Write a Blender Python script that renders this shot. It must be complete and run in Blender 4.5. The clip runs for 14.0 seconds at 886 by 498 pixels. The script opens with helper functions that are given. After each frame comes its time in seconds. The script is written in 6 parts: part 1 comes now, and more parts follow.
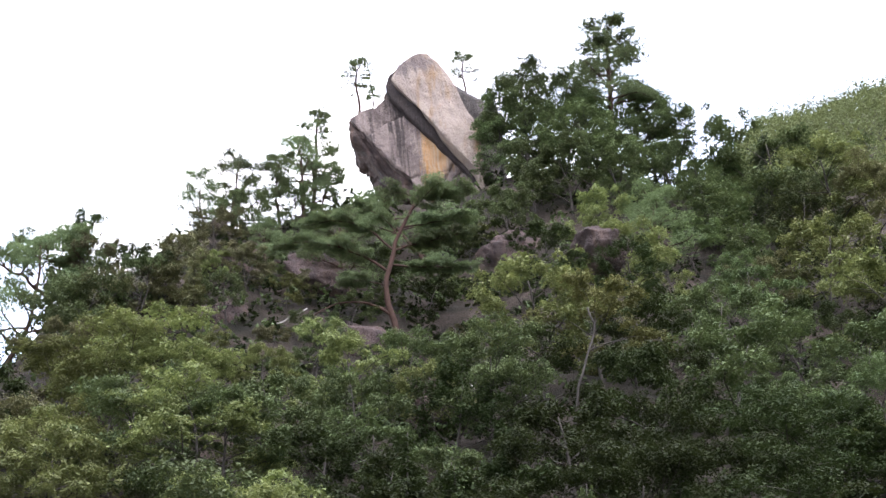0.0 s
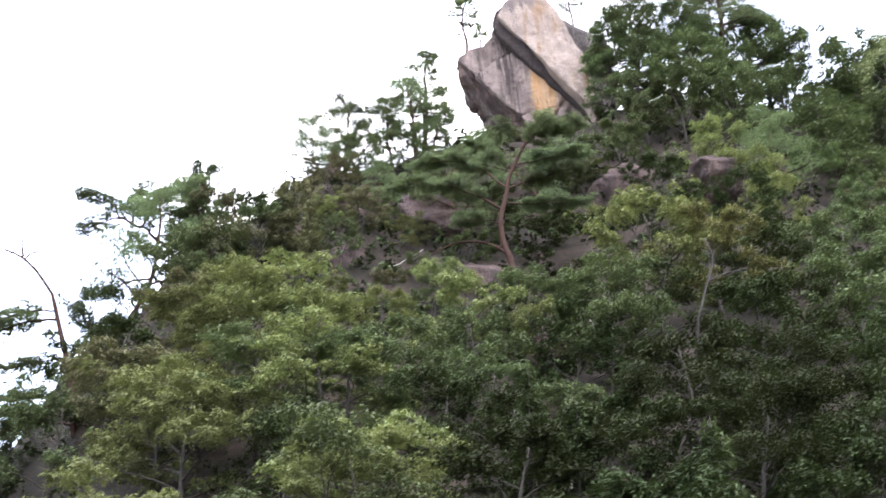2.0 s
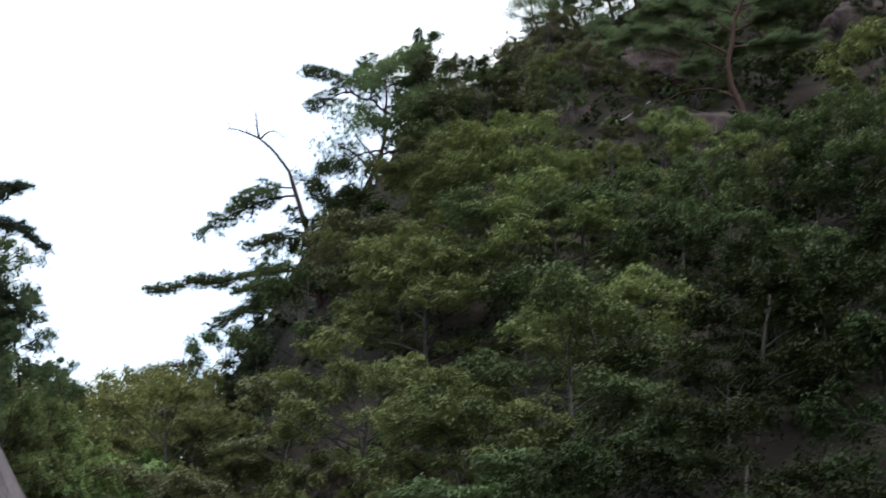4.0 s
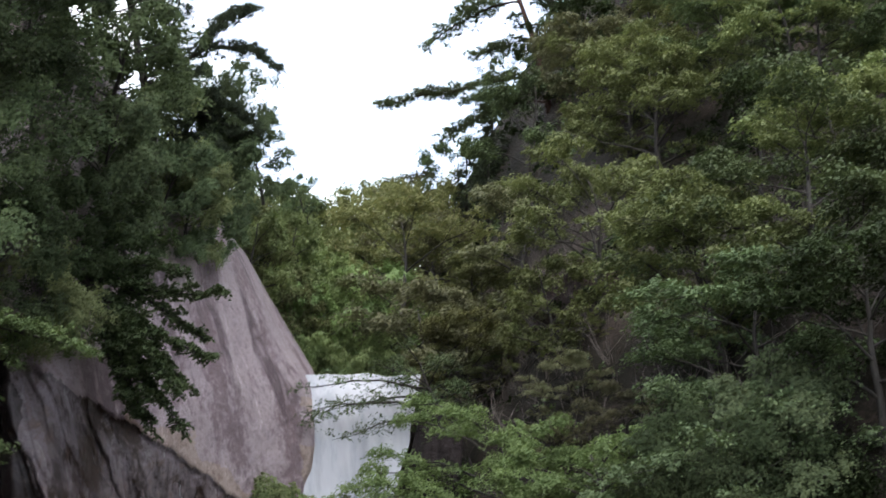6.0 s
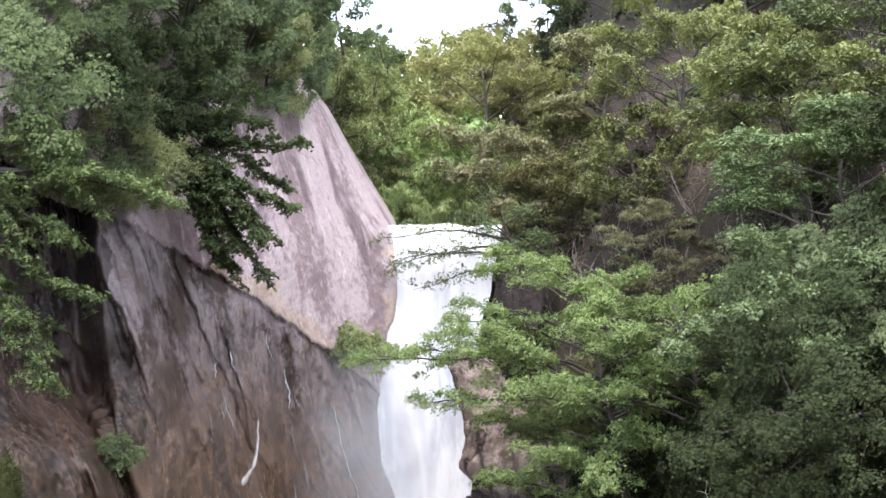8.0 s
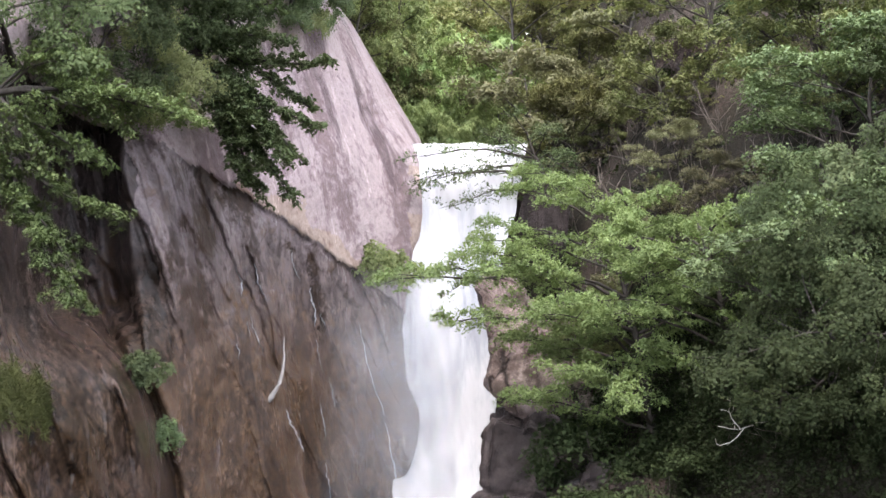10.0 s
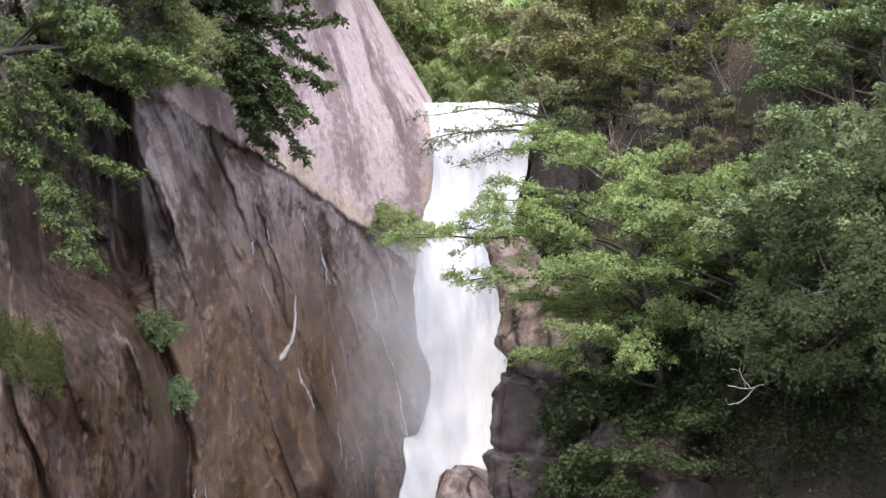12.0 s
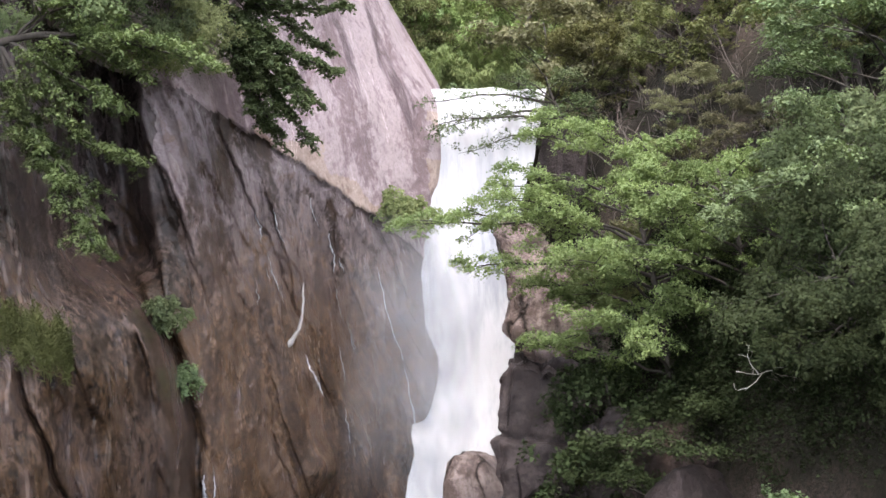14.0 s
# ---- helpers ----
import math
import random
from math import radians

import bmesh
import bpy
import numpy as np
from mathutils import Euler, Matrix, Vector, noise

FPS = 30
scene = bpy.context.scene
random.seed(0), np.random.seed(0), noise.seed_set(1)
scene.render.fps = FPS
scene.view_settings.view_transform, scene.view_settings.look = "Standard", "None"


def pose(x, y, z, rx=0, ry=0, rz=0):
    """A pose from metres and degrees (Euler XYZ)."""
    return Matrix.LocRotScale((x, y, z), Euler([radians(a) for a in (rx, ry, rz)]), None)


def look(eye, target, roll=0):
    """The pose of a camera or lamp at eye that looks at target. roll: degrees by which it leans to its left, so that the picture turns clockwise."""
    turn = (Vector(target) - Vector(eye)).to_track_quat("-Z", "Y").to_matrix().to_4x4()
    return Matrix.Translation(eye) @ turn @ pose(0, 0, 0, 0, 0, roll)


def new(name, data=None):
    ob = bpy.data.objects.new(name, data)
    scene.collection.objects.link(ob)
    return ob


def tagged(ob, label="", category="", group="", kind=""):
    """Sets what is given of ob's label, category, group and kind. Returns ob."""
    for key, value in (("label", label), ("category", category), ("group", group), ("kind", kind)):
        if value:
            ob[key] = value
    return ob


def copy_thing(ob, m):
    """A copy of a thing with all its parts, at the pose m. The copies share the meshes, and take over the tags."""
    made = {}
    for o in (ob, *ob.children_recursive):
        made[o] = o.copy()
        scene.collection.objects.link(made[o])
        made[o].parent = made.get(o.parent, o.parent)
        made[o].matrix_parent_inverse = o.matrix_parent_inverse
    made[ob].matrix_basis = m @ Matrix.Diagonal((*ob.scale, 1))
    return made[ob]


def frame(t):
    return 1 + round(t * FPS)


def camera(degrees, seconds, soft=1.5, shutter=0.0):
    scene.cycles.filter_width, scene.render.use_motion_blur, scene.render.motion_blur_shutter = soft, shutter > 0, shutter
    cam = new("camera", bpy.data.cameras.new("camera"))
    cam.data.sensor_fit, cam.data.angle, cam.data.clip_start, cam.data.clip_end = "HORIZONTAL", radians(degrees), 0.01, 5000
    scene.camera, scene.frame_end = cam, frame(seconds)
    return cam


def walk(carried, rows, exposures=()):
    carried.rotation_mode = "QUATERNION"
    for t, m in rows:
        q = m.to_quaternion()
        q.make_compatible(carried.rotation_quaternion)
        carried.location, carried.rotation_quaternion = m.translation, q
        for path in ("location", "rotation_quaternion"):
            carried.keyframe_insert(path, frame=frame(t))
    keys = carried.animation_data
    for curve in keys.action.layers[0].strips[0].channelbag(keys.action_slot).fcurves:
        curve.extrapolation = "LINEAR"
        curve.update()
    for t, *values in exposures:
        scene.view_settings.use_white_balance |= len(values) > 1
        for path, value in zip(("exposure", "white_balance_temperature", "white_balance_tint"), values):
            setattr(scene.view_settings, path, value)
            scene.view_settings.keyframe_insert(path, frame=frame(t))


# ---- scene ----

# ---- camera: stands on the path by the stream and pans from the crag down to the falls ----
EYE_Z = 1.6
cam = camera(34.50, 14.0, 1.5, 0.4)
TURNS = [  # seconds, tilt, lean, heading
    (0.0, 119.838, -1.985, -30.551),
    (0.5, 119.736, -1.974, -29.988),
    (1.0, 119.144, -1.900, -28.761),
    (1.5, 118.490, -1.810, -27.234),
    (2.0, 117.511, -1.679, -25.237),
    (2.5, 116.126, -1.447, -22.861),
    (2.7, 115.709, -1.383, -21.797),
    (4.8, 109.000, -0.993, -10.654),
    (5.0, 108.158, -0.957, -9.560),
    (5.5, 106.152, -0.743, -7.134),
    (6.0, 104.416, -0.620, -5.130),
    (6.5, 103.010, -0.522, -3.847),
    (7.0, 101.432, -0.418, -2.946),
    (7.5, 99.657, -0.295, -2.495),
    (8.0, 98.434, -0.240, -1.770),
    (8.5, 97.535, -0.165, -1.218),
    (9.0, 96.758, -0.095, -0.973),
    (11.5, 93.661, 0.085, -0.471),
    (12.0, 93.555, 0.067, -0.308),
    (12.5, 93.316, 0.064, -0.136),
    (13.0, 93.215, 0.047, -0.003),
    (13.5, 93.089, 0.045, -0.001),
    (14.0, 93.000, 0.000, 0.000),
]
walk(cam, [(t, pose(0, 0, EYE_Z, rx, 0, rz) @ pose(0, 0, 0, 0, 0, lean)) for t, rx, lean, rz in TURNS],
     [(0.0, -0.24, 6550, 19), (1.5, -0.08, 6550, 19), (2.7, 0.22, 6550, 19), (3.6, -0.7, 6500, 11), (4.8, -2.2, 6350, 5), (5.0, -2.12, 6350, 5),
      (5.5, -1.70, 6400, 7), (6.0, -0.82, 6550, 12), (6.5, 0.10, 6700, 14), (7.5, 0.55, 6700, 15), (9.0, 0.50, 6800, 16), (14.0, 0.45, 6950, 17)])

# ---- sky and sun: bright thin cloud with some blue ----
world = bpy.data.worlds.new("sky")
scene.world = world
world.use_nodes = True
wn, wl = world.node_tree.nodes, world.node_tree.links
sky = wn.new("ShaderNodeTexSky")
sky.sky_type = "NISHITA"
sky.sun_disc = False
SUN_EL, SUN_AZ = 62.0, -160.0  # degrees up, and from straight ahead to the right
sky.sun_elevation, sky.sun_rotation = radians(SUN_EL), radians(SUN_AZ)
sky.air_density, sky.dust_density = 1.0, 0.6
gain = wn.new("ShaderNodeMix")
gain.data_type, gain.blend_type = "RGBA", "MULTIPLY"
gain.inputs[0].default_value = 1.0
gain.inputs[7].default_value = (13.0, 13.0, 13.0, 1)
wl.new(sky.outputs[0], gain.inputs[6])
wc = wn.new("ShaderNodeTexCoord")
wm = wn.new("ShaderNodeMapping")
wm.inputs["Scale"].default_value = (1.0, 1.0, 2.2)
wl.new(wc.outputs["Generated"], wm.inputs[0])
cloud = wn.new("ShaderNodeTexNoise")
cloud.inputs["Scale"].default_value, cloud.inputs["Detail"].default_value, cloud.inputs["Roughness"].default_value = 3.0, 6.0, 0.55
wl.new(wm.outputs[0], cloud.inputs["Vector"])
cover = wn.new("ShaderNodeValToRGB")
cover.color_ramp.elements[0].position, cover.color_ramp.elements[1].position = 0.44, 0.68
cover.color_ramp.elements[0].color, cover.color_ramp.elements[1].color = (0.29, 0.29, 0.29, 1), (1, 1, 1, 1)
wl.new(cloud.outputs[0], cover.inputs[0])
veil = wn.new("ShaderNodeMix")
veil.data_type = "RGBA"
veil.inputs[7].default_value = (82.0, 79.5, 75.0, 1)
wl.new(cover.outputs[0], veil.inputs[0])
wl.new(gain.outputs[2], veil.inputs[6])
wl.new(veil.outputs[2], wn["Background"].inputs[0])
wn["Background"].inputs[1].default_value = 0.088
sun = new("sun", bpy.data.lights.new("sun", "SUN"))
sun.data.energy, sun.data.angle, sun.data.color = 2.6, radians(14), (1.0, 0.96, 0.90)
sun.matrix_world = look((0, 0, 0), (-math.sin(radians(SUN_AZ)) * math.cos(radians(SUN_EL)), -math.cos(radians(SUN_AZ)) * math.cos(radians(SUN_EL)), -math.sin(radians(SUN_EL))))

# ---- materials ----
class Mat:
    """A node material with short ways to add nodes."""
    def __init__(self, name):
        self.m = bpy.data.materials.new(name)
        self.m.use_nodes = True
        self.n, self.l = self.m.node_tree.nodes, self.m.node_tree.links
        self.b, self.out = self.n["Principled BSDF"], self.n["Material Output"]
        self.co = self.n.new("ShaderNodeTexCoord")
        self.b.inputs["Specular IOR Level"].default_value = 0.18

    def node(self, kind, **values):
        nd = self.n.new("ShaderNode" + kind)
        for k, v in values.items():
            nd.inputs[k].default_value = v
        return nd

    def space(self, scale, rot=(0, 0, 0)):
        src = self.co.outputs["Object"]
        if any(rot):
            tr = self.node("Mapping", Rotation=rot)
            self.l.new(src, tr.inputs[0])
            src = tr.outputs[0]
        mp = self.node("Mapping", Scale=scale)
        self.l.new(src, mp.inputs[0])
        return mp.outputs[0]

    def noise(self, vec, scale, detail=6, rough=0.6, warp=0.0):
        nd = self.node("TexNoise", Scale=scale, Detail=detail, Roughness=rough, Distortion=warp)
        self.l.new(vec, nd.inputs["Vector"])
        return nd.outputs[0]

    def ramp(self, fac, *stops):
        nd = self.n.new("ShaderNodeValToRGB")
        el = nd.color_ramp.elements
        while len(el) < len(stops):
            el.new(0.5)
        for e, (p, c) in zip(el, stops):
            e.position = p
            e.color = (*c, 1) if len(c) == 3 else c
        self.l.new(fac, nd.inputs[0])
        return nd.outputs[0]

    def mix(self, fac, a, b, blend="MIX"):
        nd = self.n.new("ShaderNodeMix")
        nd.data_type, nd.blend_type = "RGBA", blend
        for sock, v in ((nd.inputs[0], fac), (nd.inputs[6], a), (nd.inputs[7], b)):
            if isinstance(v, (int, float)):
                sock.default_value = v
            elif isinstance(v, tuple):
                sock.default_value = (*v, 1)
            else:
                self.l.new(v, sock)
        return nd.outputs[2]

    def math(self, op, a, b=0.0):
        nd = self.n.new("ShaderNodeMath")
        nd.operation = op
        for sock, v in ((nd.inputs[0], a), (nd.inputs[1], b)):
            if isinstance(v, (int, float)):
                sock.default_value = v
            else:
                self.l.new(v, sock)
        return nd.outputs[0]

    def bump(self, height, strength, distance):
        nd = self.node("Bump", Strength=strength, Distance=distance)
        self.l.new(height, nd.inputs["Height"])
        self.l.new(nd.outputs[0], self.b.inputs["Normal"])

    def colour(self, sock):
        self.l.new(sock, self.b.inputs["Base Color"])

    def rough(self, v):
        if isinstance(v, (int, float)):
            self.b.inputs["Roughness"].default_value = v
        else:
            self.l.new(v, self.b.inputs["Roughness"])


def leaf_material(name, dark, light, glow=0.35, dry=None, vary=1.0):
    """Foliage: each leaf its own shade, each tree its own shift, light through the blade."""
    dark, light = (tuple(0.84 * v for v in c) for c in (dark, light))
    m = Mat(name)
    geo, info = m.n.new("ShaderNodeNewGeometry"), m.n.new("ShaderNodeObjectInfo")
    stops = [(0.0, tuple(0.78 * a + 0.22 * b for a, b in zip(dark, light))), (0.6, tuple(0.5 * (a + b) for a, b in zip(dark, light))), (0.95, tuple(0.15 * a + 0.85 * b for a, b in zip(dark, light)))]
    if dry:
        stops.append((1.0, dry))
    base = m.ramp(geo.outputs["Random Per Island"], *stops)
    patch, clump = m.noise(m.space((1, 1, 1)), 0.9, 3, 0.6), m.noise(m.space((1, 1, 1.6)), 0.33, 3, 0.55)
    base = m.mix(m.ramp(patch, (0.38, (0, 0, 0)), (0.72, (0.85, 0.85, 0.85))), base, tuple(min(1, c * 1.25) for c in light))
    base = m.mix(m.ramp(clump, (0.36, (0.45, 0.45, 0.45)), (0.50, (0, 0, 0))), base, tuple(0.65 * a + 0.35 * b for a, b in zip(dark, light)))
    hsv = m.n.new("ShaderNodeHueSaturation")
    m.l.new(base, hsv.inputs["Color"])
    m.l.new(m.math("ADD", m.math("MULTIPLY", info.outputs["Random"], 0.034 * vary), 0.497 - 0.017 * vary), hsv.inputs["Hue"])
    m.l.new(m.math("ADD", m.math("MULTIPLY", info.outputs["Random"], 0.66 * vary), 1.05 - 0.34 * vary), hsv.inputs["Value"])
    hsv.inputs["Saturation"].default_value = 0.89
    m.colour(hsv.outputs[0])
    m.rough(0.62)
    m.b.inputs["Specular IOR Level"].default_value = 0.06
    tr = m.n.new("ShaderNodeBsdfTranslucent")
    m.l.new(m.mix(1.0, hsv.outputs[0], (1.2, 1.25, 0.8), "MULTIPLY"), tr.inputs[0])
    mx = m.n.new("ShaderNodeMixShader")
    mx.inputs[0].default_value = glow * 0.65
    m.l.new(m.b.outputs[0], mx.inputs[1])
    m.l.new(tr.outputs[0], mx.inputs[2])
    m.l.new(mx.outputs[0], m.out.inputs[0])
    return m.m


def bark_material(name, dark, light):
    m = Mat(name)
    v = m.space((1, 1, 0.25))
    n = m.noise(v, 9, 7, 0.65)
    m.colour(m.mix(m.ramp(m.noise(m.space((1, 1, 1)), 1.3, 3), (0.4, (0, 0, 0)), (0.7, (1, 1, 1))), m.ramp(n, (0.3, dark), (0.7, light)), tuple(c * 0.8 for c in light)))
    m.rough(0.9)
    m.bump(n, 0.6, 0.03)
    return m.m


LEAF = {
    "fresh": leaf_material("leaf_fresh", (0.056, 0.074, 0.029), (0.204, 0.236, 0.090), 0.42),
    "maple": leaf_material("leaf_maple", (0.062, 0.104, 0.036), (0.190, 0.264, 0.092), 0.48, None, 0.12),
    "hanging": leaf_material("leaf_hanging", (0.032, 0.058, 0.022), (0.118, 0.165, 0.058), 0.42, None, 0.2),
    "droop": leaf_material("leaf_droop", (0.030, 0.052, 0.020), (0.100, 0.140, 0.055), 0.38, None, 0.25),
    "mid": leaf_material("leaf_mid", (0.034, 0.058, 0.027), (0.117, 0.158, 0.066), 0.32),
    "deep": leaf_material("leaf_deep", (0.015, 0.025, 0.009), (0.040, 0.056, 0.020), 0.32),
    "olive": leaf_material("leaf_olive", (0.061, 0.066, 0.037), (0.168, 0.165, 0.085), 0.32),
    "turning": leaf_material("leaf_turning", (0.095, 0.112, 0.042), (0.255, 0.268, 0.105), 0.42, (0.270, 0.205, 0.090), 0.5),
    "yellow": leaf_material("leaf_yellow", (0.072, 0.088, 0.032), (0.190, 0.202, 0.072), 0.36),
    "needle": leaf_material("needle_green", (0.048, 0.078, 0.042), (0.165, 0.214, 0.108), 0.60),
    "cypress": leaf_material("cypress_green", (0.026, 0.041, 0.028), (0.080, 0.102, 0.062), 0.35),
    "bamboo": leaf_material("leaf_bamboo", (0.110, 0.175, 0.060), (0.290, 0.400, 0.145), 0.50),
    # sun and haze on the far hill are put into this lighter green
    "far": leaf_material("leaf_far", (0.080, 0.118, 0.050), (0.205, 0.258, 0.118), 0.35),
    "grass": leaf_material("leaf_grass", (0.016, 0.023, 0.007), (0.058, 0.064, 0.020), 0.40),
    # near-black green: the shade under the trees is put into the leaf colour
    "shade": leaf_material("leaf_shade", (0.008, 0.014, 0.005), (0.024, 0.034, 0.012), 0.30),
}
BARK_GREY = bark_material("bark_grey", (0.016, 0.014, 0.012), (0.061, 0.054, 0.047))
BARK_RED = bark_material("bark_red_pine", (0.022, 0.013, 0.010), (0.065, 0.037, 0.029))
BARK_DEAD = bark_material("bark_dead", (0.16, 0.150, 0.140), (0.40, 0.378, 0.355))
TWIG_DRY = bark_material("dry_twigs", (0.070, 0.058, 0.052), (0.180, 0.155, 0.140))


def granite(name, pale, mid, dark, streak=0.6, orange=0.0, lichen=0.25, gloss=0.75, slant=0.0, low=None, stain=None, blotch=0.0, thread=0.5):
    """Weathered granite: mottled grain, dark run-off streaks down the face, rust and lichen blotches."""
    m = Mat(name)
    obj = m.space((1, 1, 1))
    fine = m.noise(obj, 14, 8, 0.7)
    broad = m.noise(obj, 0.35, 6, 0.6, 0.6)
    run = m.noise(m.space((0.9, 0.9, 0.05), (0, slant, 0)), 1.0, 8, 0.66, 0.35)
    thin = m.noise(m.space((3.4, 3.4, 0.10), (0, slant, 0)), 1.0, 6, 0.6, 0.2)
    base = m.ramp(broad, (0.30, mid), (0.55, pale), (0.75, mid))
    base = m.mix(m.ramp(fine, (0.35, (0.5, 0.5, 0.5)), (0.75, (0.0, 0.0, 0.0))), base, tuple(c * 0.55 for c in mid))
    if low:  # a browner stain, patchy, where water runs
        sep = m.n.new("ShaderNodeSeparateXYZ")
        m.l.new(m.co.outputs["Object"], sep.inputs[0])
        patch = m.math("ADD", m.math("MULTIPLY", sep.outputs[2], -0.07), broad)
        base = m.mix(m.ramp(patch, (0.15, (0, 0, 0)), (0.62, (1, 1, 1))), base, low)
    base = m.mix(m.ramp(thin, (0.52, (0.0, 0.0, 0.0)), (0.68, (thread,) * 3)), base, tuple(min(1, c * 1.5) for c in pale))
    dk = m.ramp(run, (0.47, (0, 0, 0)), (0.58, (streak, streak, streak)))
    base = m.mix(dk, base, dark)
    if orange:
        rust = m.ramp(m.noise(m.space((0.8, 0.8, 0.12), (0, 0, 0.4)), 0.8, 5, 0.55), (0.52, (0, 0, 0)), (0.66, (orange, orange, orange)))
        base = m.mix(rust, base, (0.194, 0.108, 0.043))
    if stain:  # one big patch at its own place, rust on the shoulder, dark grey on the slab: across, up, half width, half height
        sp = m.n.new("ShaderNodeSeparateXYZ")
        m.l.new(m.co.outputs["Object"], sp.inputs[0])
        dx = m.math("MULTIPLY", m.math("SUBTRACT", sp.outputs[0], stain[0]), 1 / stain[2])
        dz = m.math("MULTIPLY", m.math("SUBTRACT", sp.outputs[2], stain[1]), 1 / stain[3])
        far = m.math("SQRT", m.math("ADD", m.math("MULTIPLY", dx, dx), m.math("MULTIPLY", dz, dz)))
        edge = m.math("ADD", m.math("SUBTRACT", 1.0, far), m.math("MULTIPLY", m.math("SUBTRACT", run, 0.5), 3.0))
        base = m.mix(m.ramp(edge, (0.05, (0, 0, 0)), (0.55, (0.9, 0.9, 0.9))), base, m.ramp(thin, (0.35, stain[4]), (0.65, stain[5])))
    if blotch:  # dark weathered patches
        base = m.mix(m.ramp(m.noise(obj, 0.22, 5, 0.6, 0.8), (0.50, (0, 0, 0)), (0.60, (blotch, blotch, blotch))), base, tuple(c * 1.3 for c in dark))
    if lichen:
        spot = m.ramp(m.noise(obj, 3.1, 9, 0.75), (0.60, (0, 0, 0)), (0.72, (lichen, lichen, lichen)))
        base = m.mix(spot, base, (0.259, 0.259, 0.238))
    m.colour(base)
    m.rough(m.ramp(run, (0.4, (gloss, gloss, gloss)), (0.65, (gloss * 0.62, gloss * 0.62, gloss * 0.62))))
    bh = m.math("ADD", m.math("MULTIPLY", fine, 0.2), m.noise(obj, 1.4, 9, 0.68))
    bh = m.math("ADD", bh, m.math("MULTIPLY", thin, 0.5))
    m.bump(bh, 1.0, 0.42)
    return m.m


def cliff_rock(name, tones, slant, streak, ochre=0.0, gloss=0.6, crack=0.5, relief=0.16, drawn=0.07):
    """Water-worn cliff granite: broad tonal patches, run-off bands of uneven width, speckle, joints, and thin pale
    lines for mineral streaks and wet shine.
    """
    m = Mat(name)
    pale, mid, brown, dark = tones
    obj = m.space((1, 1, 1))
    fine, grain = m.noise(obj, 9, 9, 0.75), m.noise(obj, 2.6, 10, 0.72, 0.05)
    broad = m.noise(m.space((0.40, 0.40, 0.22), (0, slant, 0)), 1.0, 8, 0.64, 0.25)
    band = m.noise(m.space((0.5, 0.5, drawn), (0, slant, 0)), 1.0, 6, 0.6, 0.1)
    thin = m.noise(m.space((1.5, 1.5, 0.22), (0, slant * 0.7, 0)), 1.0, 5, 0.6, 0.1)
    tone = m.math("ADD", m.math("MULTIPLY", broad, 0.62), m.math("MULTIPLY", grain, 0.38))
    base = m.ramp(tone, (0.44, brown), (0.485, mid), (0.535, pale), (0.60, mid))
    sep = m.n.new("ShaderNodeSeparateXYZ")
    m.l.new(m.co.outputs["Object"], sep.inputs[0])
    if ochre:  # iron-brown tone, patchy, heavier towards the foot
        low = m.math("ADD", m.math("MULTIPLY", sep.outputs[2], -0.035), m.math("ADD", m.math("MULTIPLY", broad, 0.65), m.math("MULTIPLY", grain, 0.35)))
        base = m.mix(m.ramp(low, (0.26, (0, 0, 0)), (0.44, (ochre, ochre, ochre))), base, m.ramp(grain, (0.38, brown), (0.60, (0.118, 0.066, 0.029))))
    base = m.mix(m.ramp(band, (0.53, (0, 0, 0)), (0.585, (streak, streak, streak)), (0.70, (streak * 0.7,) * 3)), base, dark)
    base = m.mix(m.ramp(fine, (0.33, (0.6, 0.6, 0.6)), (0.45, (0, 0, 0))), base, dark)
    base = m.mix(m.ramp(grain, (0.56, (0, 0, 0)), (0.70, (0.28, 0.28, 0.28))), base, tuple(min(1, c * 1.3) for c in pale))
    # thin pale lines: part mineral, part wet shine put into the colour
    line = m.math("MULTIPLY", m.ramp(thin, (0.605, (0, 0, 0)), (0.62, (1, 1, 1)), (0.64, (0, 0, 0))), m.ramp(broad, (0.46, (0, 0, 0)), (0.62, (0.7, 0.7, 0.7))))
    base = m.mix(line, base, tuple(min(1, c * 1.9) for c in pale))
    vor = m.node("TexVoronoi", Scale=1.0)
    vor.feature = "DISTANCE_TO_EDGE"
    warp = m.mix(0.10, m.space((0.42, 0.42, 0.13), (0, slant, 0)), m.n.new("ShaderNodeTexNoise").outputs[1])
    m.l.new(warp, vor.inputs["Vector"])
    joint = m.math("MULTIPLY", m.ramp(vor.outputs["Distance"], (0.0, (1, 1, 1)), (0.022, (0, 0, 0))), m.ramp(broad, (0.46, (1, 1, 1)), (0.54, (0, 0, 0))))
    base = m.mix(m.math("MULTIPLY", joint, crack), base, tuple(c * 0.6 for c in dark))
    m.colour(base)
    m.b.inputs["Specular IOR Level"].default_value = 0.30 if gloss < 0.5 else 0.18
    m.rough(m.ramp(band, (0.42, (gloss,) * 3), (0.6, (gloss * 0.6,) * 3)))
    h = m.math("ADD", m.math("MULTIPLY", grain, 1.0), m.math("MULTIPLY", fine, 0.15))
    h = m.math("ADD", h, m.math("MULTIPLY", thin, 0.2))
    h = m.math("SUBTRACT", h, m.math("MULTIPLY", joint, 0.7 * crack))
    m.bump(h, 0.95, relief)
    return m.m


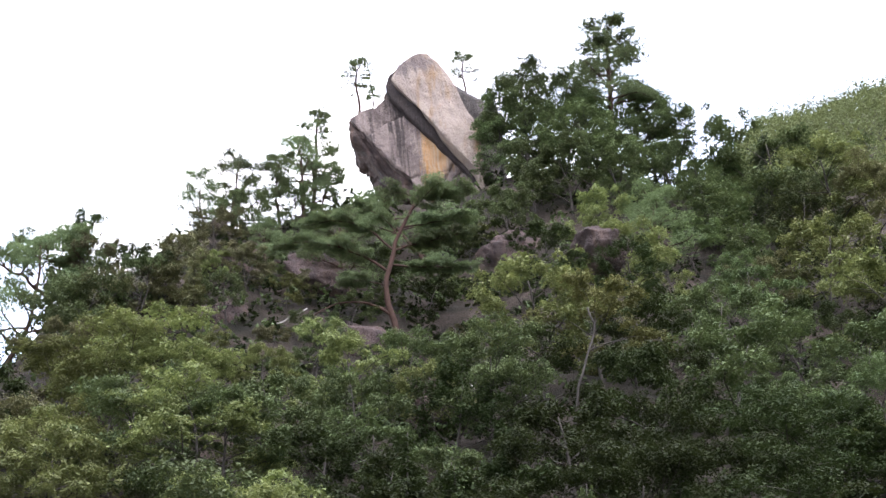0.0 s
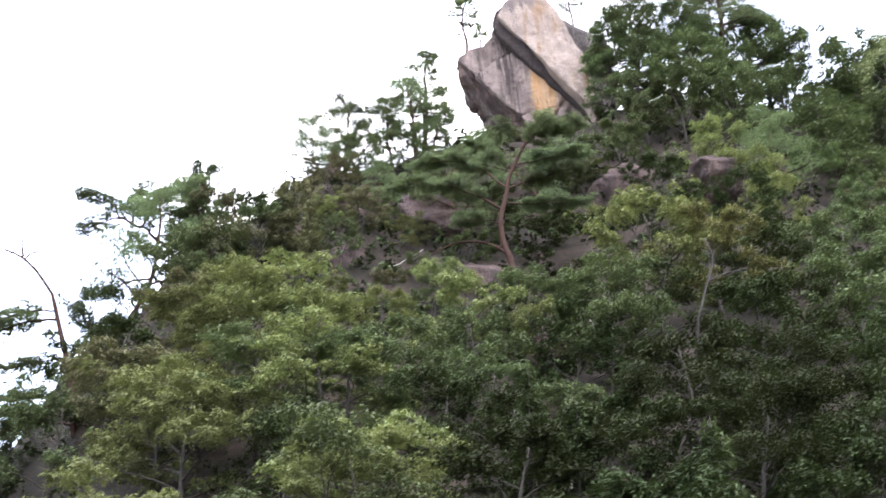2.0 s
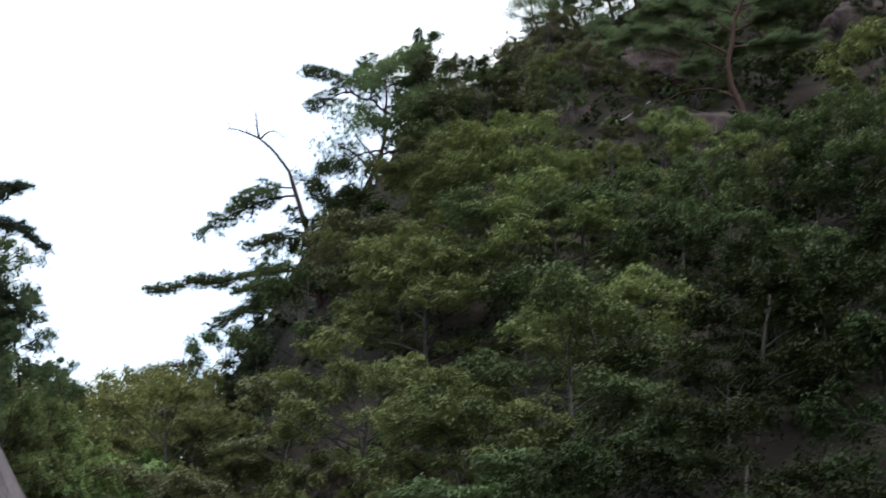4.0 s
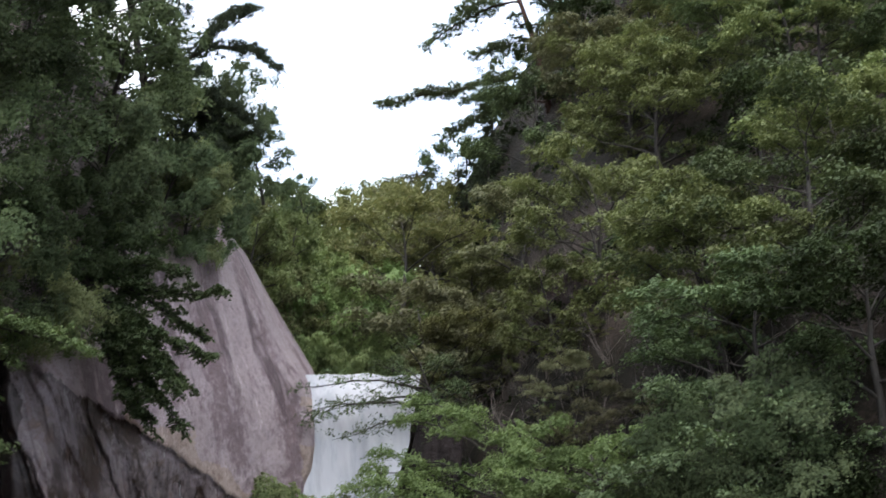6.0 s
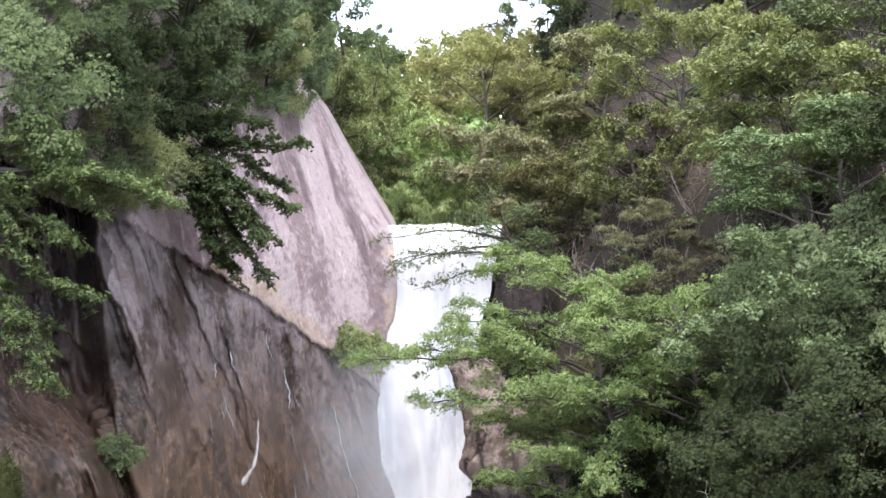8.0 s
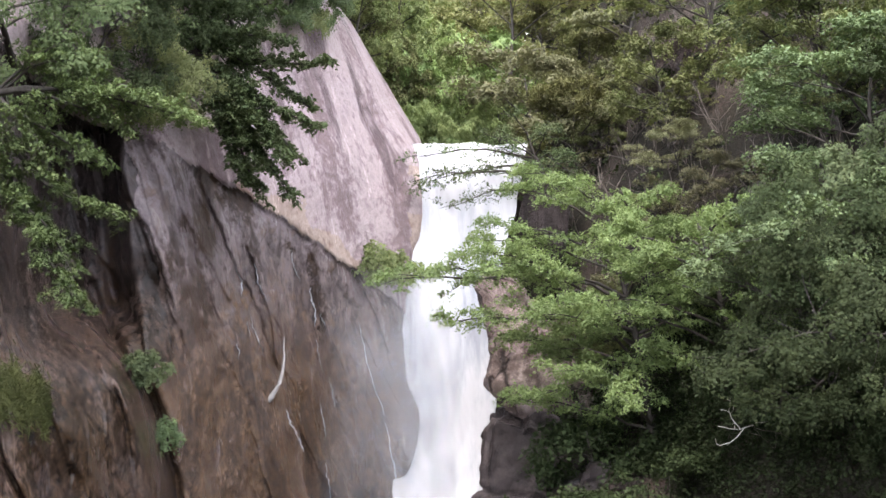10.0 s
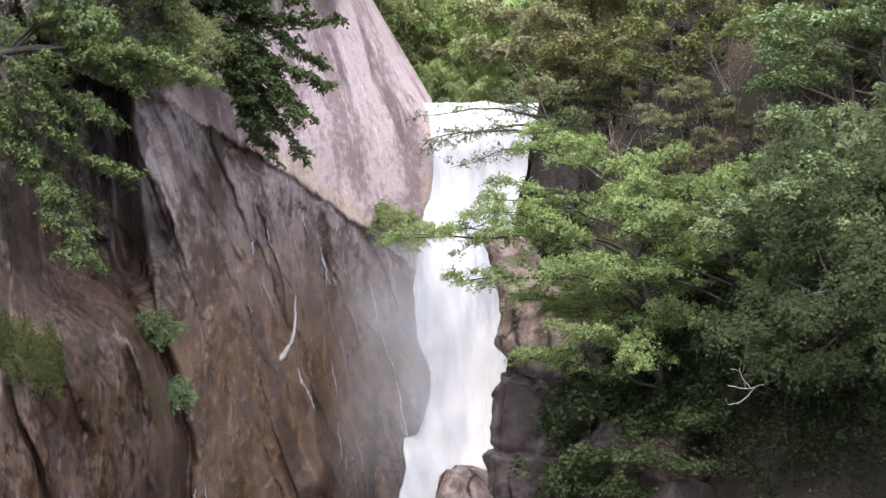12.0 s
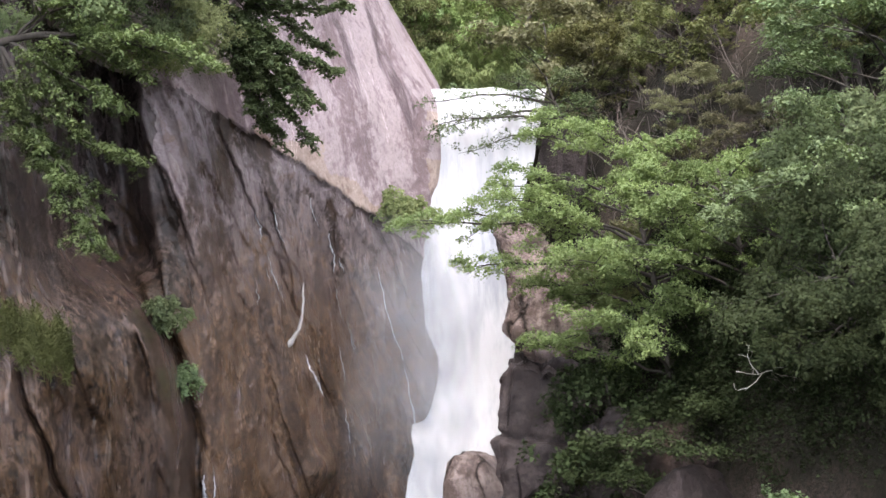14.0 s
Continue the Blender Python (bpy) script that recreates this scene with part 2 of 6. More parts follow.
ROCK_SLAB = cliff_rock("granite_slab", ((0.385, 0.318, 0.318), (0.290, 0.230, 0.234), (0.192, 0.141, 0.144), (0.108, 0.076, 0.081)), 0.44, 0.95, 0.0, 0.6, 0.0)
ROCK_RIM = cliff_rock("granite_tan", ((0.385, 0.305, 0.262), (0.305, 0.235, 0.200), (0.240, 0.170, 0.135), (0.140, 0.096, 0.078)), 0.44, 0.4, 0.0, 0.7, 0.3)
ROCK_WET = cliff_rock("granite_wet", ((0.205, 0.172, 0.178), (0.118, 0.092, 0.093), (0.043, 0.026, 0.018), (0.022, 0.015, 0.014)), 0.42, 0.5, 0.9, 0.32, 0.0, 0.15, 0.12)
# damp rock of hollow and shoulder; their shade is put into these tones
ROCK_DAMP_SHADE = cliff_rock("granite_damp_shade", ((0.052, 0.041, 0.042), (0.022, 0.016, 0.015), (0.012, 0.008, 0.006), (0.005, 0.0035, 0.0035)), 0.30, 0.4, 0.4, 0.28, 0.0, 0.07, 0.22)
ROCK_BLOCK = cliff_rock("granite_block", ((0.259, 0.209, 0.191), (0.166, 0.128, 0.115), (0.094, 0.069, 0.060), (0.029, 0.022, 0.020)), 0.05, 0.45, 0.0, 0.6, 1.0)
# the block granite again, darkened so that its colour holds the shade
ROCK_SHADE = cliff_rock("granite_block_in_shade", ((0.083, 0.066, 0.063), (0.050, 0.040, 0.039), (0.032, 0.024, 0.023), (0.012, 0.009, 0.009)), 0.05, 0.45, 0.0, 0.55, 1.0)
ROCK_GREY = granite("granite_grey", (0.112, 0.099, 0.092), (0.072, 0.063, 0.059), (0.022, 0.019, 0.018), 0.6, 0.0, 0.3, 0.7)
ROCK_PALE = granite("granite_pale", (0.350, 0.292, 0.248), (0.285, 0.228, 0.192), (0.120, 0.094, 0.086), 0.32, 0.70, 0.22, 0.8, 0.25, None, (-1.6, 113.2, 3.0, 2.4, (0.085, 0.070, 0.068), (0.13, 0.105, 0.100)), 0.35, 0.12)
ROCK_STAINED = granite("granite_stained", (0.245, 0.198, 0.180), (0.150, 0.118, 0.110), (0.030, 0.023, 0.022), 0.95, 0.0, 0.08, 0.85, 0.06, None, (1.0, 100.2, 2.5, 7.0, (0.36, 0.185, 0.065), (0.37, 0.27, 0.18)), 0.45)
ROCK_BOULDER = granite("granite_boulder", (0.194, 0.155, 0.133), (0.144, 0.112, 0.097), (0.043, 0.035, 0.030), 0.3, 0.2, 0.2, 0.6)
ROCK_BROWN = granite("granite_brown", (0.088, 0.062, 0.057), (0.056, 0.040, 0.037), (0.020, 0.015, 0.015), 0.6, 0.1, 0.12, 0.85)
# brown granite at about half tone: deep shade is put into the colour
ROCK_DEEP_SHADE = granite("granite_dark", (0.046, 0.036, 0.035), (0.030, 0.023, 0.022), (0.012, 0.009, 0.009), 0.6, 0.0, 0.10, 0.8)


def soil_material():
    m = Mat("forest_floor")
    obj = m.space((1, 1, 1))
    n, f = m.noise(obj, 0.25, 6, 0.6), m.noise(obj, 7, 8, 0.7)
    base = m.ramp(n, (0.36, (0.010, 0.009, 0.006)), (0.5, (0.026, 0.020, 0.015)), (0.66, (0.066, 0.049, 0.041)))
    base = m.mix(m.ramp(f, (0.42, (0.85, 0.85, 0.85)), (0.58, (0, 0, 0))), base, (0.011, 0.010, 0.006))
    m.colour(base)
    m.rough(0.95)
    m.bump(f, 0.8, 0.15)
    return m.m


def water_material(name):
    """White water: fine threads drawn out along the fall, thinner blue-grey where the sheet opens."""
    m = Mat(name)
    n = m.noise(m.space((1.5, 0.8, 0.16)), 1.0, 9, 0.70, 0.5)
    broad = m.noise(m.space((0.42, 0.4, 0.20)), 1.0, 4, 0.55, 0.3)
    tot = m.math("ADD", m.math("MULTIPLY", n, 0.5), m.math("MULTIPLY", broad, 0.5))
    m.colour(m.ramp(tot, (0.36, (0.24, 0.262, 0.29)), (0.45, (0.355, 0.373, 0.395)), (0.56, (0.48, 0.49, 0.505))))
    m.rough(0.8)
    m.bump(tot, 0.12, 0.12)
    return m.m


SOIL = soil_material()
FALL_WATER = water_material("falling_water")


def spray_material():
    """Airborne spray: thin white veils, thickest beside the falling water, torn by the draught."""
    m = Mat("spray_veil")
    sep = m.n.new("ShaderNodeSeparateXYZ")
    m.l.new(m.co.outputs["Object"], sep.inputs[0])
    x, z = sep.outputs[0], sep.outputs[2]
    puff = m.noise(m.space((0.55, 0.55, 0.24), (0, 0.42, 0)), 1.0, 5, 0.55, 0.5)
    reach = m.math("ADD", m.math("MULTIPLY", x, 0.26), 1.05)
    reach = m.math("MINIMUM", reach, m.math("SUBTRACT", 1.35, m.math("MULTIPLY", x, 0.9)))
    level = m.math("MINIMUM", m.math("ADD", m.math("MULTIPLY", z, 0.16), 1.0), m.math("SUBTRACT", 1.75, m.math("MULTIPLY", z, 0.29)))
    body = m.math("MULTIPLY", m.ramp(reach, (0.0, (0, 0, 0)), (0.95, (1, 1, 1))), m.ramp(level, (0.05, (0, 0, 0)), (0.85, (1, 1, 1))))
    thick = m.math("MULTIPLY", body, m.ramp(puff, (0.34, (0.06, 0.06, 0.06)), (0.68, (0.26, 0.26, 0.26))))
    m.b.inputs["Base Color"].default_value = (0.66, 0.67, 0.70, 1)
    m.rough(1.0)
    tr, half = m.n.new("ShaderNodeBsdfTranslucent"), m.node("MixShader", Fac=0.5)
    tr.inputs[0].default_value = (0.66, 0.67, 0.70, 1)
    m.l.new(m.b.outputs[0], half.inputs[1])
    m.l.new(tr.outputs[0], half.inputs[2])
    clear, veil = m.n.new("ShaderNodeBsdfTransparent"), m.n.new("ShaderNodeMixShader")
    m.l.new(thick, veil.inputs[0])
    m.l.new(clear.outputs[0], veil.inputs[1])
    m.l.new(half.outputs[0], veil.inputs[2])
    m.l.new(veil.outputs[0], m.out.inputs[0])
    return m.m


SPRAY = spray_material()

# ---- building tools ----
def part(name, mesh, material, parent, label=""):
    """Links a mesh as one object under a thing."""
    ob = new(name, mesh)
    mesh.materials.append(material)
    ob.parent = parent
    return tagged(ob, label)


def thing(name, label, category, group="", kind=""):
    return tagged(new(name), label, category, group, kind)


class Shape:
    """Collects tubes and leaf blades, then makes one mesh of them."""
    def __init__(self):
        self.v, self.f, self.count = [], [], 0

    def add(self, verts, faces):
        self.v.append(np.asarray(verts, float))
        self.f += [tuple(int(i) + self.count for i in face) for face in faces]
        self.count += len(verts)

    def tube(self, pts, radii, sides=6):
        pts = np.asarray(pts, float)
        k = len(pts)
        tang = np.gradient(pts, axis=0)
        tang /= np.linalg.norm(tang, axis=1)[:, None] + 1e-9
        ref = np.where(np.abs(tang[:, 2:3]) > 0.9, [[1.0, 0, 0]], [[0, 0, 1.0]])
        a = np.cross(tang, ref)
        a /= np.linalg.norm(a, axis=1)[:, None] + 1e-9
        b = np.cross(tang, a)
        ang = np.arange(sides) * 2 * np.pi / sides
        ring = pts[:, None] + np.asarray(radii)[:, None, None] * (np.cos(ang)[None, :, None] * a[:, None] + np.sin(ang)[None, :, None] * b[:, None])
        faces = [(i * sides + j, i * sides + (j + 1) % sides, (i + 1) * sides + (j + 1) % sides, (i + 1) * sides + j) for i in range(k - 1) for j in range(sides)]
        faces.append(tuple((k - 1) * sides + j for j in range(sides)))
        self.add(ring.reshape(-1, 3), faces)

    def blades(self, c, d, n, length, width, bend=0.12):
        """Leaf blades: centres, directions, normals, lengths, widths."""
        d = d / (np.linalg.norm(d, axis=1)[:, None] + 1e-9)
        s = np.cross(n, d)
        s /= np.linalg.norm(s, axis=1)[:, None] + 1e-9
        up = np.cross(d, s)
        L, w = np.asarray(length)[:, None], np.asarray(width)[:, None]
        v = np.stack([c - d * L / 2 + s * w / 2, c + d * L / 2 - up * L * bend, c - d * L / 2 - s * w / 2], 1)
        i = np.arange(len(c))[:, None] * 3 + np.arange(3)
        self.add(v.reshape(-1, 3), i)

    def mesh(self, name, smooth=False):
        me = bpy.data.meshes.new(name)
        me.from_pydata(np.concatenate(self.v).tolist(), [], self.f)
        if smooth:
            me.polygons.foreach_set("use_smooth", [True] * len(me.polygons))
        return me


def bend_path(start, direction, length, rng, n=6, wiggle=0.12, lift=0.0):
    """A crooked path that starts along a direction and turns up (lift > 0) or droops."""
    p, d = np.array(start, float), np.array(direction, float)
    d /= np.linalg.norm(d)
    out = [p.copy()]
    for _ in range(n):
        d = d + rng.normal(0, wiggle, 3) + np.array([0, 0, lift / n])
        d /= np.linalg.norm(d)
        p = p + d * length / n
        out.append(p.copy())
    return np.array(out)


def along(path, t):
    x = t * (len(path) - 1)
    i = min(int(x), len(path) - 2)
    return path[i] + (path[i + 1] - path[i]) * (x - i), path[i + 1] - path[i]


def spray(shape, rng, centre, rh, rv, count, leaf, tilt=0.30, droop=0.3, clump=8):
    """A fan of twiglets round a twig end with leaves along them: layered, with gaps between."""
    k = max(4, count // clump)
    ta, tl = rng.uniform(0, 2 * np.pi, k), rng.uniform(0.45, 1.12, k)
    tz = rng.normal(0, 0.42, k)
    i = rng.integers(0, k, count)
    r = tl[i] * rng.uniform(0.12, 1, count) ** 0.7
    a = ta[i] + rng.normal(0, 0.13, count)
    off = np.stack([np.cos(a) * r * rh, np.sin(a) * r * rh, rv * (0.6 - r * r + tz[i]) + rng.normal(0, rv * 0.18, count)], 1)
    n = rng.normal(0, tilt, (count, 3)) + np.stack([np.cos(a) * r * 0.5, np.sin(a) * r * 0.5, 1 + 0 * a], 1)
    n /= np.linalg.norm(n, axis=1)[:, None]
    d = np.stack([np.cos(a), np.sin(a), -droop + 0 * a], 1) + rng.normal(0, 0.6, (count, 3))
    L = leaf * rng.uniform(0.65, 1.35, count)
    shape.blades(centre + off, d, n, L, L * rng.uniform(0.72, 1.1, count))


def needles(shape, rng, centre, rh, rv, tufts, length):
    """A pad of pine foliage: tufts of needles that point up and out."""
    a, r = rng.uniform(0, 2 * np.pi, tufts), np.sqrt(rng.uniform(0, 1, tufts))
    off = np.stack([np.cos(a) * r * rh, np.sin(a) * r * rh, (1 - r * r) * rv * 0.7 + rng.normal(0, rv * 0.3, tufts)], 1)
    per = 8
    c = np.repeat(centre + off, per, 0)
    d = rng.normal(0, 0.75, (tufts * per, 3)) + [0, 0, 0.55] + np.repeat(np.stack([np.cos(a) * r, np.sin(a) * r, 0 * a], 1), per, 0) * 0.7
    d /= np.linalg.norm(d, axis=1)[:, None]
    n = rng.normal(0, 1, d.shape)
    L = length * rng.uniform(0.7, 1.25, len(c))
    shape.blades(c + d * L[:, None] * 0.5, d, n, L, L * 0.19, 0.05)


def broadleaf(seed, h=8.0, cr=3.4, limbs=11, leaf=0.15, per=62, low=0.28, subs=5, flat=1.0, clump=9, full=1.0):
    """Deciduous tree: trunk, spreading limbs, twigs, and leaf sprays in loose layers."""
    rng = np.random.default_rng(seed)
    wood, crown = Shape(), Shape()
    trunk = bend_path((0, 0, -0.6), (rng.normal(0, 0.08), rng.normal(0, 0.08), 1), h * 0.86, rng, 9, 0.07, 0.1)
    r0 = h * 0.018
    wood.tube(trunk, np.linspace(r0 * 1.15, r0 * 0.25, len(trunk)), 7)
    turn = rng.uniform(0, 6.28)
    for k in range(limbs):
        t = low + (0.98 - low) * (k + rng.uniform(0, 0.6)) / limbs
        s, _ = along(trunk, t)
        turn += 2.4 + rng.normal(0, 0.35)
        reach = cr * (0.45 + 0.75 * math.sin(math.pi * min(1, (t - low) / (1 - low) * 0.72 + 0.28))) * rng.uniform(0.75, 1.1)
        rise = 0.25 + 0.75 * t + rng.normal(0, 0.12)
        limb = bend_path(s, (math.cos(turn), math.sin(turn), rise), reach, rng, 6, 0.13, -0.35)
        rl = r0 * (1 - t) * 0.55 + 0.018
        wood.tube(limb, np.linspace(rl, rl * 0.3, len(limb)), 5)
        ends = []
        for j in range(subs):
            q, dr = along(limb, 0.35 + 0.6 * (j + rng.uniform(0, 0.8)) / subs)
            side = 1 if j % 2 else -1
            dr = dr / np.linalg.norm(dr)
            out = dr * 0.6 + side * np.array([-dr[1], dr[0], 0]) * rng.uniform(0.5, 1.0) + [0, 0, rng.uniform(-0.05, 0.3)]
            twig = bend_path(q, out, reach * rng.uniform(0.3, 0.5), rng, 3, 0.12, -0.1)
            wood.tube(twig, np.linspace(rl * 0.35, 0.008, len(twig)), 3)
            ends += [twig[-1]]
        ends += [limb[-1], limb[-2]]
        for e in ends:
            rh = full * cr * rng.uniform(0.15, 0.29)
            area = (rh / (0.22 * cr)) ** 2
            spray(crown, rng, e + [0, 0, 0.05], rh, rh * 0.40 * flat, int(per * area * rng.uniform(0.8, 1.2)), leaf, clump=clump)
    return wood.mesh("trunk", True), crown.mesh("crown")


def pine(seed, h=9.0, spread=3.2, branches=13, low=0.35, tufts=20, needle=0.26, crook=0.16, lean=(0, 0), pads=4):
    """Red pine: crooked trunk, near-level branches, flat pads of needles."""
    rng = np.random.default_rng(seed)
    wood, crown = Shape(), Shape()
    trunk = bend_path((0, 0, -0.6), (lean[0], lean[1], 1), h, rng, 9, crook * 0.7, 0.5)
    r0 = h * 0.022
    wood.tube(trunk, np.linspace(r0 * 1.1, r0 * 0.3, len(trunk)), 7)
    turn = rng.uniform(0, 6.28)
    for k in range(branches):
        t = low + (1 - low) * (k + rng.uniform(0, 0.7)) / branches
        t = min(t, 0.99)
        s, _ = along(trunk, t)
        turn += 2.4 + rng.normal(0, 0.4)
        reach = spread * (1.05 - 0.62 * (t - low) / (1 - low)) * rng.uniform(0.65, 1.1)
        limb = bend_path(s, (math.cos(turn), math.sin(turn), 0.28 + 0.3 * t), reach, rng, 6, 0.16, -0.25)
        rl = r0 * (1 - 0.8 * t) * 0.5 + 0.015
        wood.tube(limb, np.linspace(rl, rl * 0.35, len(limb)), 5)
        for j in range(pads):
            q, dr = along(limb, 0.42 + 0.58 * (j + 1) / pads)
            dr = dr / np.linalg.norm(dr)
            for side in (-1, 1):
                tip = q + side * np.array([-dr[1], dr[0], 0.1]) * reach * rng.uniform(0.08, 0.28) + dr * 0.2
                wood.tube([q, (q + tip) / 2 + [0, 0, 0.04], tip], [rl * 0.35, 0.012, 0.006], 3)
                rh = 0.28 + reach * rng.uniform(0.16, 0.28)
                needles(crown, rng, tip + [0, 0, 0.06], rh * 0.92, rh * 0.17, int(tufts * rng.uniform(0.6, 1.2)), needle)
    for _ in range(3):
        needles(crown, rng, trunk[-1] + rng.normal(0, 0.2, 3), 0.5, 0.3, tufts, needle)
    return wood.mesh("trunk", True), crown.mesh("crown")


def conifer(seed, h=12.0, spread=2.6, low=0.15, step=0.5, leaf=0.30, per=26, ragged=0.25):
    """Fir or cypress: straight trunk, whorls of branches that droop, hanging flat sprays."""
    rng = np.random.default_rng(seed)
    wood, crown = Shape(), Shape()
    trunk = bend_path((0, 0, -0.6), (0, 0, 1), h, rng, 8, 0.025, 0.1)
    r0 = h * 0.014
    wood.tube(trunk, np.linspace(r0 * 1.15, 0.015, len(trunk)), 6)
    z = low * h
    while z < h * 0.97:
        t = z / h
        for k in range(5):
            a = rng.uniform(0, 6.28)
            reach = spread * ((1 - t) ** 0.75 + 0.05) * rng.uniform(1 - 2 * ragged, 1 + ragged) * min(1, (t - low) * 5 + 0.6)
            if reach < 0.15:
                continue
            s, _ = along(trunk, t)
            limb = bend_path(s, (math.cos(a), math.sin(a), 0.32), reach, rng, 4, 0.08, -0.6)
            wood.tube(limb, np.linspace(0.035 * (1 - t) + 0.012, 0.006, len(limb)), 3)
            m = max(4, int(per * reach / spread))
            u = 0.2 + 0.8 * np.sqrt(rng.uniform(0, 1, m))
            pos = np.array([along(limb, min(x, 0.999))[0] for x in u])
            side = np.array([-math.sin(a), math.cos(a), 0])
            pos = pos + side * rng.normal(0, 0.16 * reach + 0.06, m)[:, None] + [0, 0, -0.05]
            d = side * rng.choice([-1, 1], m)[:, None] * 0.7 + np.array([math.cos(a), math.sin(a), -0.25]) + rng.normal(0, 0.3, (m, 3))
            n = rng.normal(0, 0.3, (m, 3)) + [0, 0, 1]
            for rep in range(2):
                L = leaf * rng.uniform(0.6, 1.25, m)
                crown.blades(pos + rng.normal(0, 0.1, pos.shape), d + rng.normal(0, 0.25, d.shape), n, L, L * 0.36, 0.2)
        z += step * rng.uniform(0.6, 1.2)
    return wood.mesh("trunk", True), crown.mesh("crown")


def shrub(seed, h=1.6, r=1.2, stems=6, leaf=0.13, per=60):
    """A bush of several stems with leaf sprays."""
    rng = np.random.default_rng(seed)
    wood, crown = Shape(), Shape()
    for k in range(stems):
        a = rng.uniform(0, 6.28)
        st = bend_path((0, 0, -0.3), (math.cos(a) * 0.7 * r / h, math.sin(a) * 0.7 * r / h, 1), h * rng.uniform(0.7, 1.05), rng, 4, 0.14, -0.1)
        wood.tube(st, np.linspace(0.03, 0.008, len(st)), 4)
        for j in range(4):
            e, _ = along(st, 0.4 + 0.15 * j)
            spray(crown, rng, e + rng.normal(0, r * 0.22, 3), r * 0.36, r * 0.16, int(per * rng.uniform(0.6, 1.2)), leaf)
    return wood.mesh("trunk", True), crown.mesh("crown")


PROTO = {}


def species(key, meshes, bark, label, category="tree", name="tree", group=""):
    root = tagged(new(name), label, category, group or label.split(" on ")[0].split(" with ")[0] + "s")
    part("trunk", meshes[0], bark, root)
    part("crown", meshes[1], LEAF["mid"], root)
    PROTO[key] = [root, False]


def plant(key, x, y, z, size=1.0, turn=0.0, tint="mid", wide=1.0, group="", label="", lean=(0, 0)):
    """Sets one tree of a kind at a place; crowns take the tint."""
    root, used = PROTO[key]
    m = pose(x, y, z, lean[0], lean[1], turn)
    if used:
        k = root.scale
        m = m @ Matrix.Diagonal((size * wide / k[0], size * wide / k[1], size / k[2], 1))
        ob = copy_thing(root, m)
    else:
        ob = root
        ob.matrix_basis = m @ Matrix.Diagonal((size * wide, size * wide, size, 1))
        PROTO[key][1] = True
    for ch in ob.children:
        if ch.name.split(".")[0] == "crown":
            ch.material_slots[0].link = "OBJECT"
            ch.material_slots[0].material = LEAF[tint]
    if group:
        ob["group"] = group
    if label:
        ob["label"] = label
    return ob


def shaped_tree(name, label, limbs, bark, tint, seed, leafy, category="tree", depth=0.6, leaf=0.16, per=60, size=0.5, dead=0.0):
    """A tree with limbs laid out to fit the camera's view. limbs: (thick, thin, clad from, points); a point is (x, y,
    z). Clad limbs carry foliage past that share of their length; 2 is bare.
    """
    rng = np.random.default_rng(seed)
    wood, crown = Shape(), Shape()
    for thick, thin, clad, pts in limbs:
        pts = np.array(pts, float)
        k = 4 * (len(pts) - 1) + 1
        t = np.linspace(0, len(pts) - 1, k)
        path = np.stack([np.interp(t, np.arange(len(pts)), pts[:, i]) for i in range(3)], 1)
        path[1:-1] = (path[:-2] + 2 * path[1:-1] + path[2:]) / 4
        reach = np.linalg.norm(np.diff(path, axis=0), axis=1).sum()
        path[1:] += rng.normal(0, 0.012 * reach, (k - 1, 3))
        wood.tube(path, np.linspace(thick, thin, k), 7 if thick > 0.1 else 5)
        if clad >= 1.5:
            for _ in range(int(dead)):
                q, dr = along(path, rng.uniform(0.3, 0.98))
                tw = bend_path(q, dr / np.linalg.norm(dr) + rng.normal(0, 0.7, 3), reach * rng.uniform(0.12, 0.3), rng, 5, 0.25)
                wood.tube(tw, np.linspace(thin * 0.8, 0.01, 6), 4)
            continue
        n = max(3, int(reach * (1 - clad) / (size * 0.62)))
        for j in range(n):
            u = clad + (1 - clad) * (j + 0.5) / n
            q, dr = along(path, min(u, 0.999))
            dr = dr / (np.linalg.norm(dr) + 1e-9)
            across = np.array([-dr[1], dr[0], 0.0])
            across /= np.linalg.norm(across) + 1e-9
            for side in (-1, 1):
                tip = q + across * side * rng.uniform(0.15, 1.0) * size * (1.6 - 0.8 * u) * depth * 2 + rng.normal(0, 0.12 * size, 3)
                wood.tube([q, (q + tip) / 2 + [0, 0, 0.05 * size], tip], [thin * 0.8, thin * 0.6, 0.006], 3)
                rh = size * rng.uniform(0.6, 1.15)
                if leafy:
                    spray(crown, rng, tip, rh, rh * 0.36, int(per * rng.uniform(0.7, 1.2)), leaf)
                else:
                    needles(crown, rng, tip, rh, rh * 0.30, int(per * 0.5 * rng.uniform(0.7, 1.2)), leaf)
    root = tagged(new(name), label, category)
    part("trunk", wood.mesh("trunk", True), bark, root)
    if crown.count:
        part("crown", crown.mesh("crown"), LEAF[tint], root)
    return root


